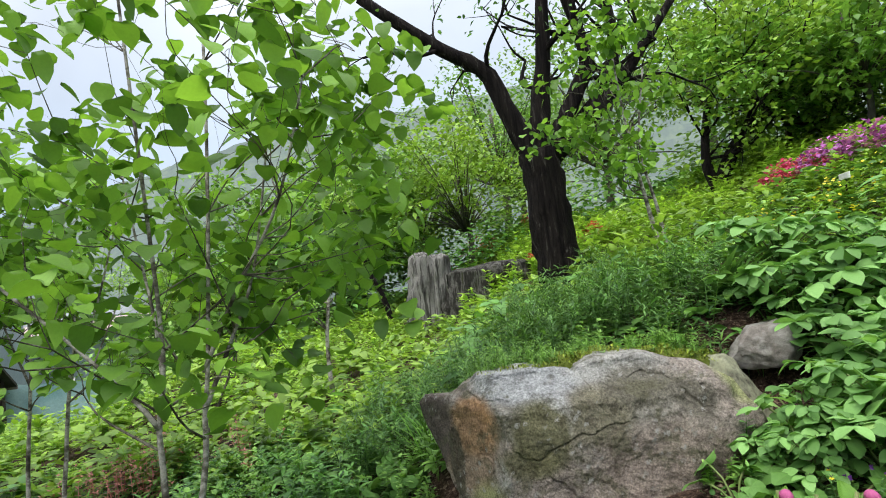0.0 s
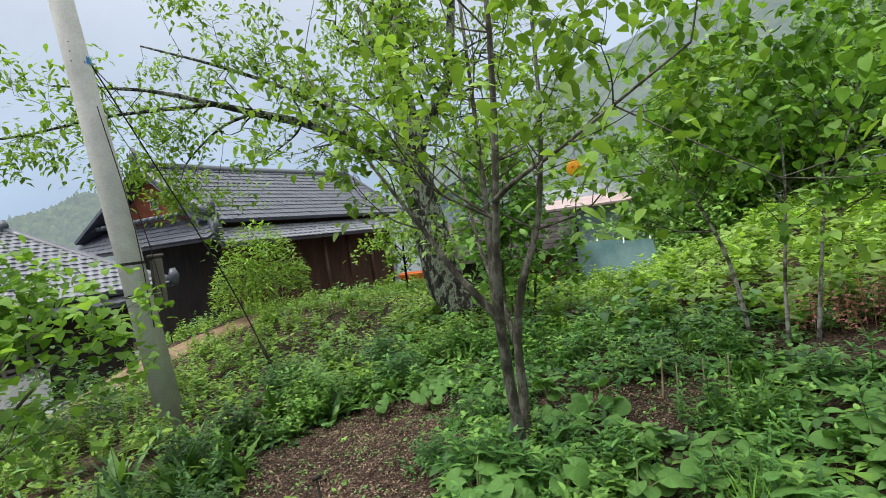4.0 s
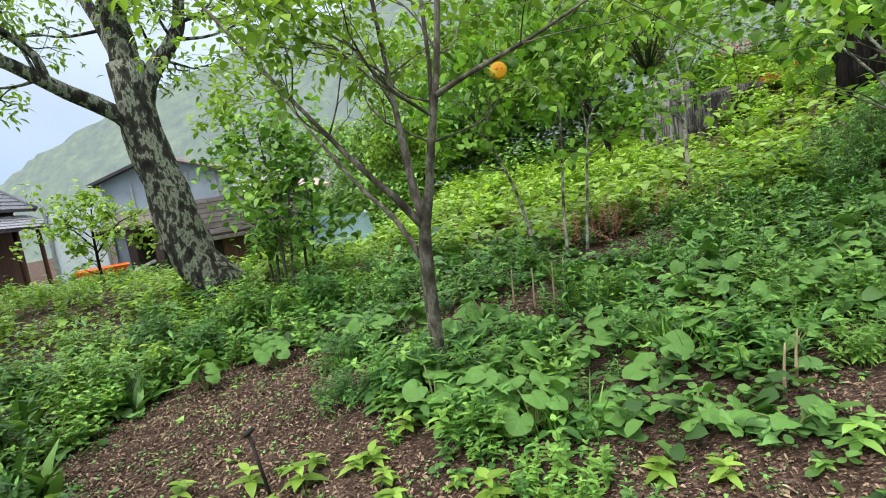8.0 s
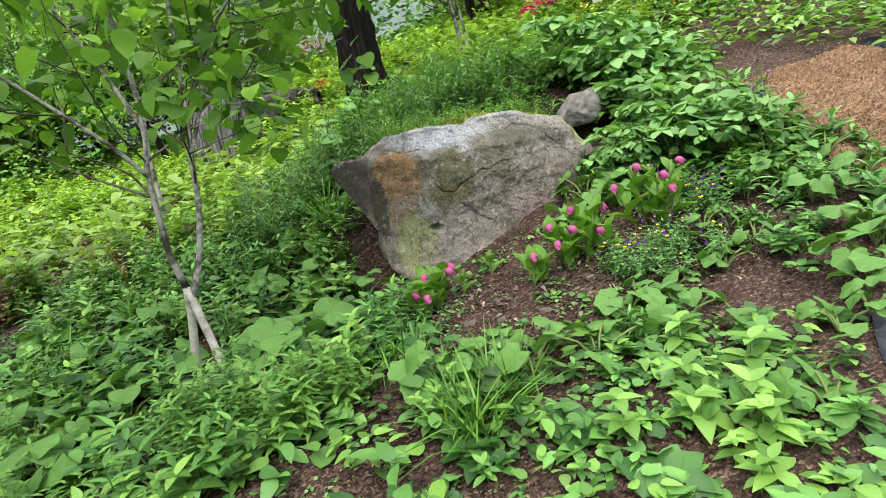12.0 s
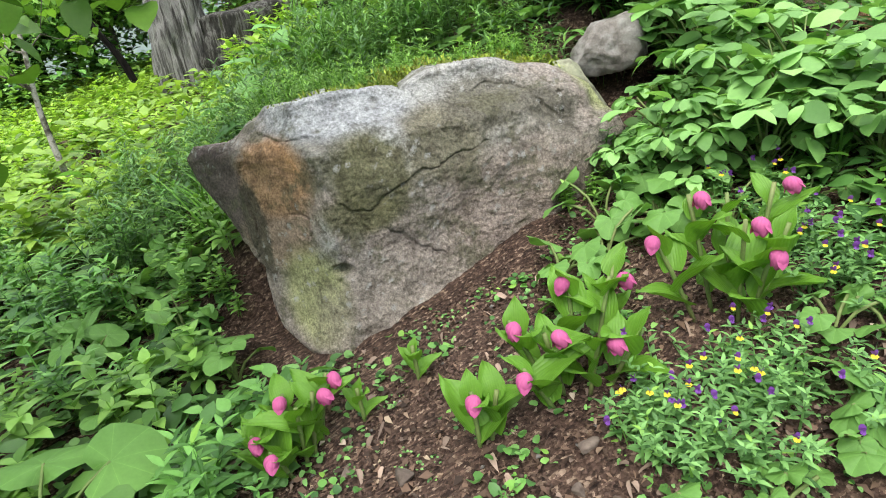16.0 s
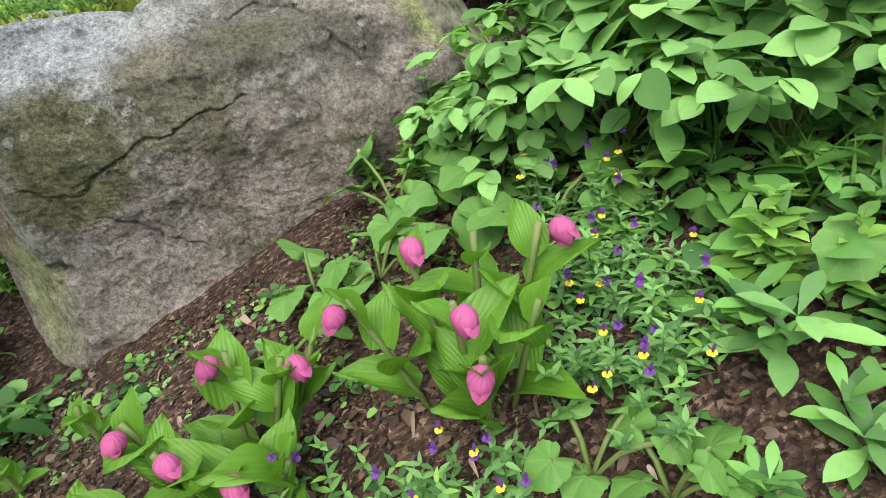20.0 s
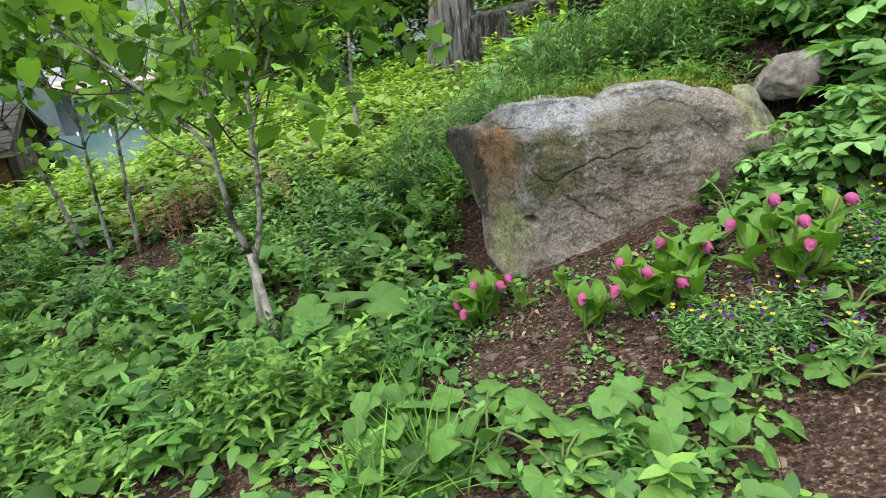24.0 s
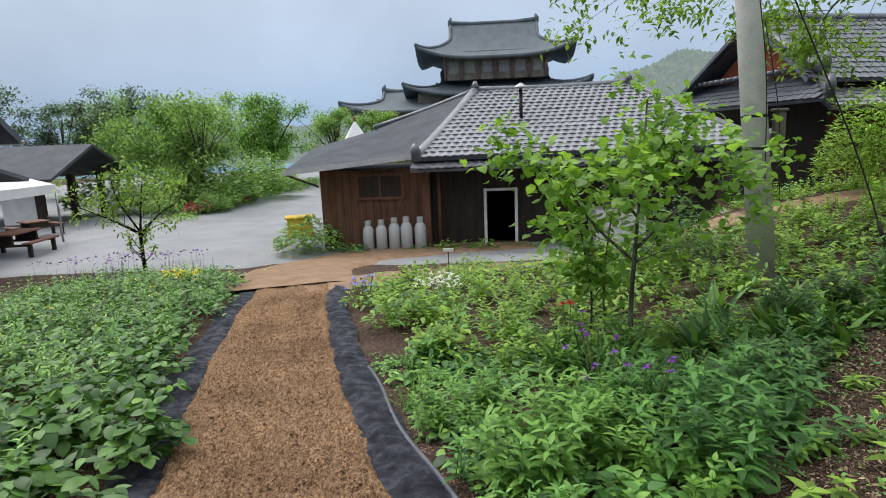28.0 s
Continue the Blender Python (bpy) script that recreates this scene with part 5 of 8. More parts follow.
# seedlings on the bare soil, clods, pebbles and dead leaves
X, Y = np.meshgrid(np.arange(-7, 2.6, 0.16), np.arange(-2.2, 4.5, 0.16))
xy = np.stack([X.ravel(), Y.ravel()], -1) + RNG.uniform(-0.08, 0.08, (X.size, 2))
xy = xy[(inside(xy, ROCKS) > 1.05) & (path_gap(xy[:, 0], xy[:, 1]) > 0.95)]
shady = xy[inside(xy, BARE) >= 1.1]
xy = xy[inside(xy, BARE) < 1.1]
P = on_ground(xy[RNG.random(len(xy)) < np.where(xy[:, 0] > -0.7, 0.13, 0.5)])
stuff("seedlings", [rosette(P, mixed(len(P), 0.4, 1.4), 7, OVATE, 0.045, 0.026, (0.1, 0.9))], LEAF_LIGHT, "small seedlings sprouting from the bare soil", "seedlings")
west_side = xy[(xy[:, 0] < -2.6) & (xy[:, 1] < 1.2)]
P = on_ground(west_side[RNG.random(len(west_side)) < 0.4])
stuff("seedlings", [spires(P, mixed(len(P), 0.5, 1.5), 1, 2, OVATE, 0.085, 0.046, 0.1, 0.3, 5, (-0.3, 0.3))], LEAF_YOUNG, "pale green whorled seedlings on the bare soil", "seedlings")
P = on_ground(xy[RNG.random(len(xy)) < 0.8])
stuff("seedlings", [mound(P, mixed(len(P), 0.4, 1.3), 16, ROUND, 0.02, 0.018, 0.03, 0.1)], LEAF_SOFT, "tiny weeds creeping over the bare soil", "seedlings")
Q = np.stack([RNG.uniform(-0.4, 1.7, 90), RNG.uniform(1.3, 2.5, 90)], -1)
P = on_ground(Q[(path_gap(Q[:, 0], Q[:, 1]) > 0.9) & (inside(Q, ROCKS) > 1.0)])
stuff("seedlings", [rosette(P, mixed(len(P), 0.4, 1.2), 8, ROUND, 0.03, 0.028, (0.2, 1.1), 0.4, 0.01, 0.03)], LEAF, "bright round-leaved weeds creeping between the orchids", "seedlings")
Q = np.concatenate([on_ground(np.repeat(c, k, axis=0) + RNG.uniform(-0.1, 0.1, (len(c) * k, 2)), 0.006) for c, k in ((xy, 85), (shady, 24))])
m = len(Q)
size = 0.5 + RNG.random(m) ** 3 * 1.6
stuff("leaf_litter", [leaves(SIMPLE, Q, pick(m, 0, 6.3), pick(m, -0.3, 0.4), 0.018 * size, 0.009 * size * pick(m, 0.5, 1.4), 0.4, 0.4, pick(m, -0.6, 0.6))], LITTER, "dry leaf litter and wood chips on the soil", "leaf litter")


def pebbles(P, r, mat, name, label):
    n = len(P)
    base = np.array([(1, 0, 0), (-1, 0, 0), (0, 1, 0), (0, -1, 0), (0, 0, 1), (0, 0, -1)], float)
    F = np.array([(0, 2, 4), (2, 1, 4), (1, 3, 4), (3, 0, 4), (2, 0, 5), (1, 2, 5), (3, 1, 5), (0, 3, 5)])
    V = base[None] * (r * pick(n, 0.4, 1.4))[:, None, None] * RNG.uniform(0.5, 1.2, (n, 6, 3)) * np.array([1, 0.8, 0.6])
    a = pick(n, 0, 6.3)
    c, s = np.cos(a)[:, None], np.sin(a)[:, None]
    V = np.stack([V[..., 0] * c - V[..., 1] * s, V[..., 0] * s + V[..., 1] * c, V[..., 2]], -1) + P[:, None]
    T = (np.arange(n)[:, None, None] * 6 + F[None]).reshape(-1, 3)
    tagged(big_mesh(name, V.reshape(-1, 3), T, mat, smooth=False), label, "soil crumbs", kind="stuff")


Q = np.concatenate([on_ground(np.repeat(c, k, axis=0) + RNG.uniform(-0.1, 0.1, (len(c) * k, 2)), 0.002) for c, k in ((xy, 42), (shady, 8))])
pebbles(Q, 0.0085, CLOD, "soil_crumbs", "crumbly brown clods of soil")
Q = on_ground(np.repeat(xy, 1, axis=0) + RNG.uniform(-0.1, 0.1, (len(xy) * 1, 2)), 0.004)
pebbles(Q, 0.009, STONE_GREY, "pebbles", "small grey pebbles on the soil")


mat = np.stack([RNG.uniform(-10, 2.5, 60000), RNG.uniform(-5, 2, 60000)], -1)
mat = mat[path_gap(mat[:, 0], mat[:, 1]) < 0.5]
pebbles(on_ground(mat, 0.05), 0.011, COIR, "coir_tufts", "loose clumps of coir fibre on the path")


dry = np.stack([RNG.uniform(-0.3, 2.4, 520), RNG.uniform(0.9, 2.5, 520)], -1)
dry = dry[(path_gap(dry[:, 0], dry[:, 1]) > 0.9) & (inside(dry, ROCKS[:2]) > 1)]
Q, m = on_ground(dry, 0.012), len(dry)
DRY_LEAF = foliage("pale_dry_leaf", (0.1, 0.066, 0.052), (0.3, 0.215, 0.175), 0.8, 0.1, (0.45, 0.36, 0.3))
stuff("dry_leaves", [leaves(OVATE, Q, pick(m, 0, 6.3), pick(m, -0.25, 0.3), pick(m, 0.012, 0.05), pick(m, 0.006, 0.02), 0.7, 0.6, pick(m, -0.6, 0.6))], DRY_LEAF, "pale curled dry leaves scattered over the soil", "leaf litter")


chip = np.stack([RNG.uniform(-6.6, -2.2, 24000), RNG.uniform(-1.2, 3.0, 24000)], -1)
chip = chip[(inside(chip, BARE) < 1.05) & (path_gap(chip[:, 0], chip[:, 1]) > 0.9)]
Q, m = on_ground(chip, 0.014), len(chip)
CHIP = foliage("dry_chip", (0.13, 0.085, 0.062), (0.32, 0.22, 0.16), 0.85, 0.05, (0.46, 0.36, 0.27))
stuff("dry_leaves", [leaves(OVATE, Q, pick(m, 0, 6.3), pick(m, -0.2, 0.3), pick(m, 0.01, 0.036), pick(m, 0.005, 0.014), 0.5, 0.5, pick(m, -0.6, 0.6))], CHIP, "reddish-brown dry leaves and bark chips on the soil", "leaf litter")


# ---- plants that stand out ----
def plant(name, x, y, foliages, label, category="plant", group="", scale=1.0, rz=0.0):
    """One plant: an empty at its foot, with the meshes (part name, (V, T), material)."""
    root = empty(name, x, y, z_at(x, y) - 0.01, rz, label=label, category=category, group=group)
    for nm, (V, T), mat in foliages:
        tagged(big_mesh(nm, V, T, mat, root), kind="stuff")
    root.scale = (scale,) * 3
    return root


O3 = np.zeros((1, 3))


def heart_leaf_mesh(L, W, lobes=0):
    """A big round heart-shaped leaf with a wavy rim, as a fan of quads about its stalk."""
    n, rings = 44 if lobes else 22, 4
    V, F = [(0, 0, 0)], []
    for k in range(1, rings + 1):
        for j in range(n):
            a = 2 * math.pi * j / n
            r = (0.5 + 0.5 * math.cos(a)) ** 3 * 0.34 + 0.66 - 0.5 * math.exp(-((a - math.pi) / 0.4) ** 2)
            q = k / rings
            r *= 1 + (0.14 * abs(math.cos(a * lobes / 2)) - 0.1 + 0.05 * (j % 2)) * q * q if lobes else 1
            w = 0.035 * q * q * math.sin(a * 5 + L * 40) + 0.2 * q * q * (abs(math.sin(a)) - 0.45) - 0.13 * q * q + 0.03 * math.sin(3 * a + L * 90) * q
            V.append((r * q * math.cos(a) * L * 0.75, r * q * math.sin(a) * W * 0.8, w * L))
    F += [(0, 1 + j, 1 + (j + 1) % n) for j in range(n)]
    for k in range(rings - 1):
        for j in range(n):
            a, b = 1 + k * n + j, 1 + k * n + (j + 1) % n
            F.append((a, a + n, b + n, b))
    me = bpy.data.meshes.new("leaf")
    me.from_pydata(V, [], F)
    me.polygons.foreach_set("use_smooth", [True] * len(F))
    me.materials.append(LEAF_BROAD)
    return me


LEAF_BROAD = foliage("broad_leaf", (0.085, 0.21, 0.045), (0.155, 0.32, 0.07), 0.62, 0.3, vein="fan")
HEARTS = [heart_leaf_mesh(0.17, 0.19), heart_leaf_mesh(0.14, 0.15), heart_leaf_mesh(0.11, 0.12)]
LOBED = [heart_leaf_mesh(0.14, 0.13, 7), heart_leaf_mesh(0.11, 0.11, 7), heart_leaf_mesh(0.09, 0.08, 5)]


def butterbur(x, y, n=6, s=1.0, rise=0.2, kinds=HEARTS, label="low plant with broad round heart-shaped leaves", group="broad-leaved plants in the bed"):
    root = empty("broad_leaved_plant", x, y, z_at(x, y) - 0.01, label=label, category="plant", group=group)
    sticks = []
    for k in range(n):
        a, q = 2.4 * k + RNG.uniform(0, 1), RNG.uniform(0.05, 0.2) * s
        e = np.array([math.cos(a) * q, math.sin(a) * q, RNG.uniform(0.5, 1.1) * rise * s])
        ob = new("leaf", kinds[k % 3])
        ob.parent = root
        ob.matrix_basis = pose(*e, RNG.uniform(-40, 40), RNG.uniform(-10, 45), math.degrees(a) + RNG.uniform(-40, 40)) @ Matrix.Diagonal((s, s, s, 1))
        sticks.append(tube(spline([(0, 0, 0), e * np.array([0.4, 0.4, 0.7]), e], 5), [0.005] * 5, 4, 0, False))
    for m in sticks:
        mesh_ob("stalk", *m, STEM, root)


for x, y, n, s in [(-2.1, 1.75, 6, 1.0), (-1.75, 1.95, 7, 1.1), (-2.5, 1.6, 6, 0.95), (-2.9, 1.4, 6, 1.0), (-3.3, 1.6, 6, 1.1), (-3.0, 1.95, 6, 1.0), (-2.4, 2.2, 6, 1.1), (-1.5, 2.3, 6, 1.1), (-0.75, 2.2, 6, 1.35), (-0.95, 1.95, 5, 1.2),
                   (-3.6, 1.15, 5, 1.0), (-1.35, 1.55, 5, 0.9), (-3.55, 2.1, 6, 1.0), (-2.0, 2.7, 6, 1.1), (-2.7, 2.7, 6, 1.1), (-1.3, 3.0, 6, 1.2), (-0.6, 3.4, 6, 1.1), (-1.9, 3.4, 6, 1.1), (-2.3, 1.3, 5, 0.8), (1.15, 2.2, 4, 0.8), (1.3, 2.05, 4, 0.9), (-4.0, 1.5, 5, 0.9), (-0.9, 4.2, 6, 1.2), (-3.0, 3.2, 6, 1.1)]:
    butterbur(x, y, n + 1, 0.8 * s)
for x, y in [(-5.86, 2.31), (-5.64, 2.77), (-6.06, 2.56), (-5.4, 2.5), (-4.05, 1.3), (-3.75, 1.2), (-3.57, 1.02), (-4.6, 2.45), (-4.3, 2.55), (-3.82, 2.4), (-3.6, 1.45), (-3.9, 2.05), (-0.4, 3.1), (-0.6, 2.75), (-0.35, 3.45), (-0.75, 3.1), (-0.5, 3.8), (-0.25, 2.75)]:
    butterbur(x, y, 8, 0.62 if x > -1 else 0.75, 0.3)
for x, y, n, q in [(0.7, 2.06, 5, 0.6), (0.8, 2.22, 6, 0.75), (0.95, 2.2, 6, 0.8), (1.15, 2.14, 6, 0.85), (1.05, 2.34, 6, 0.9), (1.3, 2.28, 6, 0.9), (1.5, 1.95, 4, 0.6), (-0.1, 1.25, 6, 0.9), (0.1, 1.15, 6, 0.9), (0.5, 1.15, 5, 0.8), (-0.4, 1.4, 6, 1.0), (1.15, 0.85, 6, 0.9), (1.35, 0.95, 6, 1.0), (-2.9, 0.85, 6, 0.8), (-2.6, 0.7, 6, 0.8), (-3.2, 0.95, 6, 0.8), (-2.2, 0.45, 6, 0.8), (-1.5, 0.65, 6, 0.8), (0.75, 0.72, 5, 0.6), (1.05, 0.8, 5, 0.6), (1.2, 1.15, 5, 0.6), (0.5, 1.38, 5, 0.6), (0.25, 1.2, 5, 0.7), (1.0, 1.42, 5, 0.55), (1.7, 1.62, 6, 0.75), (1.95, 1.9, 6, 0.8), (1.55, 1.33, 6, 0.7), (1.78, 1.22, 6, 0.75), (2.0, 1.55, 6, 0.8), (0.9, 0.72, 5, 0.6), (0.35, 0.5, 6, 0.7), (0.15, 0.6, 5, 0.6), (0.38, 1.3, 6, 0.8), (0.64, 1.2, 6, 0.65), (0.95, 1.36, 5, 0.55), (1.12, 1.58, 5, 0.55), (-0.1, 1.45, 6, 0.7), (-0.45, 1.5, 6, 0.8), (0.72, 1.38, 6, 0.5), (0.98, 1.34, 6, 0.5), (1.16, 1.33, 6, 0.6), (1.2, 1.5, 6, 0.55)]:
    butterbur(x, y, n, q, 0.17, LOBED, "low plant with lobed and toothed green leaves", "lobed-leaved plants in the bed")
for k in range(34):
    x, y = RNG.uniform(-3.7, -0.7), RNG.uniform(1.2, 3.4)
    if inside(np.array([(x, y)]), BARE)[0] > 0.95:
        butterbur(x, y, int(RNG.integers(4, 9)), RNG.uniform(0.35, 0.8), 0.26)


def bushy(x, y, s=1.0, mat=None, label="dense bushy perennial with pointed green leaves"):
    stems = [("leafy_stem", spires(O3, s, 1, 7, LANCE, 0.1, 0.036, 0.42, 0.45, 3, (-0.3, 0.4), 0.16), mat or LEAF) for _ in range(26)]
    plant("bushy_perennial", x, y, stems, label, "plant", "bushy perennials")


for x, y, s, m in [(-0.66, 0.5, 0.62, LEAF), (-0.8, 0.62, 0.6, LEAF), (-1.15, 1.85, 0.7, LEAF_LIGHT), (-0.85, 1.65, 0.75, LEAF_LIGHT), (-1.75, 1.55, 0.6, LEAF_LIGHT), (-2.05, 1.9, 0.7, LEAF_LIGHT), (-4.6, -0.35, 1.2, LEAF), (-5.0, 0.0, 1.25, LEAF), (-5.35, -0.5, 1.1, LEAF), (-4.9, -0.75, 1.0, LEAF_LIGHT),
                   (-5.6, 0.25, 1.05, LEAF_DEEP), (-6.7, 1.0, 1.0, LEAF_DEEP), (-6.9, 1.6, 1.1, LEAF_DEEP), (-4.75, 2.2, 0.6, LEAF), (-6.9, 3.4, 1.2, LEAF), (-6.2, 3.8, 1.2, LEAF_LIGHT), (-5.4, 3.9, 1.1, LEAF), (-7.6, 2.6, 1.2, LEAF), (1.75, 1.0, 0.5, LEAF)]:
    bushy(x, y, s, m)
for x, y, s, m in [(-6.71, 2.33, 1.15, LEAF_LIGHT), (-6.45, 2.55, 1.0, LEAF_LIGHT), (-7.0, 2.5, 1.1, LEAF_LIGHT), (-4.66, -1.25, 1.15, LEAF_LIGHT), (-4.95, -1.0, 1.1, LEAF_LIGHT), (-5.1, -0.68, 0.95, LEAF), (-5.6, -1.5, 0.8, LEAF_LIGHT), (-5.3, -1.75, 0.7, LEAF_LIGHT), (-4.62, 1.6, 0.55, LEAF), (-5.52, 0.33, 0.9, LEAF), (-5.75, 0.6, 0.85, LEAF_DEEP), (-6.2, 3.0, 1.0, LEAF), (-7.4, 3.2, 1.15, LEAF_LIGHT), (-1.96, 2.19, 0.60, LEAF_LIGHT), (-2.13, 1.62, 0.50, LEAF_LIGHT), (-2.11, 1.15, 0.50, LEAF_LIGHT), (-0.98, 1.70, 0.55, LEAF_LIGHT), (-3.61, 1.13, 0.45, LEAF_LIGHT), (-2.82, 1.91, 0.45, LEAF_LIGHT), (-1.27, 1.84, 0.50, LEAF_LIGHT), (-3.66, 1.71, 0.50, LEAF_LIGHT)]:
    bushy(x, y, s, m)




def peony(x, y, s=1.0, n=21, mat=None):
    """Stems that carry leaflets in threes."""
    O, A, E, L = [], [], [], []
    st = []
    for k in range(n):
        a, q = RNG.uniform(0, 6.28), RNG.uniform(0.03, 0.28) * s
        tip = np.array([math.cos(a) * q, math.sin(a) * q, RNG.uniform(0.14, 0.36) * s])
        st.append(tube(spline([(0, 0, 0), tip * np.array([0.4, 0.4, 0.6]), tip], 5), [0.004] * 5, 4, 0, False))
        for j in range(3):
            b = a + RNG.uniform(-0.3, 0.3) + (j - 1) * 1.9
            c = tip + np.array([math.cos(b), math.sin(b), 0.1]) * 0.06 * s
            for i in range(3):
                O.append(c)
                A.append(b + (i - 1) * 0.95 + RNG.normal() * 0.25)
                E.append(RNG.normal() * 0.32 + 0.05)
                L.append(RNG.uniform(0.8, 1.2) * (1.15 if i == 1 else 0.9))
    L = np.array(L) * s
    root = plant("leafy_shrub", x, y, [("foliage", leaves(LEAFLET, O, np.array(A), np.array(E), 0.088 * L, 0.06 * L, 0.4, 0.14, RNG.normal(size=len(L)) * 0.35), mat or LEAF_PEONY)], "mounded perennial with fresh green leaflets in threes", "plant", "perennials beside the boulder")
    for m in st:
        mesh_ob("stem", *m, STEM, root)


LEAF_PEONY = foliage("peony_leaf", (0.14, 0.32, 0.08), (0.24, 0.445, 0.135), 0.55, 0.35, (0.26, 0.42, 0.13))
LEAFLET = ((0.05, 0.12), (0.16, 0.3), (0.32, 0.45), (0.5, 0.51), (0.66, 0.48), (0.8, 0.37), (0.91, 0.2))
for x, y, s in [(1.45, 2.45, 0.75), (1.25, 2.5, 0.5), (1.55, 2.15, 0.8), (1.8, 1.95, 0.8), (1.35, 2.3, 0.7), (1.7, 2.2, 1.05), (1.75, 2.6, 0.85), (2.0, 2.4, 1.0), (1.95, 2.85, 1.1), (2.3, 2.85, 1.1), (1.95, 2.05, 0.9), (2.2, 3.2, 1.1), (1.9, 3.2, 1.1), (2.55, 3.2, 1.1), (2.5, 3.6, 1.1), (2.1, 3.6, 1.1)]:
    peony(x, y, s)


def aster(x, y, s=1.0):
    stems = [("leafy_stem", spires(O3, s * RNG.uniform(0.7, 1.1), 1, 3, SPOON, 0.125, 0.043, 0.15, 0.35, 3, (0.1, 0.75), 0.05), LEAF if k % 2 else LEAF_SOFT) for k in range(4)]
    plant("leafy_rosette", x, y, stems, "clump of long spoon-shaped mid-green leaves", "plant", "leafy clumps by the path")


for x, y, s in [(1.45, 1.62, 1.0), (1.62, 1.42, 1.0), (1.6, 1.95, 0.8), (2.0, 1.9, 1.2), (2.15, 1.65, 1.2), (1.95, 1.3, 1.0), (1.65, 1.1, 1.0), (1.4, 0.95, 1.0), (2.3, 1.95, 1.3), (2.45, 2.25, 1.3), (2.6, 2.5, 1.3), (2.75, 2.75, 1.3), (1.75, 0.9, 1.0), (2.15, 2.2, 1.2), (2.35, 2.5, 1.2), (1.45, 1.38, 0.85), (1.38, 1.2, 0.6), (1.1, 1.36, 0.55), (1.28, 1.42, 0.6), (1.75, 1.75, 0.8), (1.9, 1.62, 0.85), (2.05, 1.78, 0.9), (1.8, 1.45, 0.8), (2.1, 1.5, 0.8), (1.62, 1.55, 0.7), (1.7, 1.3, 0.75)]:
    aster(x, y, s)


# dark lobed perennials on the far side of the path
for x, y, k in [(-4.96, -4.1, 1.3), (-5.63, -4.27, 1.3), (-5.3, -3.75, 1.2), (-4.5, -4.4, 1.3), (-6.2, -4.2, 1.2), (-4.3, -3.7, 1.1), (-5.0, -3.5, 1.1), (-6.8, -4.5, 1.2)]:
    peony(x, y, 0.85 * k, 20, LEAF_DEEP)


def grass_clump(x, y, s=1.0, n=70, mat=None, L=0.42, W=0.012, label="clump of arching green grass blades", name="grass_clump"):
    plant(name, x, y, [("foliage", rosette(O3, s, n, BLADE, L, W, (0.7, 1.5), 0.45, 0, 0.05), mat or GRASS)], label, "plant", "grassy clumps")


for x, y, s in [(-0.42, 1.12, 0.8), (-0.25, 1.2, 0.7), (-3.0, 2.55, 0.8), (-3.2, 2.6, 0.7), (-0.15, 3.6, 1.0), (0.6, 3.9, 1.0), (-6.6, 0.9, 1.0)]:
    grass_clump(x, y, s)
for x, y, s in [(-7.0, 1.25, 1.0), (-7.3, 0.7, 1.1), (-6.6, 0.3, 1.0), (-7.1, 2.1, 1.1), (-6.4, 2.2, 0.8), (-5.9, -0.3, 0.8), (1.7, 3.5, 1.0), (-6.65, 1.01, 1.1), (-6.3, 0.86, 1.0), (-5.66, 0.28, 0.9), (-5.8, -0.05, 0.9), (-6.25, 1.15, 1.0), (-6.9, 0.95, 1.0), (-6.1, 0.45, 0.9)]:
    grass_clump(x, y, s, 22, LEAF_DEEP, 0.4, 0.07, "clump of broad arching dark green leaves", "broad_leaf_clump")


def pleated_leaf(L, W, rise, seed):
    """A broad clasping leaf with lengthwise pleats."""
    n, m = 9, 9
    V, F = [], []
    r = random.Random(seed)
    bend = r.uniform(0.35, 0.7)
    for i in range(n):
        u = i / (n - 1)
        h = W * 0.5 * (math.sin(math.pi * (0.12 + 0.88 * u) ** 0.8) ** 0.85 if u < 1 else 0.0)
        for j in range(m):
            v = -1 + 2 * j / (m - 1)
            cup = 0.45 * (1 - u) + 0.12
            x = L * (u * math.cos(rise) + 0.0) + L * bend * u * u * 0.35
            z = L * u * math.sin(rise) - L * bend * u * u * 0.45
            pl = 0.0016 * (1 if j % 2 else -1) * math.sin(math.pi * u)
            V.append((x - cup * h * v * v * 0.8, v * h, z + cup * h * v * v * 0.9 + pl + 0.006 * math.sin(7 * u + seed + 3 * v)))
    for i in range(n - 1):
        for j in range(m - 1):
            F.append((i * m + j, (i + 1) * m + j, (i + 1) * m + j + 1, i * m + j + 1))
    me = bpy.data.meshes.new("leaf")
    me.from_pydata(V, [], F)
    me.polygons.foreach_set("use_smooth", [True] * len(F))
    me.materials.append(LEAF_SLIPPER)
    return me


SLIP = [pleated_leaf(0.15, 0.086, r, k) for k, r in enumerate((0.85, 1.05, 1.2, 1.35, 0.95, 1.15))]


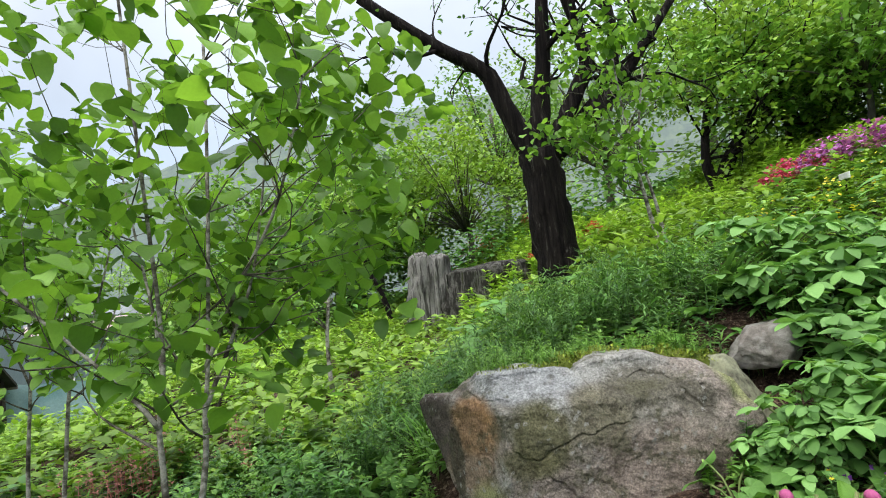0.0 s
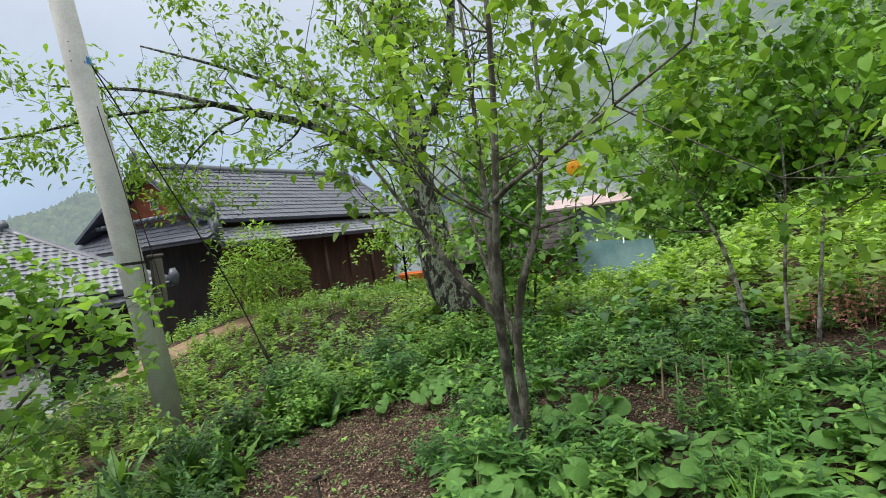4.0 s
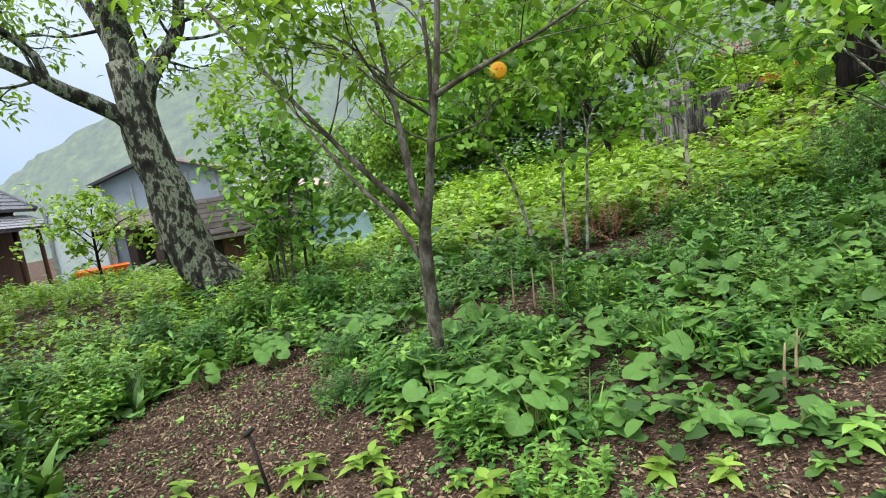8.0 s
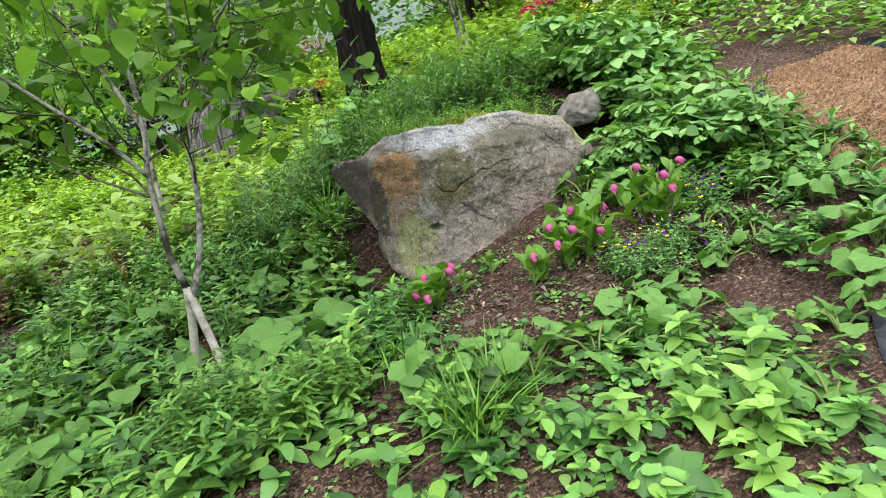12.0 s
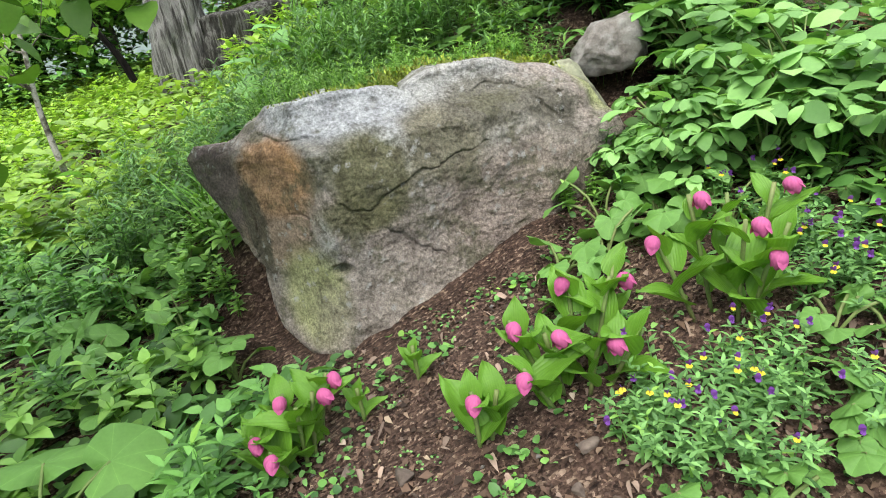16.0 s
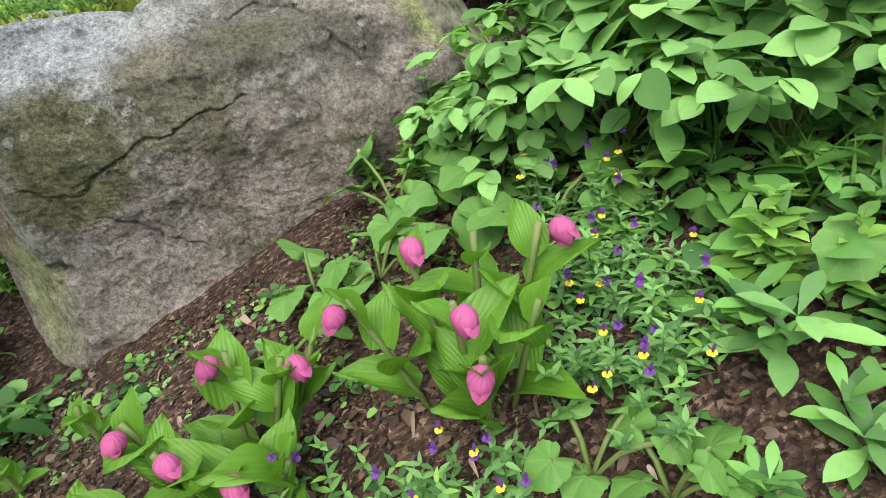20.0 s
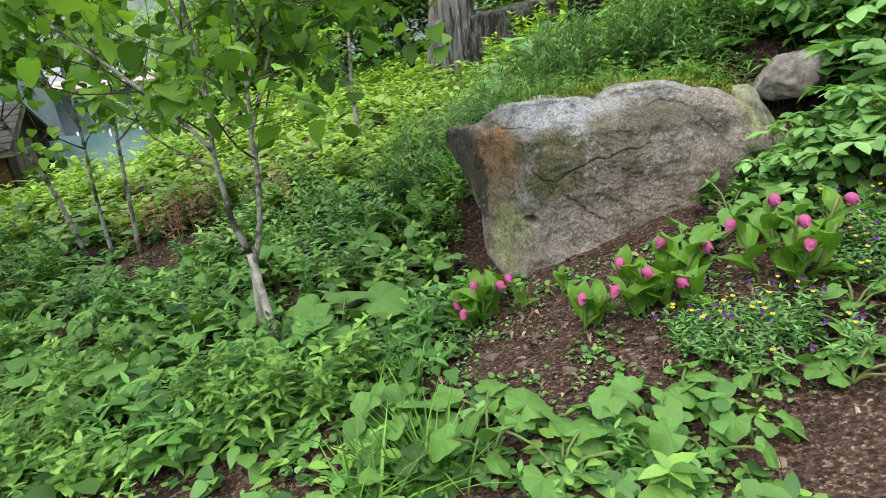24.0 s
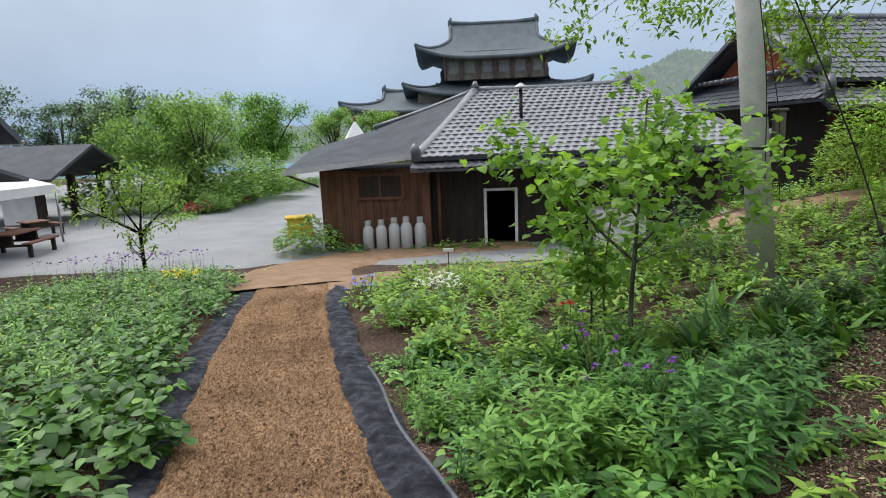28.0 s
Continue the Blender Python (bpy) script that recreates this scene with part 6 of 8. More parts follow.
def pouch_mesh():
    """An inflated ribbed pouch, broad at its shoulders and drawn to a soft tip that points forward."""
    n, m = 20, 12
    V, F = [], []
    for i in range(m + 1):
        u = i / m
        r = 0.03 * (math.sin(math.pi * min(0.04 + u * 0.95, 1.0)) ** 0.6) * (1.12 - 0.5 * u ** 2)
        for j in range(n):
            a = 2 * math.pi * j / n
            rr = r * (1 + 0.05 * math.cos(a * 9) + 0.04 * math.sin(3 * a + 4 * u))
            V.append((rr * math.cos(a) + 0.016 * u * u, rr * 0.92 * math.sin(a), 0.02 - 0.068 * u))
    for i in range(m):
        for j in range(n):
            F.append((i * n + j, (i + 1) * n + j, (i + 1) * n + (j + 1) % n, i * n + (j + 1) % n))
    F += [tuple(range(n)), tuple(range(m * n, m * n + n))[::-1]]
    me = bpy.data.meshes.new("pouch")
    me.from_pydata(V, [], F)
    me.polygons.foreach_set("use_smooth", [True] * len(F))
    me.materials.append(PETAL)
    return me


def sepal_mesh():
    V, T = leaves(BROADLEAF, [(0, 0, 0.022)] * 4, np.array([0, 1.57, 3.14, 4.71]), np.array([-0.25, -0.75, -0.5, -0.75]), 0.056, 0.042, 0.75, -0.45)
    me = bpy.data.meshes.new("sepals")
    me.from_pydata([tuple(v) for v in V], [], [tuple(int(q) for q in t) for t in T])
    me.polygons.foreach_set("use_smooth", [True] * len(T))
    me.materials.append(PETAL)
    return me


POUCH, SEPALS = pouch_mesh(), sepal_mesh()


for x, y, s in [(-6.34, -0.83, 1.0), (-6.2, -0.6, 1.0), (-6.55, 0.55, 1.0), (-6.45, -0.3, 0.9)]:
    grass_clump(x, y, s, 26, LEAF_BLUE, 0.48, 0.032, "clump of upright blue-green iris blades", "iris_clump")


def slipper(x, y, stems, label, s=1.0):
    """Lady's slipper clump: (dx, dy, height, flower) for each stem."""
    root = empty("lady_slipper", x, y, z_at(x, y) - 0.01, label=label, category="orchid", group="pink lady's slipper orchids")
    for k, (dx, dy, h, fl) in enumerate(stems):
        dz = z_at(x + dx, y + dy) - z_at(x, y)
        top = np.array([dx * 1.25, dy * 1.25, dz + h])
        c = spline([(dx * 0.6, dy * 0.6, dz * 0.6), (dx * 0.9, dy * 0.9, dz + h * 0.5), top], 6)
        mesh_ob("stem", *tube(c, [0.006] * 6, 6), STEM, root)
        for j in range(4):
            ob = new("leaf", SLIP[(k * 2 + j) % 6])
            ob.parent = root
            q = c[1 + j] if j < 4 else c[4]
            sc = s * (1.0 if j < 3 else 0.7) * RNG.uniform(0.85, 1.12)
            ob.matrix_basis = pose(*q, 0, 0, k * 50 + j * 137 + RNG.uniform(-25, 25)) @ Matrix.Diagonal((sc, sc, sc, 1))
        if fl:
            az = RNG.uniform(-2.6, -0.5)
            tip = top + np.array([math.cos(az) * 0.035, math.sin(az) * 0.035, 0.0])
            for nm, me in (("pouch", POUCH), ("petals", SEPALS)):
                ob = new(nm, me)
                ob.parent = root
                ob.matrix_basis = pose(*tip, math.degrees(0.35 * math.sin(az)), -math.degrees(0.35 * math.cos(az)), math.degrees(az)) @ Matrix.Diagonal((s * 0.68, s * 0.68, s * 0.68, 1))


slipper(1.02, 1.77, [(-0.04, 0.08, 0.32, 1), (0.12, 0.02, 0.29, 1), (-0.02, -0.04, 0.3, 1), (-0.13, 0.08, 0.26, 1), (-0.01, -0.09, 0.25, 1), (0.05, 0.07, 0.28, 0), (0.08, -0.05, 0.24, 0)], "clump of pink lady's slipper orchids with broad pleated leaves")
slipper(0.58, 1.83, [(-0.1, 0.06, 0.22, 1), (-0.06, 0.0, 0.2, 1), (-0.13, -0.04, 0.18, 1), (0.05, 0.08, 0.24, 1), (0.02, -0.06, 0.18, 1), (0.12, 0.04, 0.22, 1), (0.1, -0.08, 0.17, 0), (0.18, 0.1, 0.2, 0)], "low clump of pink lady's slipper orchids with broad pleated leaves")
slipper(0.3, 1.82, [(0.0, 0.0, 0.17, 1), (0.05, 0.0, 0.14, 0)], "small pink lady's slipper orchid")
slipper(-0.1, 2.13, [(-0.08, 0.0, 0.16, 1), (0.0, 0.05, 0.2, 1), (0.06, 0.0, 0.2, 1), (-0.05, -0.06, 0.14, 1), (0.1, 0.05, 0.2, 1), (0.02, -0.03, 0.2, 0)], "spreading clump of pink lady's slipper orchids by the boulder")
slipper(0.09, 2.15, [(0.0, 0.0, 0.12, 0)], "young lady's slipper shoot without a flower", 0.6)
slipper(0.27, 2.17, [(0.0, 0.0, 0.13, 0)], "young lady's slipper shoot without a flower", 0.6)


def viola(x, y, n=4, s=1.0):
    root = plant("viola", x, y, [("foliage", spires(O3, s, 12, 5, LANCE, 0.035, 0.014, 0.15, 0.5, 3, (-0.1, 0.6), 0.07), LEAF_SOFT)], "bushy viola with small purple and yellow flowers", "flower", "violas")
    for k in range(n):
        a, q = RNG.uniform(0, 6.28), RNG.uniform(0.02, 0.12)
        c = (math.cos(a) * q, math.sin(a) * q, RNG.uniform(0.12, 0.18) * s)
        az = RNG.uniform(-2.4, -0.7)
        back = leaves(ROUND, [c] * 2, np.array([az + 1.2, az - 1.2]), np.array([1.1, 1.1]), 0.012, 0.013, 0.0, 0.0)
        face = leaves(ROUND, [c] * 3, np.array([az + 0.9, az, az - 0.9]), np.array([-0.5, -0.7, -0.5]), 0.01, 0.01, 0.0, 0.0)
        big_mesh("upper_petals", *back, FLOWER_PURPLE, root)
        big_mesh("lower_petals", *face, FLOWER_YELLOW if k % 3 == 0 else FLOWER_PURPLE, root)


for x, y in [(1.32, 2.1), (1.45, 1.98), (1.33, 1.88), (1.22, 1.72), (1.36, 1.76), (0.6, 1.62), (0.68, 1.54), (0.8, 1.56), (0.72, 1.66), (0.86, 1.62), (0.9, 1.5), (0.78, 1.42), (0.64, 1.58), (1.02, 1.44), (0.95, 1.6), (1.24, 1.62), (1.3, 1.66), (1.26, 1.82), (1.4, 1.9)]:
    viola(x, y)


def azalea(x, y, s, mat, label):
    z = z_at(x, y)
    P = on_ground([(x, y)])
    root = empty("azalea", x, y, z, label=label, category="shrub", group="flowering azaleas")
    big_mesh("foliage", *mound(O3 + np.array([0, 0, 0.0]), s, 160, OVATE, 0.05, 0.03, 0.6, 0.5), LEAF, root)
    n = 420
    a, q, u = pick(n, 0, 6.28), np.sqrt(pick(n, 0, 1)), pick(n, 0.55, 1.05)
    O = np.stack([np.cos(a) * q * 0.52 * s, np.sin(a) * q * 0.52 * s, (1 - 0.6 * q ** 2) * u * 0.62 * s], -1)
    big_mesh("blossom", *leaves(SIMPLE, O, pick(n, 0, 6.28), pick(n, -0.5, 1.2), 0.06, 0.06, 0.2, 0.3), mat, root)


for x, y, s, m, l in [(4.9, 7.9, 0.7, AZALEA_PINK, "pink"), (5.0, 7.5, 0.65, AZALEA_PINK, "pink"), (5.05, 7.1, 0.9, AZALEA_PURPLE, "purple"), (5.25, 6.7, 0.9, AZALEA_PURPLE, "purple"), (5.5, 6.4, 0.8, AZALEA_PURPLE, "purple"), (6.4, 6.2, 0.6, AZALEA_RED, "red"), (6.8, 5.8, 0.6, AZALEA_RED, "red"),
                      (7.0, 5.2, 1.0, AZALEA_PURPLE, "purple"), (7.3, 4.8, 1.1, AZALEA_PURPLE, "purple"), (7.6, 4.3, 1.1, AZALEA_PURPLE, "purple"), (8.0, 3.9, 1.1, AZALEA_PINK, "pink"), (0.2, 16.5, 1.3, AZALEA_RED, "red"), (1.2, 16, 1.3, AZALEA_RED, "red"), (2.9, 15, 1.3, AZALEA_RED, "red")]:
    azalea(x, y, s, m, l + " flowering azalea bush on the slope")
P = on_ground(field(3.3, 5.2, 4.6, 5.9, 0.3))
n = len(P)
stuff("yellow_flowers", [leaves(SIMPLE, np.repeat(P, 6, axis=0) + RNG.uniform(-0.12, 0.12, (n * 6, 3)) * np.array([1, 1, 0.3]) + np.array([0, 0, 0.26]), pick(n * 6, 0, 6.28), pick(n * 6, 0, 1), 0.04, 0.04, 0.1, 0.2)], FLOWER_YELLOW, "drift of small yellow flowers on the slope", "flowers")
P = on_ground(np.stack([RNG.normal(-2.55, 0.35, 26), RNG.normal(4.6, 0.25, 26)], -1))
stuff("rosy_foliage", [spires(P, 1.0, 3, 6, LANCE, 0.05, 0.02, 0.4, 0.5)], FLOWER_ROSE, "low shrub with rosy pink young shoots", "shrub")



for x, y, k in [(1.75, 10.4, 0.4), (2.8, 10.2, 0.5), (2.45, 10.5, 0.35)]:
    azalea(x, y, k, AZALEA_RED, "red flowering azalea behind the old tree")


# ---- buildings ----
def quad(pts, thick, mat, parent, name, label="", smooth=False):
    """A slab from four corners, given round, with thickness below."""
    p = [Vector(q) for q in pts]
    nrm = (p[1] - p[0]).cross(p[2] - p[0]).normalized() * thick
    if nrm.z < 0:
        nrm = -nrm
    V = [tuple(q) for q in p] + [tuple(q - nrm) for q in p]
    n = len(p)
    F = [tuple(range(n)), tuple(range(2 * n - 1, n - 1, -1))] + [(i, i + n, (i + 1) % n + n, (i + 1) % n) for i in range(n)]
    return mesh_ob(name, V, F, mat, parent, label, smooth)


def bar(a, b, r, mat, parent, name, sides=8, label=""):
    return mesh_ob(name, *tube([a, b], [r, r], sides), mat, parent, label, smooth=sides > 5)


def tile_shape(w, l):
    """A pantile: a wave across, a rolled lip at its lower end."""
    n = 7
    V, F = [], []
    for k, (u, h) in enumerate(((0.0, 0.0), (1.0, 0.028), (1.0, -0.004))):
        for j in range(n):
            v = j / (n - 1)
            V.append((w * (v - 0.5), l * u, h + 0.011 * math.sin(2 * math.pi * v + 0.6)))
    for k in range(2):
        for j in range(n - 1):
            F.append((k * n + j, k * n + j + 1, (k + 1) * n + j + 1, (k + 1) * n + j))
    return np.array(V), F


def tiled_slope(parent, a, b, c, d, mat, w=0.27, l=0.3, singles=0):
    """Tiles on the slope a-b (ridge) to d-c (eave); the lowest ones are pieces of their own."""
    a, b, c, d = (np.array(q, float) for q in (a, b, c, d))
    rows = max(2, int(np.linalg.norm((a + b - c - d) / 2) / l))
    V0, F0 = tile_shape(w * 1.04, l * 1.12)
    me = bpy.data.meshes.new("roof_tile")
    me.from_pydata([tuple(v) for v in V0], [], F0)
    me.materials.append(mat)
    chunks, made = [], 0
    for k in range(rows - 1, -1, -1):
        u0 = k / rows
        L, R = a + (d - a) * u0, b + (c - b) * u0
        L1, R1 = a + (d - a) * (u0 + 1 / rows), b + (c - b) * (u0 + 1 / rows)
        n = max(1, int(np.linalg.norm(R - L) / w))
        for j in range(n):
            p = L + (R - L) * ((j + 0.5) / n)
            q = L1 + (R1 - L1) * ((j + 0.5) / n)
            ey = (q - p) / np.linalg.norm(q - p)
            ex = (R - L) / np.linalg.norm(R - L)
            ez = np.cross(ex, ey)
            if ez[2] < 0:
                ez = -ez
            ey = ey - ex * (ey @ ex)
            ey /= np.linalg.norm(ey)
            p = p + ez * (0.02 + RNG.normal() * 0.003)
            if made < singles:
                ob = new("roof_tile", me)
                ob.parent = parent
                ob.matrix_basis = Matrix(((ex[0], ey[0], ez[0], p[0]), (ex[1], ey[1], ez[1], p[1]), (ex[2], ey[2], ez[2], p[2]), (0, 0, 0, 1)))
                made += 1
            else:
                chunks.append((p + V0[:, :1] * ex + V0[:, 1:2] * ey + V0[:, 2:] * ez, F0))
    if chunks:
        tagged(mesh_ob("tiled_rest", *joined(chunks), mat, parent, smooth=False), kind="stuff")


def ridge_roll(parent, a, b, r, mat, name="ridge"):
    return mesh_ob(name, *tube(spline([a, [(x + y) / 2 - (0.0 if i < 2 else 0.05) for i, (x, y) in enumerate(zip(a, b))], b], 10), [r] * 10, 8), mat, parent)


def boards(parent, x, y0, y1, z0, z1, step, mat, out=1.0, name="board"):
    n = max(1, int((y1 - y0) / step))
    for k in range(n):
        u = y0 + (y1 - y0) * k / n
        part(name, box(x, u + 0.004, z0, x + 0.03 * out, u + (y1 - y0) / n - 0.004, z1 - RNG.uniform(0, 0.01), 0.003), mat, parent)


GLASS = bpy.data.materials.new("window_glass")
GLASS.use_nodes = True
gp = GLASS.node_tree.nodes["Principled BSDF"]
gp.inputs["Base Color"].default_value, gp.inputs["Roughness"].default_value, gp.inputs["Metallic"].default_value = (0.05, 0.06, 0.06, 1), 0.08, 0.0


def kitchen_house():
    z0 = -1.66
    r = new("kitchen_house")
    tagged(r, "low brown timber house with silvery tiled hipped roof", "house")
    part("wall", box(-24.5, -2.8, z0, -18.3, 5.2, 1.25), WOOD_DARK, r, "dark timber wall under the tiled roof")
    part("annex_wall", box(-23.0, -5.8, z0, -18.14, -2.8, 0.62), WOOD_DARK, r, "annex wall of brown boards")
    boards(r, -18.14, -5.8, -2.85, z0, 0.62, 0.21, WOOD_BROWN)
    part("corner_post", box(-18.2, -2.92, z0, -17.98, -2.7, 0.75, 0.01), WOOD_BROWN, r)
    bar((-17.9, -2.45, z0), (-17.9, -2.45, 0.7), 0.045, WOOD_BROWN, r, "downpipe")
    # annex window
    w = part("window", box(-18.12, -4.76, -0.2, -18.05, -3.45, 0.5), WOOD_DARK, r)
    part("frame", box(-18.08, -4.78, -0.22, -18.04, -4.7, 0.52), WOOD_BROWN, w)
    part("frame", box(-18.08, -3.51, -0.22, -18.04, -3.43, 0.52), WOOD_BROWN, w)
    part("frame", box(-18.08, -4.70, 0.44, -18.04, -3.51, 0.52), WOOD_BROWN, w)
    part("frame", box(-18.08, -4.70, -0.22, -18.04, -3.51, -0.14), WOOD_BROWN, w)
    part("mullion", box(-18.075, -4.14, -0.14, -18.04, -4.08, 0.44), WOOD_BROWN, w)
    for y in (-4.69, -4.07):
        part("pane", box(-18.066, y, -0.13, -18.058, y + 0.54, 0.43), GLASS, w)
    # sliding door with white frame
    d = part("door", box(-18.29, -1.2, -1.6, -18.2, -0.3, -0.05), WOOD_DARK, r)
    for y in (-1.22, -0.36):
        part("door_frame", box(-18.24, y, -1.62, -18.16, y + 0.08, -0.02), WHITE, d, "white aluminium frame")
    part("door_frame", box(-18.24, -1.14, -0.09, -18.16, -0.36, -0.02), WHITE, d, "white aluminium frame")
    part("pane", box(-18.215, -1.14, -1.5, -18.2, -0.36, -0.09), GLASS, d)
    for y in (1.95, 2.2, 2.45, 2.7):
        part("rail_post", box(-17.4, y - 0.035, -0.62, -17.33, y + 0.035, 0.35), WOOD_GREY, r)
    for z in (-0.45, 0.2):
        part("rail", box(-17.38, 1.8, z, -17.345, 2.9, z + 0.07), WOOD_GREY, r)
    part("rail_base", box(-18.3, 1.7, z0, -17.3, 3.0, -0.62), CONCRETE, r)
    # roof: tiled front, sheet-covered hip and annex
    A, B, C, D = (-21.6, -1.35, 2.92), (-21.6, 3.6, 2.95), (-17.45, 6.1, 0.95), (-17.45, -3.0, 0.92)
    roof = quad((A, B, C, D), 0.12, TILE, r, "roof_front")
    tiled_slope(roof, A, B, C, D, TILE_PALE, 0.22, 0.25, 260)
    eave = quad(((-18.0, -3.1, 0.86), (-18.0, 5.4, 0.88), (-17.2, 5.6, 0.62), (-17.2, -3.15, 0.6)), 0.07, TILE, r, "lower_eave")
    tiled_slope(eave, (-18.0, -3.1, 0.87), (-18.0, 5.4, 0.89), (-17.2, 5.6, 0.63), (-17.2, -3.15, 0.61), TILE_PALE, 0.22, 0.25, 80)
    quad((A, D, (-22.7, -4.9, 1.85)), 0.08, SHEET, r, "roof_hip")
    quad((B, (-25.5, 5.3, 1.0), C), 0.08, TILE, r, "roof_hip")
    quad((B, A, (-25.5, -3.2, 1.0), (-25.5, 5.3, 1.0)), 0.08, TILE, r, "roof_back")
    quad(((-22.7, -4.85, 1.83), (-22.3, -7.0, 1.28), (-17.15, -6.5, 0.7), (-17.6, -3.05, 1.0)), 0.09, SHEET, r, "annex_roof")
    quad(((-17.14, -6.5, 0.72), (-17.59, -3.05, 1.02), (-17.58, -3.05, 0.88), (-17.13, -6.5, 0.58)), 0.02, TANK, r, "fascia")
    bar((-17.15, -6.45, 0.6), (-18.1, -5.85, 0.2), 0.03, WOOD_GREY, r, "gutter_pipe")
    ridge_roll(r, A, (A[0], B[1], B[2]), 0.13, TILE)
    ridge_roll(r, A, D, 0.14, TILE_PALE, "hip_ridge")
    ridge_roll(r, B, C, 0.13, TILE, "hip_ridge")
    ridge_roll(r, A, (-22.7, -4.9, 1.9), 0.1, TILE, "hip_ridge")
    for p, s in ((D, 1.0), (A, 0.8), (C, 1.0), (B, 0.8)):
        V, F = tube([(p[0], p[1], p[2] - 0.05), (p[0] + 0.05, p[1], p[2] + 0.18 * s), (p[0] + 0.02, p[1], p[2] + 0.36 * s)], [0.12 * s, 0.14 * s, 0.07 * s], 10)
        mesh_ob("end_tile", V, F, TILE, r)
    bar((-19.4, -0.05, 1.6), (-19.4, -0.05, 2.75), 0.05, IRON, r, "flue")
    mesh_ob("flue_cap", *tube([(-19.4, -0.05, 2.74), (-19.4, -0.05, 2.8), (-19.4, -0.05, 2.9)], [0.2, 0.18, 0.02], 10), STEEL, r)


kitchen_house()


def gas_tank(x, y, z, s):
    r = empty("gas_cylinder", x, y, z, label="grey steel gas cylinder standing against the wall", category="gas cylinder", group="gas cylinders")
    mesh_ob("body", *tube([(0, 0, 0.0), (0, 0, 0.02), (0, 0, 0.62), (0, 0, 0.72), (0, 0, 0.78)], [0.13, 0.155, 0.155, 0.11, 0.05], 16), TANK, r)
    mesh_ob("collar", *tube([(0, 0, 0.77), (0, 0, 0.9)], [0.085, 0.085], 12, 0, False), TANK, r)
    mesh_ob("valve", *tube([(0, 0, 0.77), (0, 0, 0.86)], [0.02, 0.03], 8), STEEL, r)
    r.scale = (s, s, s)


for k, (y, s) in enumerate(((-4.45, 0.98), (-4.08, 1.0), (-3.72, 1.05), (-3.38, 1.08), (-3.0, 1.05))):
    gas_tank(-17.75 + 0.03 * (k % 2), y, -1.64, s)


def main_house():
    z0 = -1.6
    r = new("main_house")
    tagged(r, "long dark-tiled timber house with red clay gable", "house")
    r.matrix_basis = pose(-23.9, 8.3, 0, 0, 0, 15) @ pose(23.6, -8.4, 0)
    A, B = (-23.6, 8.4, 5.15), (-23.6, 22.0, 5.3)
    C, D = (-20.3, 22.3, 2.7), (-20.3, 7.9, 2.75)
    part("wall", box(-26.7, 9.3, z0, -20.9, 21.6, 2.72), WOOD_DARK, r)
    boards(r, -20.9, 9.3, 21.6, z0, 2.0, 0.36, WOOD_BROWN, 1.0, "wall_board")
    for y in (10.4, 12.2, 14.0, 15.8, 17.6, 19.4, 21.2):
        bar((-19.9, y, z0), (-19.9, y, 2.0), 0.09, WOOD_BROWN, r, "post")
    f = quad((A, B, C, D), 0.12, TILE, r, "roof_front")
    tiled_slope(f, A, B, C, D, TILE, 0.3, 0.3, 0)
    quad((B, A, (-26.9, 7.9, 2.75), (-26.9, 22.3, 2.7)), 0.12, TILE, r, "roof_back")
    quad((B, (-26.9, 22.3, 2.7), (-23.6, 22.35, 2.7), C), 0.1, TILE, r, "roof_end")
    e = quad(((-20.6, 8.3, 2.45), (-20.6, 21.8, 2.45), (-19.1, 21.9, 1.8), (-19.1, 7.6, 1.85)), 0.1, TILE, r, "lower_eave")
    tiled_slope(e, (-20.6, 8.3, 2.47), (-20.6, 21.8, 2.47), (-19.1, 21.9, 1.82), (-19.1, 7.6, 1.87), TILE_PALE, 0.3, 0.3, 0)
    # red gable and the small roof below it
    V = [(-26.0, 9.0, 3.1), (-21.2, 9.0, 3.1), (-23.6, 9.0, 4.85), (-26.0, 9.25, 3.1), (-21.2, 9.25, 3.1), (-23.6, 9.25, 4.85)]
    mesh_ob("gable_wall", V, [(0, 1, 2), (5, 4, 3), (0, 3, 4, 1), (1, 4, 5, 2), (2, 5, 3, 0)], RED_WALL, r, "red clay gable wall", smooth=False)
    w = part("gable_window", box(-23.8, 8.96, 3.55, -23.4, 9.01, 3.95), WHITE, r)
    part("pane", box(-23.76, 8.945, 3.6, -23.62, 8.955, 3.9), GLASS, w)
    part("pane", box(-23.58, 8.945, 3.6, -23.44, 8.955, 3.9), GLASS, w)
    for a, b in (((-27.0, 8.35, 3.0), (-23.6, 8.35, 5.1)), ((-20.2, 8.35, 3.0), (-23.6, 8.35, 5.1))):
        quad((a, b, (b[0], b[1], b[2] - 0.28), (a[0], a[1], a[2] - 0.28)), 0.06, WOOD_DARK, r, "bargeboard")
    g = quad(((-26.4, 9.0, 3.05), (-20.8, 9.0, 3.05), (-19.0, 7.3, 2.1), (-28.0, 7.3, 2.1)), 0.1, TILE, r, "gable_eave")
    tiled_slope(g, (-26.4, 9.0, 3.07), (-20.8, 9.0, 3.07), (-19.0, 7.3, 2.12), (-28.0, 7.3, 2.12), TILE, 0.3, 0.3, 0)
    for k in range(18):
        x = -26.6 + 0.33 * k
        mesh_ob("eave_tile", *tube([(x, 8.2, 3.12), (x, 8.9, 3.2)], [0.09, 0.09], 8), TILE, r)
    ridge_roll(r, A, B, 0.2, TILE)
    ridge_roll(r, A, (-20.2, 8.3, 3.0), 0.15, TILE, "hip_ridge")
    ridge_roll(r, (-20.9, 8.9, 3.1), (-18.9, 7.3, 2.2), 0.15, TILE, "hip_ridge")
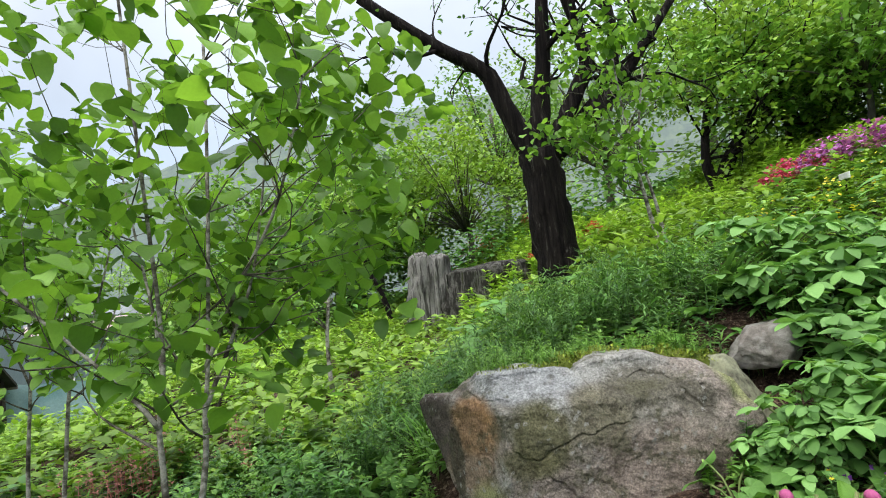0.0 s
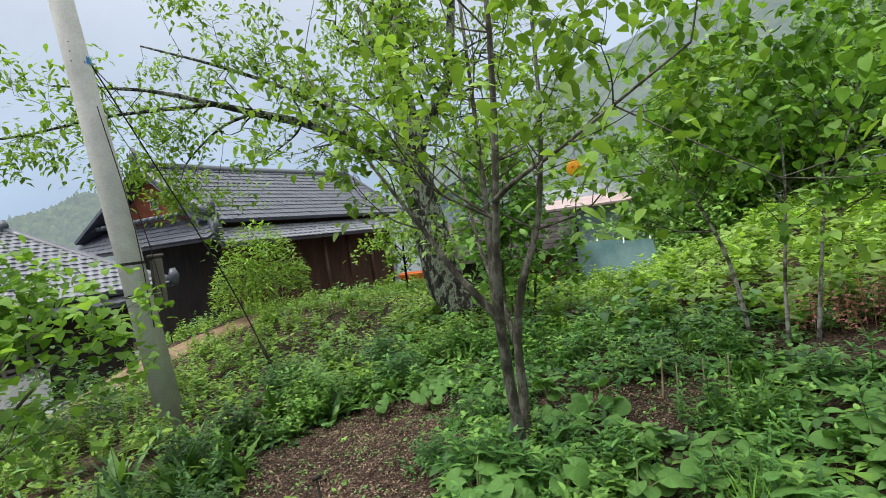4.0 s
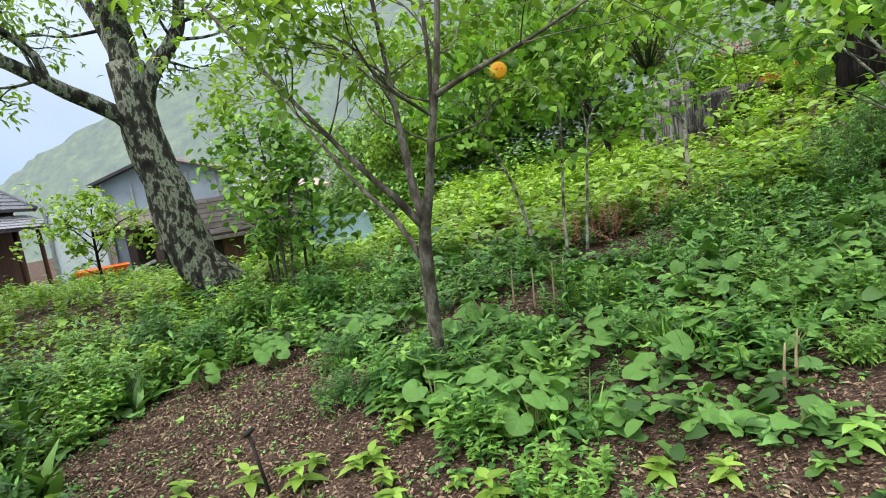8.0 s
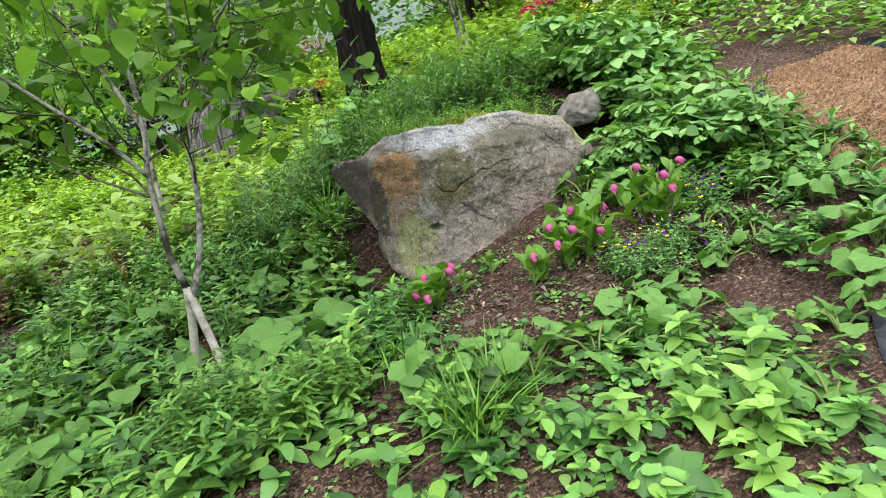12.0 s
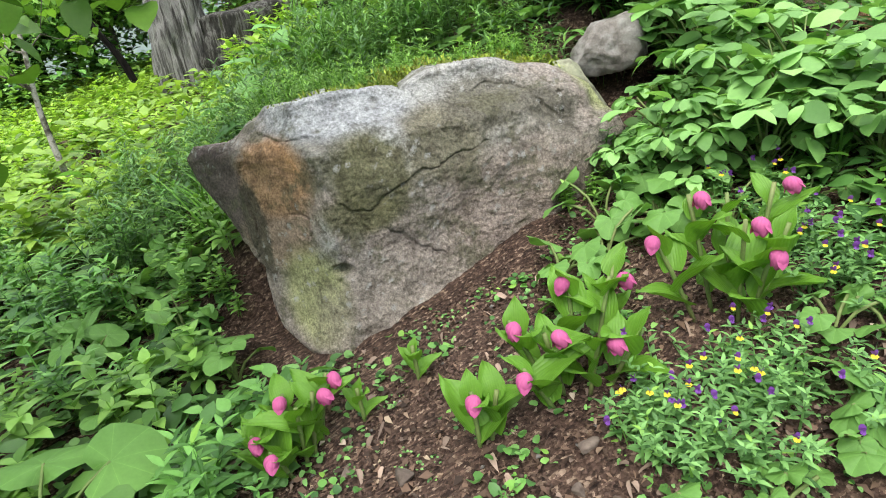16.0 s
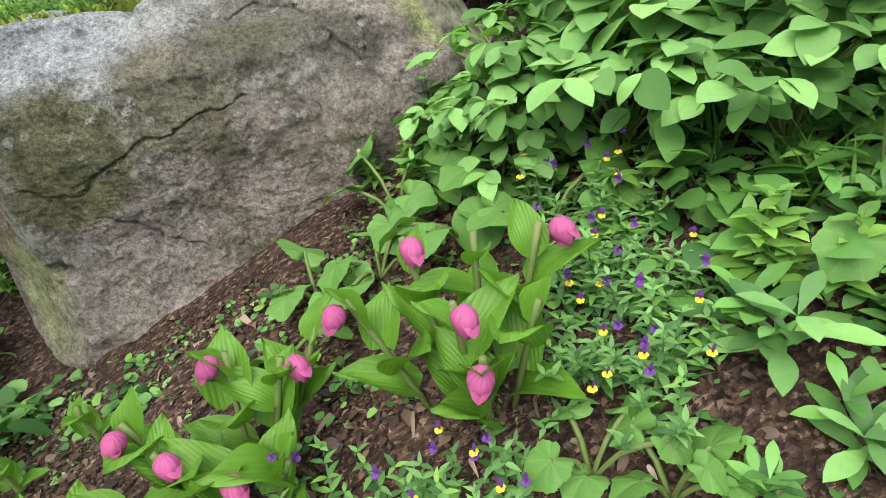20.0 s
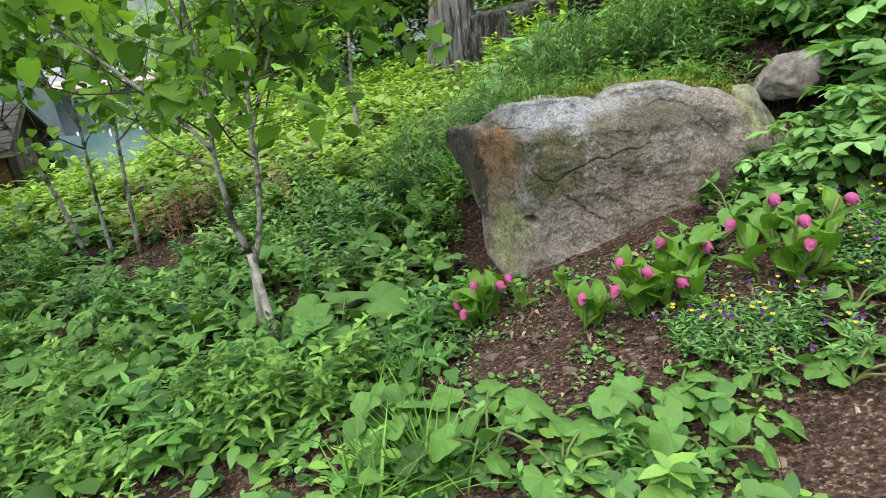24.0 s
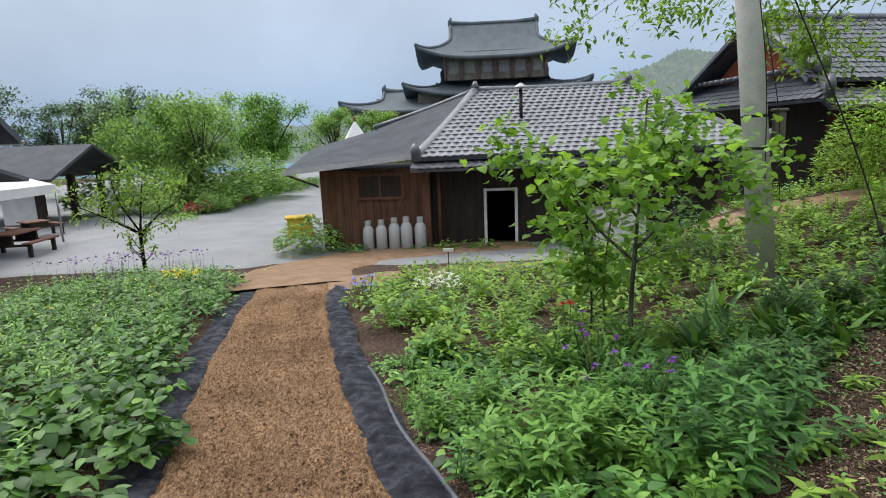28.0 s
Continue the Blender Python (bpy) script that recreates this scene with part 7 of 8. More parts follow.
    ridge_roll(r, B, C, 0.15, TILE, "hip_ridge")
    for p, s in ((A, 1.3), ((-20.1, 8.3, 2.95), 1.2), ((-18.9, 7.3, 2.15), 1.2), (B, 1.1)):
        mesh_ob("end_tile", *tube([(p[0], p[1], p[2] - 0.05), (p[0] + 0.06, p[1] - 0.05, p[2] + 0.25 * s), (p[0], p[1], p[2] + 0.5 * s)], [0.1 * s, 0.12 * s, 0.06 * s], 10), TILE, r)


main_house()


def shed():
    x, y = -8.62, 9.12
    z0 = z_at(x, y) - 0.2
    r = empty("garden_shed", x, y, z0, 20, label="small weathered timber shed with dark gabled roof", category="shed")
    L, W = 1.0, 0.95
    H = 0.98 - z0 - 0.15
    top, low, rx, ry = 1.4 - z0, 0.74 - z0, L + 0.2, W + 0.25
    part("wall", box(-L, -W, 0, L, W, H), WOOD_DARK, r)
    for k in range(8):
        u = -L + 2 * L * k / 8
        part("plank", box(u + 0.006, -W - 0.03, 0, u + 2 * L / 8 - 0.006, -W - 0.004, H, 0.004), WOOD_BROWN if k > 2 else WOOD_DARK, r)
    for k in range(6):
        u = -W + 2 * W * k / 6
        part("plank", box(L + 0.004, u + 0.006, 0, L + 0.03, u + 2 * W / 6 - 0.006, H, 0.004), WOOD_GREY if 0 < k < 4 else WOOD_DARK, r)
    part("post", box(L, W - 0.12, 0, L + 0.07, W + 0.04, H + 0.1), WOOD_DARK, r)
    V = [(L + 0.02, -W, H), (L + 0.02, W, H), (L + 0.02, 0, top - 0.08), (L - 0.04, -W, H), (L - 0.04, W, H), (L - 0.04, 0, top - 0.08)]
    mesh_ob("gable", V, [(0, 1, 2), (5, 4, 3), (0, 3, 4, 1), (1, 4, 5, 2), (2, 5, 3, 0)], WOOD_DARK, r, smooth=False)
    for q in (-1, 1):
        quad(((-rx, 0, top), (rx, 0, top), (rx, q * ry, low), (-rx, q * ry, low))[::q], 0.05, SHINGLE, r, "roof")
        part("eave_board", box(-rx, q * ry - 0.02, low - 0.09, rx, q * ry + 0.02, low - 0.02, 0.005), WOOD_GREY, r)
    for k in range(7):
        for j in range(9):
            u, q = j / 9, k / 7
            x0, x1 = -rx + 2 * rx * u, -rx + 2 * rx * (u + 1 / 9) - 0.008
            y0, y1, z1, z2 = -ry * q, -ry * (q + 1 / 7), top + 0.015 - (top - low) * q, top + 0.026 - (top - low) * (q + 1 / 7)
            mesh_ob("shingle", [(x0, y0, z1), (x1, y0, z1), (x1, y1, z2), (x0, y1, z2), (x0, y1, z2 - 0.02), (x1, y1, z2 - 0.02)], [(0, 1, 2, 3), (3, 2, 5, 4)], SHINGLE, r, smooth=False)
    quad(((rx, 0, top), (rx, -ry, low), (rx, -ry, low - 0.1), (rx, 0, top - 0.12)), 0.03, WOOD_GREY, r, "bargeboard")


SHINGLE = surface("dark_shingle", [(0.3, (0.035, 0.03, 0.026)), (0.7, (0.085, 0.075, 0.065))], 5, 0.9, 50, 0.4, vary=0.4)
shed()


def panel_hut():
    x, y = -12.5, 13.2
    z0 = z_at(x, y) - 0.1
    r = empty("panel_hut", x, y, z0, 20, label="blue-grey panel hut with low gable roof and timber porch", category="hut")
    w, eave, top = 1.45, 2.42 - z0, 2.92 - z0
    part("wall", box(-w, 0, 0, w, 3.6, eave - 0.05), PANEL, r)
    V = [(-w, -0.01, eave - 0.05), (w, -0.01, eave - 0.05), (0, -0.01, top - 0.06), (-w, 0.1, eave - 0.05), (w, 0.1, eave - 0.05), (0, 0.1, top - 0.06)]
    mesh_ob("gable", V, [(0, 1, 2), (5, 4, 3), (0, 3, 4, 1), (1, 4, 5, 2), (2, 5, 3, 0)], PANEL, r, smooth=False)
    for q in (-1, 1):
        quad(((0, -0.3, top), (0, 3.9, top), (q * (w + 0.22), 3.9, eave - 0.06), (q * (w + 0.22), -0.3, eave - 0.06))[::-q], 0.07, SHEET if q < 0 else PINK_SHEET, r, "roof")
    for k in range(5):
        part("panel_rib", box(-w + k * 0.7, -0.045, 0, -w + 0.04 + k * 0.7, -0.012, eave - 0.06), TANK, r)
    # porch with dark posts, and a pale sheet hung beside it
    quad(((-1.5, -0.05, 1.55 - z0), (1.2, -0.05, 1.55 - z0), (1.2, -1.1, 1.15 - z0), (-1.5, -1.1, 1.15 - z0))[::-1], 0.06, WOOD_GREY, r, "porch_roof")
    part("beam", box(-1.5, -1.05, 1.0 - z0, 1.2, -0.95, 1.12 - z0, 0.01), WOOD_DARK, r)
    for u in (-0.85, -0.25, 0.9):
        part("porch_post", box(u, -1.06, -0.15, u + 0.2, -0.88, 1.0 - z0, 0.01), WOOD_DARK, r)
    part("back_board", box(-0.9, -0.2, 0, 1.1, -0.1, 1.0 - z0), WOOD_DARK, r)
    hung = part("side_sheet", box(-2.5, -0.95, -0.1, -1.3, -0.9, 1.75 - z0, 0.01), PALE_SHEET, r, "pale blue hanging sheet")
    for u in (-2.54, -1.34):
        part("frame_post", box(u, -0.99, -0.2, u + 0.07, -0.96, 1.8 - z0), STEEL, hung)


PINK_SHEET = surface("pale_pink_sheet", [(0.3, (0.42, 0.3, 0.28)), (0.7, (0.6, 0.46, 0.43))], 1.5, 0.5, 30, 0.1)
PALE_SHEET = surface("pale_blue_sheet", [(0.3, (0.42, 0.5, 0.54)), (0.7, (0.6, 0.66, 0.69))], 1.2, 0.45, 20, 0.1)
panel_hut()


def wheelbarrow():
    x, y = -12.6, 10.4
    r = empty("wheelbarrow", x, y, z_at(x, y) + 0.0, 35, label="orange wheelbarrow parked by the hut", category="wheelbarrow")
    V = [(-0.55, -0.32, 0.62), (0.55, -0.32, 0.62), (0.55, 0.32, 0.62), (-0.55, 0.32, 0.62), (-0.3, -0.2, 0.3), (0.3, -0.2, 0.3), (0.3, 0.2, 0.3), (-0.3, 0.2, 0.3)]
    tub = mesh_ob("tub", V, [(4, 5, 6, 7), (0, 4, 7, 3), (1, 2, 6, 5), (0, 1, 5, 4), (3, 7, 6, 2)], ORANGE, r, smooth=False)
    m = tub.modifiers.new("skin", "SOLIDIFY")
    m.thickness = 0.02
    for s in (-1, 1):
        bar((-0.5, s * 0.15, 0.1), (1.1, s * 0.28, 0.55), 0.02, STEEL, r, "handle")
        bar((0.45, s * 0.22, 0.32), (0.55, s * 0.25, 0.0), 0.018, STEEL, r, "leg")
    w = mesh_ob("tyre", *tube([(-0.55 + 0.17 * math.cos(a), 0, 0.17 + 0.17 * math.sin(a)) for a in np.linspace(0, 6.283, 17)], [0.04] * 17, 8), IRON, r)


wheelbarrow()


def polytunnel():
    r = empty("greenhouse", -12.5, 23.7, 0.1, 35, label="long white-roofed greenhouse behind the shed", category="greenhouse")
    ang = np.linspace(0, math.pi, 13)
    for k in range(7):
        V = []
        for x in (k * 1.5 - 5.25, k * 1.5 - 3.75):
            V += [(x, 2.4 * math.cos(a), 0.9 + 1.5 * math.sin(a)) for a in ang]
        F = [(j, j + 1, j + 14, j + 13) for j in range(12)]
        mesh_ob("film", V, F, FILM, r)
        mesh_ob("hoop", *tube([(k * 1.5 - 5.25, 2.43 * math.cos(a), 0.9 + 1.52 * math.sin(a)) for a in ang], [0.025] * 13, 6), STEEL, r)
    part("side_sheet", box(-5.25, -2.42, -0.6, 5.25, -2.36, 0.9), TEAL, r)
    part("side_sheet", box(-5.25, 2.36, -0.6, 5.25, 2.42, 0.9), TEAL, r)
    r2 = empty("green_barn", -14.2, 20.6, -0.7, 30, label="low barn with a pale pink sheet roof", category="barn")
    part("wall", box(-3, -2, -1, 3, 2, 2.3), PANEL, r2)
    quad(((-3.4, -2.6, 2.3), (3.4, -2.6, 2.3), (3.4, 2.6, 3.1), (-3.4, 2.6, 3.1)), 0.08, PINK_SHEET, r2, "roof")


polytunnel()


def teal_sheet():
    """Tarpaulin stretched over posts, its foot pulled out to one side over a heap."""
    x, y = -7.45, 11.0
    z0 = z_at(x, y)
    r = empty("tarpaulin_fence", x, y, z0, 28, label="teal tarpaulin screen on posts beside the shed", category="fence")
    hi = 0.74 - z0
    for k in range(4):
        bar((k * 0.55 - 0.8, 0.03, -0.2), (k * 0.55 - 0.8, 0.03, hi + 0.03 - 0.04 * k), 0.022, STEEL, r, "post")
    V = [(-0.85 + 1.75 * i / 14 + 0.1 * (1 - j / 5), -0.32 * (1 - j / 5) ** 2 + 0.02 * math.sin(i * 1.7 + j), 0.04 + (hi - 0.04 - 0.012 * i) * j / 5 + 0.015 * math.sin(i * 1.1)) for j in range(6) for i in range(15)]
    mesh_ob("sheet", V, [(i + 15 * j, i + 1 + 15 * j, i + 16 + 15 * j, i + 15 + 15 * j) for j in range(5) for i in range(14)], TEAL, r)


teal_sheet()


# ---- temple, far off ----
def temple_roof(parent, x, y, z, rl, hl, hd, h, lift, mat, name="roof"):
    """A curved hip-and-gable roof: ridge half-length rl along y, eaves half-length hl and half-depth hd, thick eaves, a ridge with raised ends, ridges down to the corners."""
    n, m = 12, 29

    def top(u, v, side):
        half = rl + (hl - rl) * max(0.0, (u - 0.35) / 0.65) ** 1.15
        rise = z + h * (1 - u) ** 1.55 + lift * u ** 2.5 * (abs(v) ** 3.5 if side else 1.0)
        return half, rise

    for s in (-1, 1):
        V = []
        for i in range(n):
            u = i / (n - 1)
            for j in range(m):
                v = -1 + 2 * j / (m - 1)
                half, rise = top(u, v, True)
                V.append((x + s * hd * u, y + v * half, rise))
        F = [(i * m + j, (i + 1) * m + j, (i + 1) * m + j + 1, i * m + j + 1) for i in range(n - 1) for j in range(m - 1)]
        slope = mesh_ob(name, V, F, mat, parent)
        skin = slope.modifiers.new("thickness", "SOLIDIFY")
        skin.thickness, skin.offset = 0.35, 0
        V = []
        for i in range(n):
            u = 0.35 + 0.65 * i / (n - 1)
            half, rise = top(u, 1.0, True)
            for j in range(m):
                v = -1 + 2 * j / (m - 1)
                V.append((x + v * hd * u, y + s * half, rise - lift * u ** 2.5 * (1 - abs(v) ** 3.5)))
        hip = mesh_ob(name, V, F, mat, parent)
        skin = hip.modifiers.new("thickness", "SOLIDIFY")
        skin.thickness, skin.offset = 0.35, 0
        g = 0.35
        V = [(x - hd * g, y + s * (rl - 0.15), z + h * (1 - g) ** 1.55), (x + hd * g, y + s * (rl - 0.15), z + h * (1 - g) ** 1.55), (x, y + s * (rl - 0.15), z + h)]
        V += [(px, py - s * 0.3, pz) for px, py, pz in V]
        mesh_ob("gable", V, [(0, 1, 2), (5, 4, 3), (0, 3, 4, 1), (1, 4, 5, 2), (2, 5, 3, 0)], TEMPLE_GABLE, parent, smooth=False)
        for q in (-1, 1):
            line = [(x + q * hd * u, y + s * top(u, 1.0, True)[0], top(u, 1.0, True)[1] + 0.2) for u in np.linspace(0.02, 1, 14)]
            mesh_ob("corner_ridge", *tube(line, [0.2] * 14, 6), mat, parent)
        mesh_ob("finial", *tube([(x, y + s * rl, z + h), (x, y + s * (rl + 0.05), z + h + 0.55), (x, y + s * (rl - 0.1), z + h + 0.95)], [0.3, 0.26, 0.08], 8), mat, parent)
    mesh_ob("ridge", *tube([(x, y - rl, z + h + 0.35), (x, y - rl * 0.5, z + h + 0.15), (x, y + rl * 0.5, z + h + 0.15), (x, y + rl, z + h + 0.35)], [0.26] * 4, 8), mat, parent)


TEMPLE_GABLE = surface("faded_red_gable", [(0.3, (0.16, 0.1, 0.095)), (0.7, (0.24, 0.17, 0.16))], 1.5, 0.8, 12, 0.1)
# bluer and paler than the near tiles: distance haze put into the colour
TEMPLE_TILE = surface("temple_tile", [(0.3, (0.085, 0.105, 0.125)), (0.7, (0.13, 0.155, 0.175))], 1, 0.7, 8, 0.2)
TEMPLE_PANEL = surface("faded_painted_panel", [(0.3, (0.24, 0.25, 0.23)), (0.7, (0.36, 0.37, 0.35))], 2, 0.8, 12, 0.1)
TEMPLE_WALL = surface("painted_temple_wall", [(0.3, (0.1, 0.13, 0.11)), (0.5, (0.2, 0.17, 0.13)), (0.7, (0.3, 0.28, 0.25))], 1.2, 0.8, 12, 0.2)


def temple():
    X, Y = -72.0, 1.3
    r = new("temple_pavilion")
    tagged(r, "grey-tiled wooden temple pavilion with upturned eaves beyond the houses", "temple")
    temple_roof(r, X, Y, 10.1, 4.9, 8.6, 5.6, 4.3, 1.4, TEMPLE_TILE)
    part("upper_storey", box(X - 4.0, Y - 5.6, 8.0, X + 4.0, Y + 5.6, 11.0), TEMPLE_WALL, r)
    for k in range(7):
        bar((X + 4.1, Y - 5.5 + k * 11.0 / 6, 8.0), (X + 4.1, Y - 5.5 + k * 11.0 / 6, 10.7), 0.2, TEMPLE_GABLE, r, "column")
        if k < 6:
            part("window", box(X + 4.01, Y - 5.1 + k * 11.0 / 6, 8.7, X + 4.08, Y - 4.1 + k * 11.0 / 6, 9.9), TEMPLE_PANEL, r)
    temple_roof(r, X, Y, 6.2, 6.0, 10.0, 7.0, 2.6, 1.2, TEMPLE_TILE)
    part("lower_storey", box(X - 6, Y - 8.5, -2, X + 6, Y + 8.5, 6.6), TEMPLE_WALL, r)
    r2 = new("temple_wing")
    tagged(r2, "lower grey-tiled temple hall with upturned eaves", "temple")
    temple_roof(r2, X + 3, Y - 9.5, 4.6, 3.0, 7.0, 6.0, 2.4, 1.0, TEMPLE_TILE)
    part("wall", box(X - 2, Y - 13.5, -2, X + 8, Y - 5, 4.8), TEMPLE_WALL, r2)
    temple_roof(r2, X - 6, Y - 8.0, 5.4, 3.0, 6.0, 5.0, 2.4, 1.0, TEMPLE_TILE)


temple()


# ---- yard: tents, pavilion, benches ----
def canopy_tent():
    r = empty("canopy_tent", -18.2, -18.0, -1.6, 8, label="white canopy tent on steel legs in the yard", category="tent")
    w = 2.6
    for x in (-w, w):
        for y in (-w, w):
            bar((x, y, 0), (x, y, 2.0), 0.035, STEEL, r, "leg")
    V = [(-w, -w, 2.0), (w, -w, 2.0), (w, w, 2.0), (-w, w, 2.0), (0, 0, 3.3)]
    mesh_ob("top", V, [(0, 1, 4), (1, 2, 4), (2, 3, 4), (3, 0, 4)], CANVAS, r, smooth=False)
    for a, b in ((0, 1), (1, 2), (2, 3), (3, 0)):
        p, q = V[a], V[b]
        mesh_ob("valance", [p, q, (q[0], q[1], 1.7), (p[0], p[1], 1.7)], [(0, 1, 2, 3)], CANVAS, r, smooth=False)
    s = empty("pyramid_tent", -41.2, -9.3, 0.6, 20, label="white pyramid tent top with a red tip", category="tent")
    V = [(-1.3, -1.3, 0), (1.3, -1.3, 0), (1.3, 1.3, 0), (-1.3, 1.3, 0), (0, 0, 2.4)]
    mesh_ob("top", V, [(0, 1, 4), (1, 2, 4), (2, 3, 4), (3, 0, 4)], CANVAS, s, smooth=False)
    for x, y in ((-1.3, -1.3), (1.3, -1.3), (1.3, 1.3), (-1.3, 1.3)):
        bar((x, y, -2.2), (x, y, 0), 0.05, STEEL, s, "leg")
    mesh_ob("finial", *tube([(0, 0, 2.3), (0, 0, 2.65)], [0.09, 0.02], 8), RED_WALL, s)


canopy_tent()


def pavilion():
    r = empty("timber_pavilion", -27.5, -22.9, -1.75, 5, label="dark timber pavilion with low grey roof", category="pavilion")
    for x in (-2.4, 0, 2.4):
        for y in (-3, 0, 3):
            part("post", box(x - 0.12, y - 0.12, 0, x + 0.12, y + 0.12, 2.3), WOOD_DARK, r)
    quad(((0, -4.2, 3.6), (0, 4.2, 3.6), (3.4, 4.2, 2.2), (3.4, -4.2, 2.2))[::-1], 0.12, SHEET, r, "roof")
    quad(((0, -4.2, 3.6), (0, 4.2, 3.6), (-3.4, 4.2, 2.2), (-3.4, -4.2, 2.2)), 0.12, SHEET, r, "roof")
    part("notice_board", box(2.3, 1.4, 0.3, 2.4, 2.9, 1.9), WHITE, r)


pavilion()


def yard_house():
    r = empty("yard_house", -13.5, -13.4, -1.6, 0, label="dark eaves of a tiled house beside the yard", category="house")
    part("wall", box(-1.6, -6, 0, 1.6, 0.0, 3.3), WOOD_DARK, r)
    for q in (1, -1):
        quad(((0, -7, 6.3), (0, 0.2, 6.3), (-2.6 * q, 0.75, 3.37), (-2.6 * q, -7, 3.37))[::q], 0.15, TILE, r, "roof")
        quad(((-1.6 * q, -7, 2.95), (-1.6 * q, 0.1, 2.95), (-2.6 * q, 0.75, 2.42), (-2.6 * q, -7, 2.42))[::q], 0.1, TILE, r, "lower_eave")
        bar((-2.6 * q, -6.9, 3.3), (-2.6 * q, 0.75, 3.3), 0.06, STEEL, r, "gutter")
    V = [(-2.4, 0.1, 3.5), (2.4, 0.1, 3.5), (0, 0.1, 6.1), (-2.4, 0, 3.5), (2.4, 0, 3.5), (0, 0, 6.1)]
    mesh_ob("gable", V, [(0, 1, 2), (5, 4, 3), (0, 3, 4, 1), (1, 4, 5, 2), (2, 5, 3, 0)], WOOD_DARK, r, smooth=False)


yard_house()


def bench(x, y, rz, label, w=1.6, h=0.72):
    r = empty("picnic_table", x, y, -1.59, rz, label=label, category="table", group="picnic tables in the yard")
    for k in range(4):
        part("board", box(-w / 2, -0.4 + k * 0.2, h - 0.05, w / 2, -0.21 + k * 0.2, h, 0.006), RED_WOOD, r)
    for s in (-1, 1):
        part("seat", box(-w / 2, s * 0.75 - 0.13, 0.4, w / 2, s * 0.75 + 0.13, 0.45, 0.006), RED_WOOD, r)
        part("leg", box(s * w * 0.4 - 0.05, -0.8, 0.0, s * w * 0.4 + 0.05, -0.7, 0.4), WOOD_DARK, r)
        part("leg", box(s * w * 0.4 - 0.05, 0.7, 0.0, s * w * 0.4 + 0.05, 0.8, 0.4), WOOD_DARK, r)
        part("brace", box(s * w * 0.4 - 0.05, -0.8, 0.33, s * w * 0.4 + 0.05, 0.8, 0.395), WOOD_DARK, r)
        part("trestle", box(s * w * 0.4 - 0.05, -0.3, 0.395, s * w * 0.4 + 0.05, 0.3, h - 0.05), WOOD_DARK, r)


RED_WOOD = surface("reddish_timber", [(0.3, (0.1, 0.04, 0.025)), (0.7, (0.2, 0.09, 0.055))], 4, 0.6, 40, 0.3, stretch=(0.3, 2, 2))
bench(-18.7, -15.5, 10, "reddish timber picnic table with fixed benches")
bench(-22.6, -17.9, 60, "small dark timber picnic table", 0.9, 0.6)

# ---- far trees and hills ----


def far_tree(x, y, h, w, mat, label, n=1300, conical=False, L=0.5, z=None):
    zz = z_at(x, y) if z is None else z
    r = empty("tree", x, y, zz - 0.05, label=label, category="tree", group="trees round the yard")
    mesh_ob("trunk", *tube(spline([(0, 0, 0), (0.1, 0, h * 0.3), (-0.1, 0.1, h * 0.75)], 8), np.linspace(h * 0.025, h * 0.008, 8), 8, 0.05), BARK, r)
    if conical:
        u = RNG.power(1.6, n)
        rad, zz = w * 0.5 * u * (0.7 + 0.5 * RNG.random(n)), h * (1 - 0.85 * u) + RNG.normal(size=n) * 0.1
        a = pick(n, 0, 6.28)
        O = np.stack([np.cos(a) * rad, np.sin(a) * rad, zz], -1)
    else:
        k = 40
        c = np.stack([RNG.normal(size=k) * w * 0.24, RNG.normal(size=k) * w * 0.24, h * RNG.uniform(0.3, 0.88, k)], -1)
        for q in range(k):
            mesh_ob("branch", *tube(spline([(0, 0, h * 0.3), (c[q] * 0.5 + np.array([0, 0, h * 0.2])), c[q]], 5), [h * 0.006, h * 0.005, h * 0.004, h * 0.003, h * 0.002], 5), BARK, r)
        i = RNG.integers(0, k, n)
        d = RNG.normal(size=(n, 3))
        d /= np.linalg.norm(d, axis=1)[:, None]
        O = c[i] + d * (w * 0.17 * RNG.uniform(0.2, 1.05, (n, 1))) * np.array([1, 1, 0.7])
    big_mesh("crown", *leaves(SIMPLE, O, pick(n, 0, 6.28), pick(n, -0.8, 0.6), L * pick(n, 0.5, 1.1), L * 0.55, 0.3, 0.2), mat, r)


for x, y, h, w, m, l, con in [(-33, -16.2, 6.2, 6.2, LEAF_FAR, "round-crowned green tree by the yard", 0), (-45, -16.4, 7.5, 5.5, LEAF_LIGHT, "slim light green tree by the road", 0), (-36, -20.5, 5.6, 7, LEAF_FAR, "spreading green tree by the yard", 0), (-44, -27, 8.6, 5.5, LEAF_PINE, "dark pine behind the pavilion", 0), (-43, -31, 7.5, 5.5, LEAF_PINE, "dark pine behind the pavilion", 0),
                          (-45, -24, 7, 5, LEAF_PINE, "dark pine behind the pavilion", 0), (-50, -20, 8, 6, LEAF_FAR, "green tree beyond the yard", 0), (-55, -14, 7, 6, LEAF_FAR, "green tree beyond the road", 0), (-50, -9.5, 6, 5, LEAF_FAR, "green tree beyond the road", 0), (-60, -8, 6, 7, LEAF_PINE, "dark tree beyond the road", 0), (-40, -36, 9, 7, LEAF_PINE, "dark tree behind the pavilion", 0), (-52, -33, 9, 7, LEAF_FAR, "green tree beyond the yard", 0)]:
    far_tree(x, y, h, w, m, l, 9000, bool(con), 0.25)
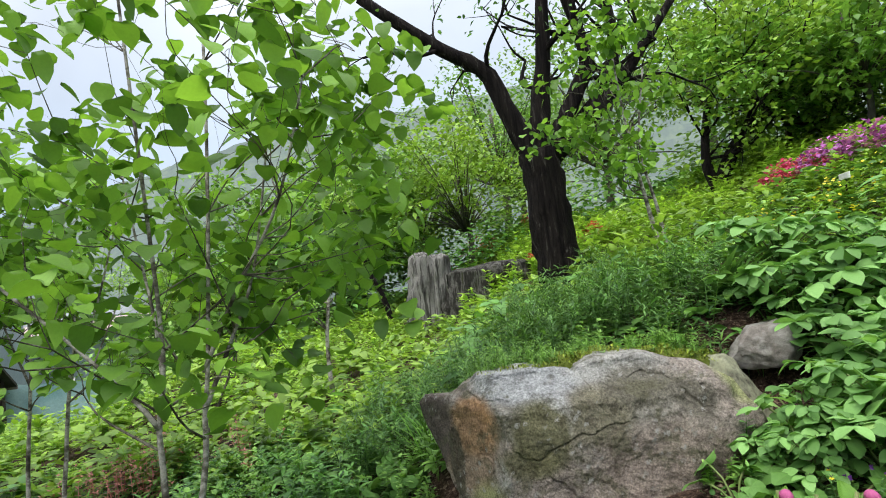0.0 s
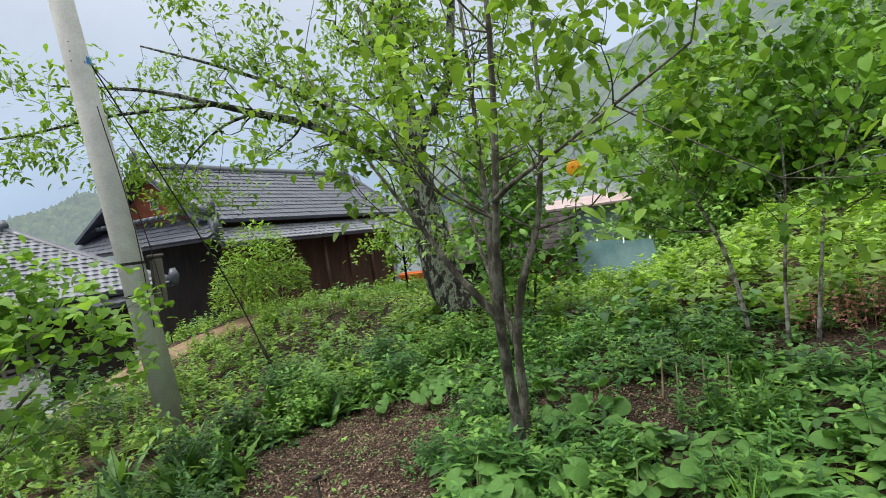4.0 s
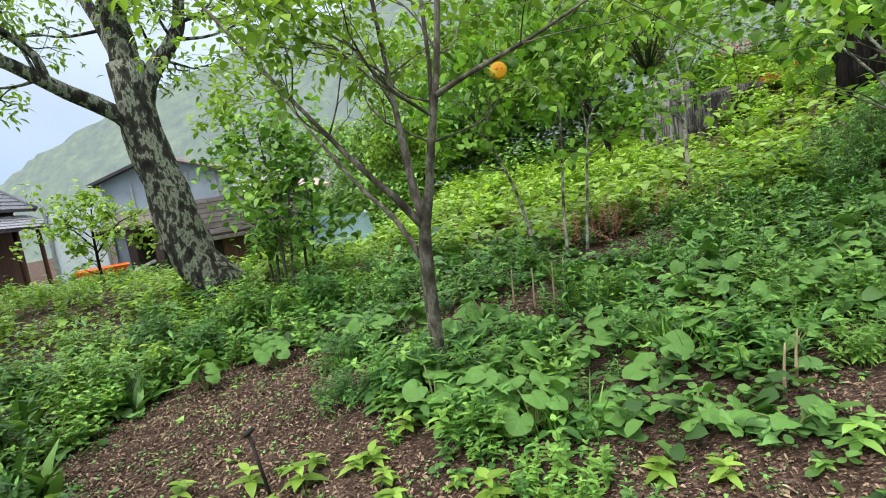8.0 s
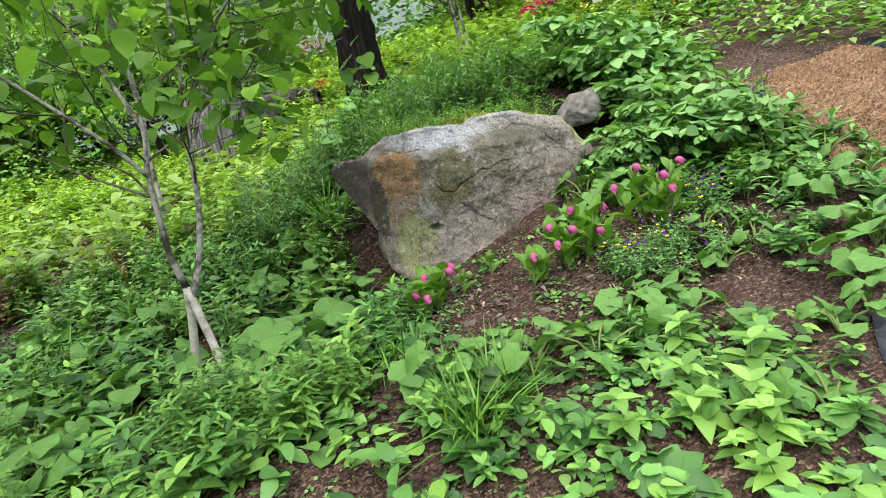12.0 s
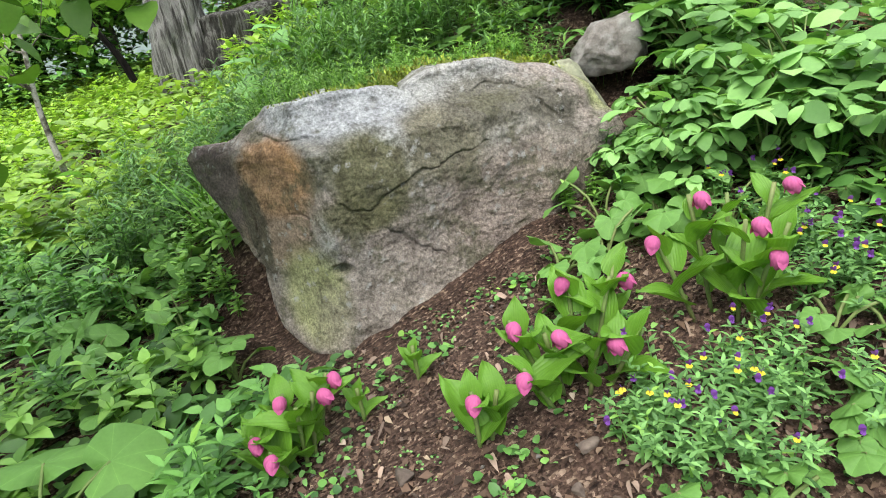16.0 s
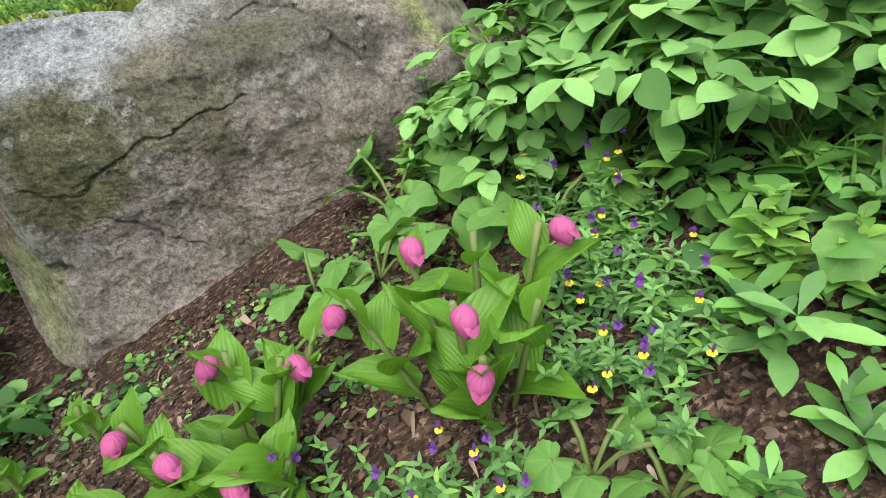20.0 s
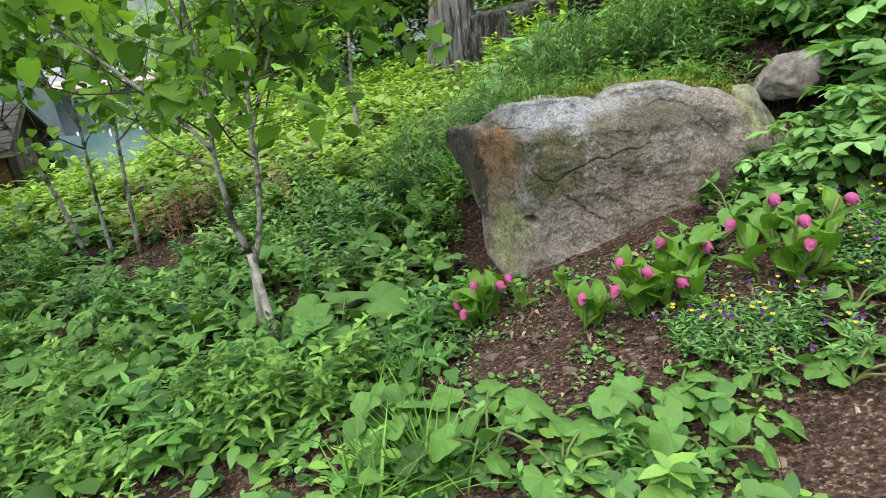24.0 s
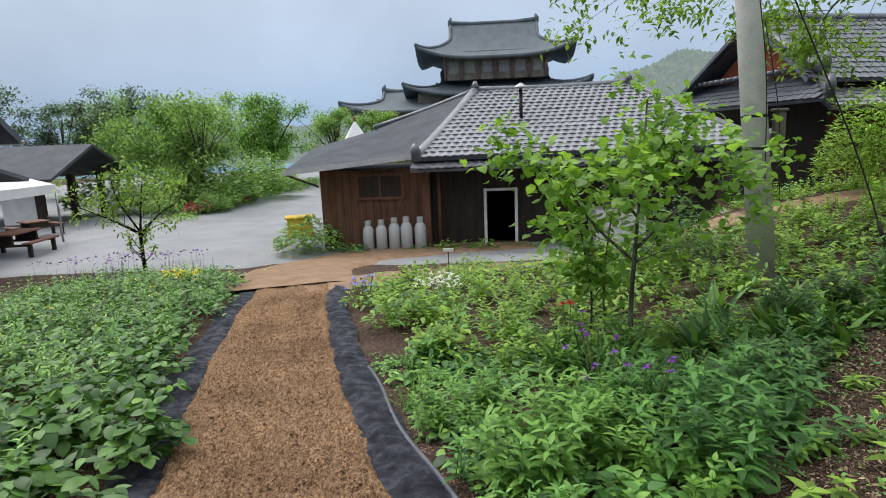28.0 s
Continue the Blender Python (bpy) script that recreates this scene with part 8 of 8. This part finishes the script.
for x, y, s in [(-29, -14, 1.0), (-30, -14.6, 1.0), (-28.3, -16, 1.1), (-31.5, -14.9, 1.2), (-34, -14.8, 1.0), (-29.5, -18.2, 1.2), (-17.6, -6.1, 1.05), (-32.5, -15.0, 2.2), (-31, -16.5, 2.2), (-30, -20, 2.0), (-35, -15.6, 1.6), (-36, -14, 2.4), (-34, -18, 2.4), (-30.5, -14.6, 1.5), (-40, -15.5, 1.6), (-41, -16, 2.6)]:
    plant("bush", x, y, [("foliage", mound(O3, s, 900, OVATE, 0.13, 0.085, 1.1, 0.9), LEAF_FAR)], "rounded green bush at the edge of the yard", "bush", "bushes round the yard")
for x, y in [(-29.0, -14.4), (-28.4, -14.7), (-33.2, -14.3)]:
    azalea(x, y, 1.0, AZALEA_PINK, "pink flowering azalea bush by the yard")
X, Y = np.meshgrid(np.arange(-50, -26.3, 0.55), np.arange(-28, -13.8, 0.55))
bed = np.stack([X.ravel(), Y.ravel()], -1) + RNG.uniform(-0.27, 0.27, (X.size, 2))
bed = bed[(bed[:, 1] < -13.9) & (bed[:, 1] > -14.4 + (bed[:, 0] + 26.5) * 0.55)]
P = np.column_stack([bed, ground(bed[:, 0], bed[:, 1]) + 0.03])
stuff("bed_plants", [mound(P, mixed(len(P), 0.6, 1.8), 30, OVATE, 0.17, 0.1, 0.35, 0.5)], LEAF_LIGHT, "green planted bed under the trees by the yard", "perennials")
for k in range(16):
    plant("weed_clump", -17.75 + RNG.uniform(-0.15, 0.3), -6.0 + k * 0.52 + RNG.uniform(-0.2, 0.2), [("foliage", mound(O3, RNG.uniform(0.5, 1.3), 90, OVATE, 0.1, 0.06, 0.3, 0.3), (LEAF, LEAF_LIGHT)[k % 2])], "green weeds at the foot of the house wall", "plant", "weeds along the house wall")
tree("small_tree", foot(-14.9, -9.25), [([(0, 0, 0), (0.02, 0, 0.6), (0, 0, 1.1)], 0.05, 0.04), ([(0, 0, 1.0), (0.3, -0.5, 1.4), (0.4, -1.1, 1.7)], 0.03, 0.01), ([(0, 0, 1.0), (-0.2, 0.5, 1.5), (-0.2, 1.0, 1.7)], 0.03, 0.01), ([(0, 0, 1.0), (0, 0.1, 1.7), (0, 0.2, 2.2)], 0.03, 0.01), ([(0, 0, 1.05), (0.2, -0.3, 1.8), (0.2, -0.4, 2.3)], 0.025, 0.01)],
     BARK_DARK, LEAF_YOUNG, "small open-crowned tree at the edge of the yard", LANCE, 3, 0.11, 0.045, 0.07, 2, 1, 0.45, 0.3, 2, 0.6, 0.3)

# fresh green bush and small trees near the main house
plant("bamboo_bush", -12.6, 5.6, [("foliage", merge(mound(O3, 1.0, 2600, LANCE, 0.15, 0.05, 1.95, 0.95, (-0.2, 1.0)), stalks(O3, 1.0, 40, 1.3, 0.02, 0.25, BLADE, 0.25)), LEAF_YOUNG)], "bright green rounded bush by the main house", "bush")
tree("small_tree", foot(-10.8, 8.0), [([(0, 0, 0), (0, 0, 0.6), (0.02, 0, 1.1)], 0.03, 0.02), ([(0, 0, 0.7), (0.5, 0, 1.15), (1.0, 0, 1.3)], 0.015, 0.006), ([(0, 0, 0.8), (-0.5, 0.1, 1.25), (-1.0, 0.1, 1.4)], 0.015, 0.006), ([(0, 0, 1.0), (0.1, 0, 1.5)], 0.015, 0.006)],
     BARK_DARK, LEAF_YOUNG, "small maple with flat sprays of light leaves", OVATE, 4, 0.11, 0.08, 0.08, 2, 1, 0.5, 0.1, 3, 0.6, 0.3)
for x, y, h in [(-6.15, 4.8, 1.95), (-6.4, 5.0, 2.1), (-6.0, 5.1, 1.7)]:
    tree("small_tree", foot(x, y), [([(0, 0, 0), (0.05, 0, h * 0.5), (0, 0.05, h)], 0.02, 0.008), ([(0.06, 0, 0), (0.2, 0, h * 0.5), (0.3, 0.05, h * 0.9)], 0.018, 0.008)], BARK, LEAF_LIGHT, "slender young tree with soft green leaves", HEART, 3, 0.09, 0.085, 0.09, 2, 1, 0.42, 0.2, 2, 0.7, 0.3)
tree("small_tree", foot(-6.75, -0.22), [([(0, 0, 0), (0.02, 0.0, 0.5), (0.05, 0.02, 1.05), (0.05, 0.05, 1.5), (0.0, 0.1, 2.15)], 0.026, 0.008), ([(0.04, 0.02, 0.95), (0.1, 0.3, 1.25), (0.1, 0.6, 1.5), (0.15, 0.85, 1.65)], 0.014, 0.005), ([(0.04, 0.01, 0.85), (0.0, -0.3, 1.15), (0.1, -0.55, 1.5), (0.15, -0.7, 1.8)], 0.014, 0.005), ([(0.05, 0.05, 1.3), (-0.2, 0.35, 1.6), (-0.35, 0.55, 1.9)], 0.012, 0.005), ([(0.05, 0.04, 1.2), (0.3, -0.2, 1.45), (0.5, -0.3, 1.6)], 0.012, 0.005), ([(-0.4, -0.25, 0), (-0.38, -0.25, 0.5), (-0.42, -0.35, 1.1)], 0.012, 0.006), ([(-0.5, -0.1, 0), (-0.45, -0.12, 0.6), (-0.5, -0.05, 1.15)], 0.012, 0.006)],
     BARK_BROWN, LEAF_MAPLE, "young maple with lobed leaves among the perennials", HEART, 5, 0.075, 0.075, 0.1, 2, 1, 0.3, 0.15, 3, 0.75, 0.45)
plant("dark_shrub", -9.6, 1.0, [("foliage", mound(O3, 1.0, 900, OVATE, 0.09, 0.05, 1.25, 0.55), LEAF_DEEP)], "dense dark green shrub beside the pole", "bush")

HILL = bpy.data.materials.new("hillside_haze_glow")
HILL.use_nodes = True
ht = HILL.node_tree
hb = ht.nodes["Principled BSDF"]
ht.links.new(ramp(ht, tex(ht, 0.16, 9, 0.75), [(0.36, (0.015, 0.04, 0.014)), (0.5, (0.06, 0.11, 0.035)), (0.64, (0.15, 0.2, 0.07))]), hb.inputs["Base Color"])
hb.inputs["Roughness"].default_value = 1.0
# haze is put into the material: a blue-grey glow mixed over the forest colour
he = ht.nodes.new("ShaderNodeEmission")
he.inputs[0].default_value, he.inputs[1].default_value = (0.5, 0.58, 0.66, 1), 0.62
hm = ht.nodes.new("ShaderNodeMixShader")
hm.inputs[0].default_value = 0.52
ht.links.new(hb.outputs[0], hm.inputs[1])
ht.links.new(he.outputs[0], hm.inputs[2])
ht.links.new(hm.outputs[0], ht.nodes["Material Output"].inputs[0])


def hill(name, cx, cy, rx, ry, h, turn, label):
    n = 130
    g = np.linspace(-1, 1, n)
    U, W = np.meshgrid(g, g, indexing="ij")
    q = np.clip(1 - U ** 2 - W ** 2, 0, 1)
    Z = h * q ** 0.8 * (1 + 0.12 * wave(U * 4, W * 4)) + 2.2 * wave(U * 60, W * 60) * (q > 0.02) + RNG.normal(size=U.shape) * 0.8 * (q > 0.02) - 6
    c, s = math.cos(radians(turn)), math.sin(radians(turn))
    X, Y = cx + U * rx * c - W * ry * s, cy + U * rx * s + W * ry * c
    i, j = np.meshgrid(np.arange(n - 1), np.arange(n - 1), indexing="ij")
    Q = np.stack([i * n + j, (i + 1) * n + j, (i + 1) * n + j + 1, i * n + j + 1], -1).reshape(-1, 4)
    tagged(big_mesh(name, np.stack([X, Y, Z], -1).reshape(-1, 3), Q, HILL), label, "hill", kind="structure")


# woods on the slope above the garden
for x, y, h, w, m in [(-3.5, 17, 5.0, 5, LEAF_LIGHT), (-0.5, 19, 6, 5.5, LEAF_FAR), (2.5, 20, 6.5, 6, LEAF_LIGHT), (5.5, 18, 6, 6, LEAF_FAR), (8.5, 15, 6, 6, LEAF_LIGHT), (11.5, 13, 6, 6, LEAF_LIGHT), (14, 10, 6.5, 6, LEAF_FAR), (16, 6.5, 6, 6, LEAF_FAR), (-6.5, 19, 4.0, 5, LEAF_LIGHT), (0.8, 15.2, 4.0, 4.2, LEAF_YOUNG), (-2.6, 15.5, 3.4, 4, LEAF_LIGHT), (-4.6, 15, 2.4, 3.4, LEAF_YOUNG), (10, 20, 8, 8, LEAF_FAR), (4, 26, 8, 8, LEAF_FAR), (-3, 27, 7, 8, LEAF_FAR), (7.3, 11.6, 3.0, 3.6, LEAF_LIGHT), (12.5, 17, 8, 7, LEAF_FAR), (-10, 24, 5, 6, LEAF_LIGHT), (-6.3, 16.6, 4.6, 3.6, LEAF_YOUNG), (-5.0, 17.5, 5.4, 4.2, LEAF_LIGHT), (-7.6, 17.6, 4.4, 3.4, LEAF_FAR), (-3.8, 14.2, 2.6, 3.2, LEAF), (-1.6, 14.6, 3.8, 3.4, LEAF_LIGHT), (-6.2, 15.6, 2.2, 3.4, LEAF_LIGHT), (-8, 17.5, 2.6, 4, LEAF_FAR), (-2.6, 18.5, 6.5, 5, LEAF_LIGHT), (7.5, 9.6, 3.0, 3.4, LEAF_LIGHT), (9.2, 8.0, 3.2, 3.4, LEAF_FAR), (10.5, 6.0, 3.4, 3.6, LEAF_LIGHT)]:
    far_tree(x, y, h, w, m, "leafy tree on the wooded slope above the garden", 4200, False, 0.2)
far = field(-12, 16, 14.6, 32, 0.8)
P = on_ground(far)
stuff("slope_plants", [mound(P, sizes(len(P), 0.8, 1.4), 26, OVATE, 0.22, 0.13, 0.5, 0.55)], LEAF_LIGHT, "bright undergrowth on the far slope", "undergrowth")

for x, y, q in [(-9.5, 16.5, 1.6), (-7.6, 15.2, 1.4), (-5.6, 14.4, 1.5), (-4.4, 16.2, 2.0), (-2.4, 13.6, 1.3), (-0.6, 15.6, 1.9), (1.2, 13.4, 1.2), (2.6, 14.4, 1.6), (-3.2, 12.4, 1.0), (-6.8, 13.0, 0.9), (4.2, 13.2, 1.5), (6.8, 12.8, 1.6), (8.6, 10.6, 1.5)]:
    plant("bush", x, y, [("foliage", mound(O3, q, 520, OVATE, 0.12, 0.075, 1.15, 0.95), (LEAF, LEAF_LIGHT, LEAF_FAR)[int(x * 10) % 3])], "leafy green bush on the slope above the garden", "bush", "bushes on the upper slope")

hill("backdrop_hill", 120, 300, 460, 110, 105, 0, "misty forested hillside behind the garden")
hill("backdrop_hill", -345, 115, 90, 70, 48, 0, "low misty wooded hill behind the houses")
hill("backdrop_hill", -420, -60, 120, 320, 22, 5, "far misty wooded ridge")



# ---- small things ----
MOSS_SPRIG = foliage("moss_sprig", (0.12, 0.17, 0.02), (0.33, 0.4, 0.06), 0.8, 0.2, (0.2, 0.15, 0.05))


def moss():
    """A cushion of moss along the back of the boulder's crown."""
    V, F = [], []
    n, m = 60, 12
    for i in range(n):
        u = i / (n - 1)
        x = 0.12 + 1.25 * u
        top = 0.995 + 0.06 * math.sin(math.pi * u) - 0.03 * u
        for j in range(m):
            v = j / (m - 1)
            y = 2.88 + 0.12 * u + 0.17 * v + 0.03 * math.sin(9 * u + 3)
            z = top + 0.03 * math.sin(math.pi * min(1, v * 1.2)) - 0.22 * max(0, v - 0.55) + 0.022 * wave(x * 9, y * 9) + RNG.normal() * 0.012 - (0.12 if j in (0, m - 1) else 0)
            V.append((x, y, z))
    F = [(i * m + j, (i + 1) * m + j, (i + 1) * m + j + 1, i * m + j + 1) for i in range(n - 1) for j in range(m - 1)]
    W = np.array(V)[RNG.integers(0, len(V), 5200)] + RNG.normal(size=(5200, 3)) * np.array([0.015, 0.02, 0.003])
    cushion = mesh_ob("moss_cushion", V, F, MOSS)
    big_mesh("moss_fuzz", *leaves(SIMPLE, W, pick(5200, 0, 6.3), pick(5200, 0.2, 1.5), pick(5200, 0.012, 0.034), 0.008, 0.3, 0.2), MOSS_SPRIG, cushion)
    tagged(cushion, "yellow-green moss growing over the boulder's crown", "moss")


moss()
P = np.column_stack([RNG.uniform(0.1, 1.3, 110), RNG.uniform(2.99, 3.25, 110), RNG.uniform(0.96, 1.0, 110)])
stuff("willowy_plants", [spires(P, sizes(110, 0.2, 0.5), 4, 7, LANCE, 0.11, 0.018, 0.4, 0.3, 4)], LEAF_LIGHT, "small narrow-leaved plants growing on the mossy crown", "perennials")

# pole fittings
for a, b, r in [((0.1, -0.1, 1.2), (0.0, -0.3, 3.6), 0.006), ((0.115, 0.06, 1.0), (-0.02, -0.14, 2.9), 0.006)]:
    mid = [(p + q) / 2 + d for p, q, d in zip(a, b, (0.03, 0.05, 0))]
    mesh_ob("cable", *tube(spline([a, mid, b], 10), [r] * 10, 6), IRON, pole)
for z in (1.55, 1.9):
    k = z / 3
    mesh_ob("band", *tube([(-0.14 * k, -0.26 * k, z), (-0.14 * k, -0.26 * k, z + 0.03)], [0.147 - 0.005 * z] * 2, 20, 0, False), IRON, pole)
fuse = part("meter_box", box(-0.09, 0.02, 1.4, 0.03, 0.13, 1.95, 0.02), WOOD_GREY, pole, "weathered grey box strapped to the pole")
part("hood", box(-0.1, 0.0, 1.95, 0.04, 0.15, 1.99, 0.015), WOOD_GREY, fuse)
mesh_ob("tape", *tube([(-0.19, -0.34, 4.05), (-0.195, -0.35, 4.13)], [0.128, 0.127], 16, 0, False), BLUE, pole, "blue tape round the cable bracket")
guy = empty("guy_wire", -8.3, 2.95, z_at(-8.3, 2.95) - 0.02, label="thin dark guy wire running from the ground to the pole", category="cable")
mesh_ob("wire", *tube(spline([(0, 0, 0), (-0.25, -0.25, 1.1), (-0.42, -0.7, 2.3), (-0.6, -1.9, 5.0)], 14), [0.009] * 14, 6), IRON, guy)
mesh_ob("wire_sleeve", *tube(spline([(0, 0, 0), (-0.12, -0.1, 0.5)], 5), [0.022] * 5, 6), IRON, guy)
for k in range(3):
    w = empty("overhead_cable", -8.75, 1.35, 3.6 + 0.1 * k, label="black overhead cable from the pole to the house", category="cable", group="overhead cables")
    mesh_ob("wire", *tube(spline([(0, 0, 0), (-4, 2.5 + 0.4 * k, -0.75), (-11.5, 6.4 + 0.8 * k, -0.3)], 16), [0.006] * 16, 5), IRON, w)

# black iron stake in the bare soil
rod = empty("iron_stake", -4.78, 0.86, z_at(-4.78, 0.86) - 0.05, label="short black iron stake leaning in the soil", category="stake")
mesh_ob("shaft", *tube([(0, 0, 0), (-0.06, 0.02, 0.36)], [0.009, 0.008], 6), IRON, rod)
mesh_ob("head", *tube([(-0.075, 0.0, 0.36), (-0.045, 0.04, 0.375)], [0.012, 0.012], 6), IRON, rod)


def ornament():
    """Round orange disc that hangs from a limb of the young tree."""
    r = empty("hanging_ornament", -3.48, 1.74, 1.57, 20, label="round orange plastic disc hanging from a branch", category="ornament")
    V, F = tube([(0, -0.018, 0), (0, -0.012, 0), (0, 0.012, 0), (0, 0.018, 0)], [0.036, 0.046, 0.046, 0.036], 20)
    mesh_ob("disc", V, F, YELLOW_ORANGE, r)
    for x in (-0.02, 0.02):
        mesh_ob("dot", *tube([(x * 0.7, -0.021, 0.008), (x * 0.7, -0.019, 0.008)], [0.005, 0.006], 10), ORANGE, r)
    mesh_ob("string", *tube([(0, 0, 0.06), (0.01, 0, 0.16)], [0.002, 0.002], 4), IRON, r)


YELLOW_ORANGE = surface("orange_yellow_plastic", [(0.3, (0.75, 0.3, 0.01)), (0.7, (0.85, 0.42, 0.02))], 8, 0.4, 60, 0.05)
ornament()

# plant labels on stakes
for x, y, h in [(-11.4, -1.95, 0.45), (3.9, 5.4, 0.4), (4.6, 5.0, 0.4), (5.8, 4.6, 0.4)]:
    r = empty("plant_label", x, y, z_at(x, y) - 0.05, 80, label="small white plant label on a thin stake", category="label", group="plant labels")
    mesh_ob("stake", *tube([(0, 0, 0), (0, 0, h)], [0.01, 0.01], 6), IRON, r)
    part("plate", box(-0.09, -0.01, h, 0.09, 0.01, h + 0.06, 0.004), WHITE, r)

# dried flower stalks
for x, y, h in [(-2.52, 0.95, 0.26), (-2.4, 1.1, 0.24), (-3.3, 2.75, 0.35), (-3.45, 2.7, 0.33), (-3.6, 2.85, 0.3), (-3.2, 2.95, 0.32)]:
    r = empty("dry_stalk", x, y, z_at(x, y) - 0.02, label="upright dry straw-coloured flower stalk", category="stalk", group="dry stalks")
    mesh_ob("stem", *tube(spline([(0, 0, 0), (0.01, 0.01, h * 0.5), (0.02, 0.0, h)], 6), [0.008, 0.008, 0.007, 0.006, 0.005, 0.004], 6), DRY_STEM, r)


def flowers(name, x, y, n, r, h, mat, L, label, stems=True, leaf=None):
    root = empty(name, x, y, z_at(x, y) - 0.01, label=label, category="flower")
    if leaf:
        big_mesh("foliage", *mound(O3, 1.0, 60, LANCE, 0.09, 0.03, h * 0.7, r), leaf, root)
    for k in range(n):
        a, q = RNG.uniform(0, 6.28), r * math.sqrt(RNG.uniform(0, 1))
        top = np.array([math.cos(a) * q, math.sin(a) * q, h * RNG.uniform(0.75, 1.1)])
        if stems:
            mesh_ob("stem", *tube(spline([(top[0] * 0.5, top[1] * 0.5, 0), top], 4), [0.004] * 4, 4, 0, False), STEM, root)
        m = 6
        big_mesh("blossom", *leaves(OVATE, [top] * m, np.arange(m) * 6.28 / m, pick(m, -0.6, 0.7), L, L * 0.7, 0.3, 0.2), mat, root)


FLOWER_MAUVE = foliage("mauve_flower", (0.16, 0.06, 0.2), (0.4, 0.22, 0.42), 0.6, 0.3, (0.5, 0.3, 0.5))
flowers("columbine", -5.3, -0.62, 9, 0.4, 0.5, FLOWER_PURPLE, 0.032, "dark purple columbine flowers on thin stems", True, LEAF_DEEP)
flowers("columbine", -6.0, -0.6, 5, 0.3, 0.48, FLOWER_PURPLE, 0.032, "dark purple columbine flowers on thin stems", True, LEAF_DEEP)
flowers("tulip", -6.7, -0.75, 2, 0.08, 0.45, FLOWER_RED, 0.045, "single red tulip among the leaves", True, LEAF_BLUE)
flowers("bluebell", -9.3, -3.0, 22, 0.28, 0.36, FLOWER_BLUE, 0.035, "blue flowers at the edge of the path", True, LEAF)
flowers("white_flower_clump", -9.2, -2.0, 60, 0.32, 0.34, FLOWER_WHITE, 0.035, "mound of small white flowers in the bed", False, LEAF)
flowers("yellow_flower_clump", -11.6, -6.6, 50, 0.35, 0.3, FLOWER_YELLOW, 0.04, "bright yellow low flowers by the path", False, LEAF_LIGHT)
flowers("columbine", 1.85, 1.7, 3, 0.15, 0.42, FLOWER_MAUVE, 0.026, "pale violet columbine flowers by the path", True, LEAF)
flowers("columbine", 2.1, 2.05, 3, 0.15, 0.45, FLOWER_MAUVE, 0.026, "pale violet columbine flowers by the path", True, LEAF)
P = on_ground(np.stack([RNG.uniform(-12.5, -6.5, 60), RNG.uniform(-7.5, -4.8, 60)], -1))
n = len(P)
stuff("yellow_flowers", [leaves(SIMPLE, np.repeat(P, 4, axis=0) + RNG.uniform(-0.1, 0.1, (n * 4, 3)) + np.array([0, 0, 0.42]), pick(n * 4, 0, 6.28), pick(n * 4, 0, 1), 0.024, 0.024, 0.1, 0.2)], FLOWER_YELLOW, "sprinkle of tiny yellow flowers beside the path", "flowers")
P = on_ground(np.stack([RNG.uniform(-14, -11.5, 70), RNG.uniform(-9.5, -7.0, 70)], -1))
n = len(P)
stuff("purple_flowers", [merge(leaves(SIMPLE, np.repeat(P, 3, axis=0) + RNG.uniform(-0.06, 0.06, (n * 3, 3)) + np.array([0, 0, 0.55]), pick(n * 3, 0, 6.28), pick(n * 3, 0, 1), 0.05, 0.05, 0.1, 0.2), stalks(P, 1.0, 2, 0.55, 0.008, 0.1))], FLOWER_PURPLE, "dark purple flower heads at the edge of the yard", "flowers")

# yellow crate in the bush by the house
crate = empty("yellow_crate", -18.9, -6.7, -0.85, 15, label="yellow plastic crate behind the bush", category="crate")
part("body", box(-0.26, -0.36, -0.45, 0.26, 0.36, 0.1, 0.02), YELLOW, crate)
part("rim", box(-0.33, -0.43, 0.1, 0.33, 0.43, 0.15, 0.01), YELLOW, crate)

# larger stones lying on the soil
CLOD_STONE = surface("brown_stone", [(0.3, (0.09, 0.065, 0.052)), (0.7, (0.2, 0.16, 0.13))], 14, 0.95, 90, 0.6, vary=0.4)
for x, y, s in [(0.12, 1.87, 0.05), (-0.06, 1.8, 0.055), (0.0, 2.0, 0.035), (0.32, 1.95, 0.03), (0.62, 2.02, 0.03), (-0.2, 1.95, 0.03), (1.02, 1.6, 0.03), (0.9, 1.66, 0.035), (0.05, 1.72, 0.035), (0.5, 1.68, 0.04), (0.75, 1.85, 0.035), (0.2, 1.6, 0.04), (0.42, 1.6, 0.03), (-0.3, 2.3, 0.04), (0.62, 1.45, 0.03)]:
    boulder("stone", (x, y, z_at(x, y) + s * 0.1), (s * 1.5, s, s * 0.6), RNG.uniform(0, 180), "small grey-brown stone lying on the soil", int(s * 1000) + 3, levels=3, sharp=3.5, cut=0.6, material=CLOD_STONE)
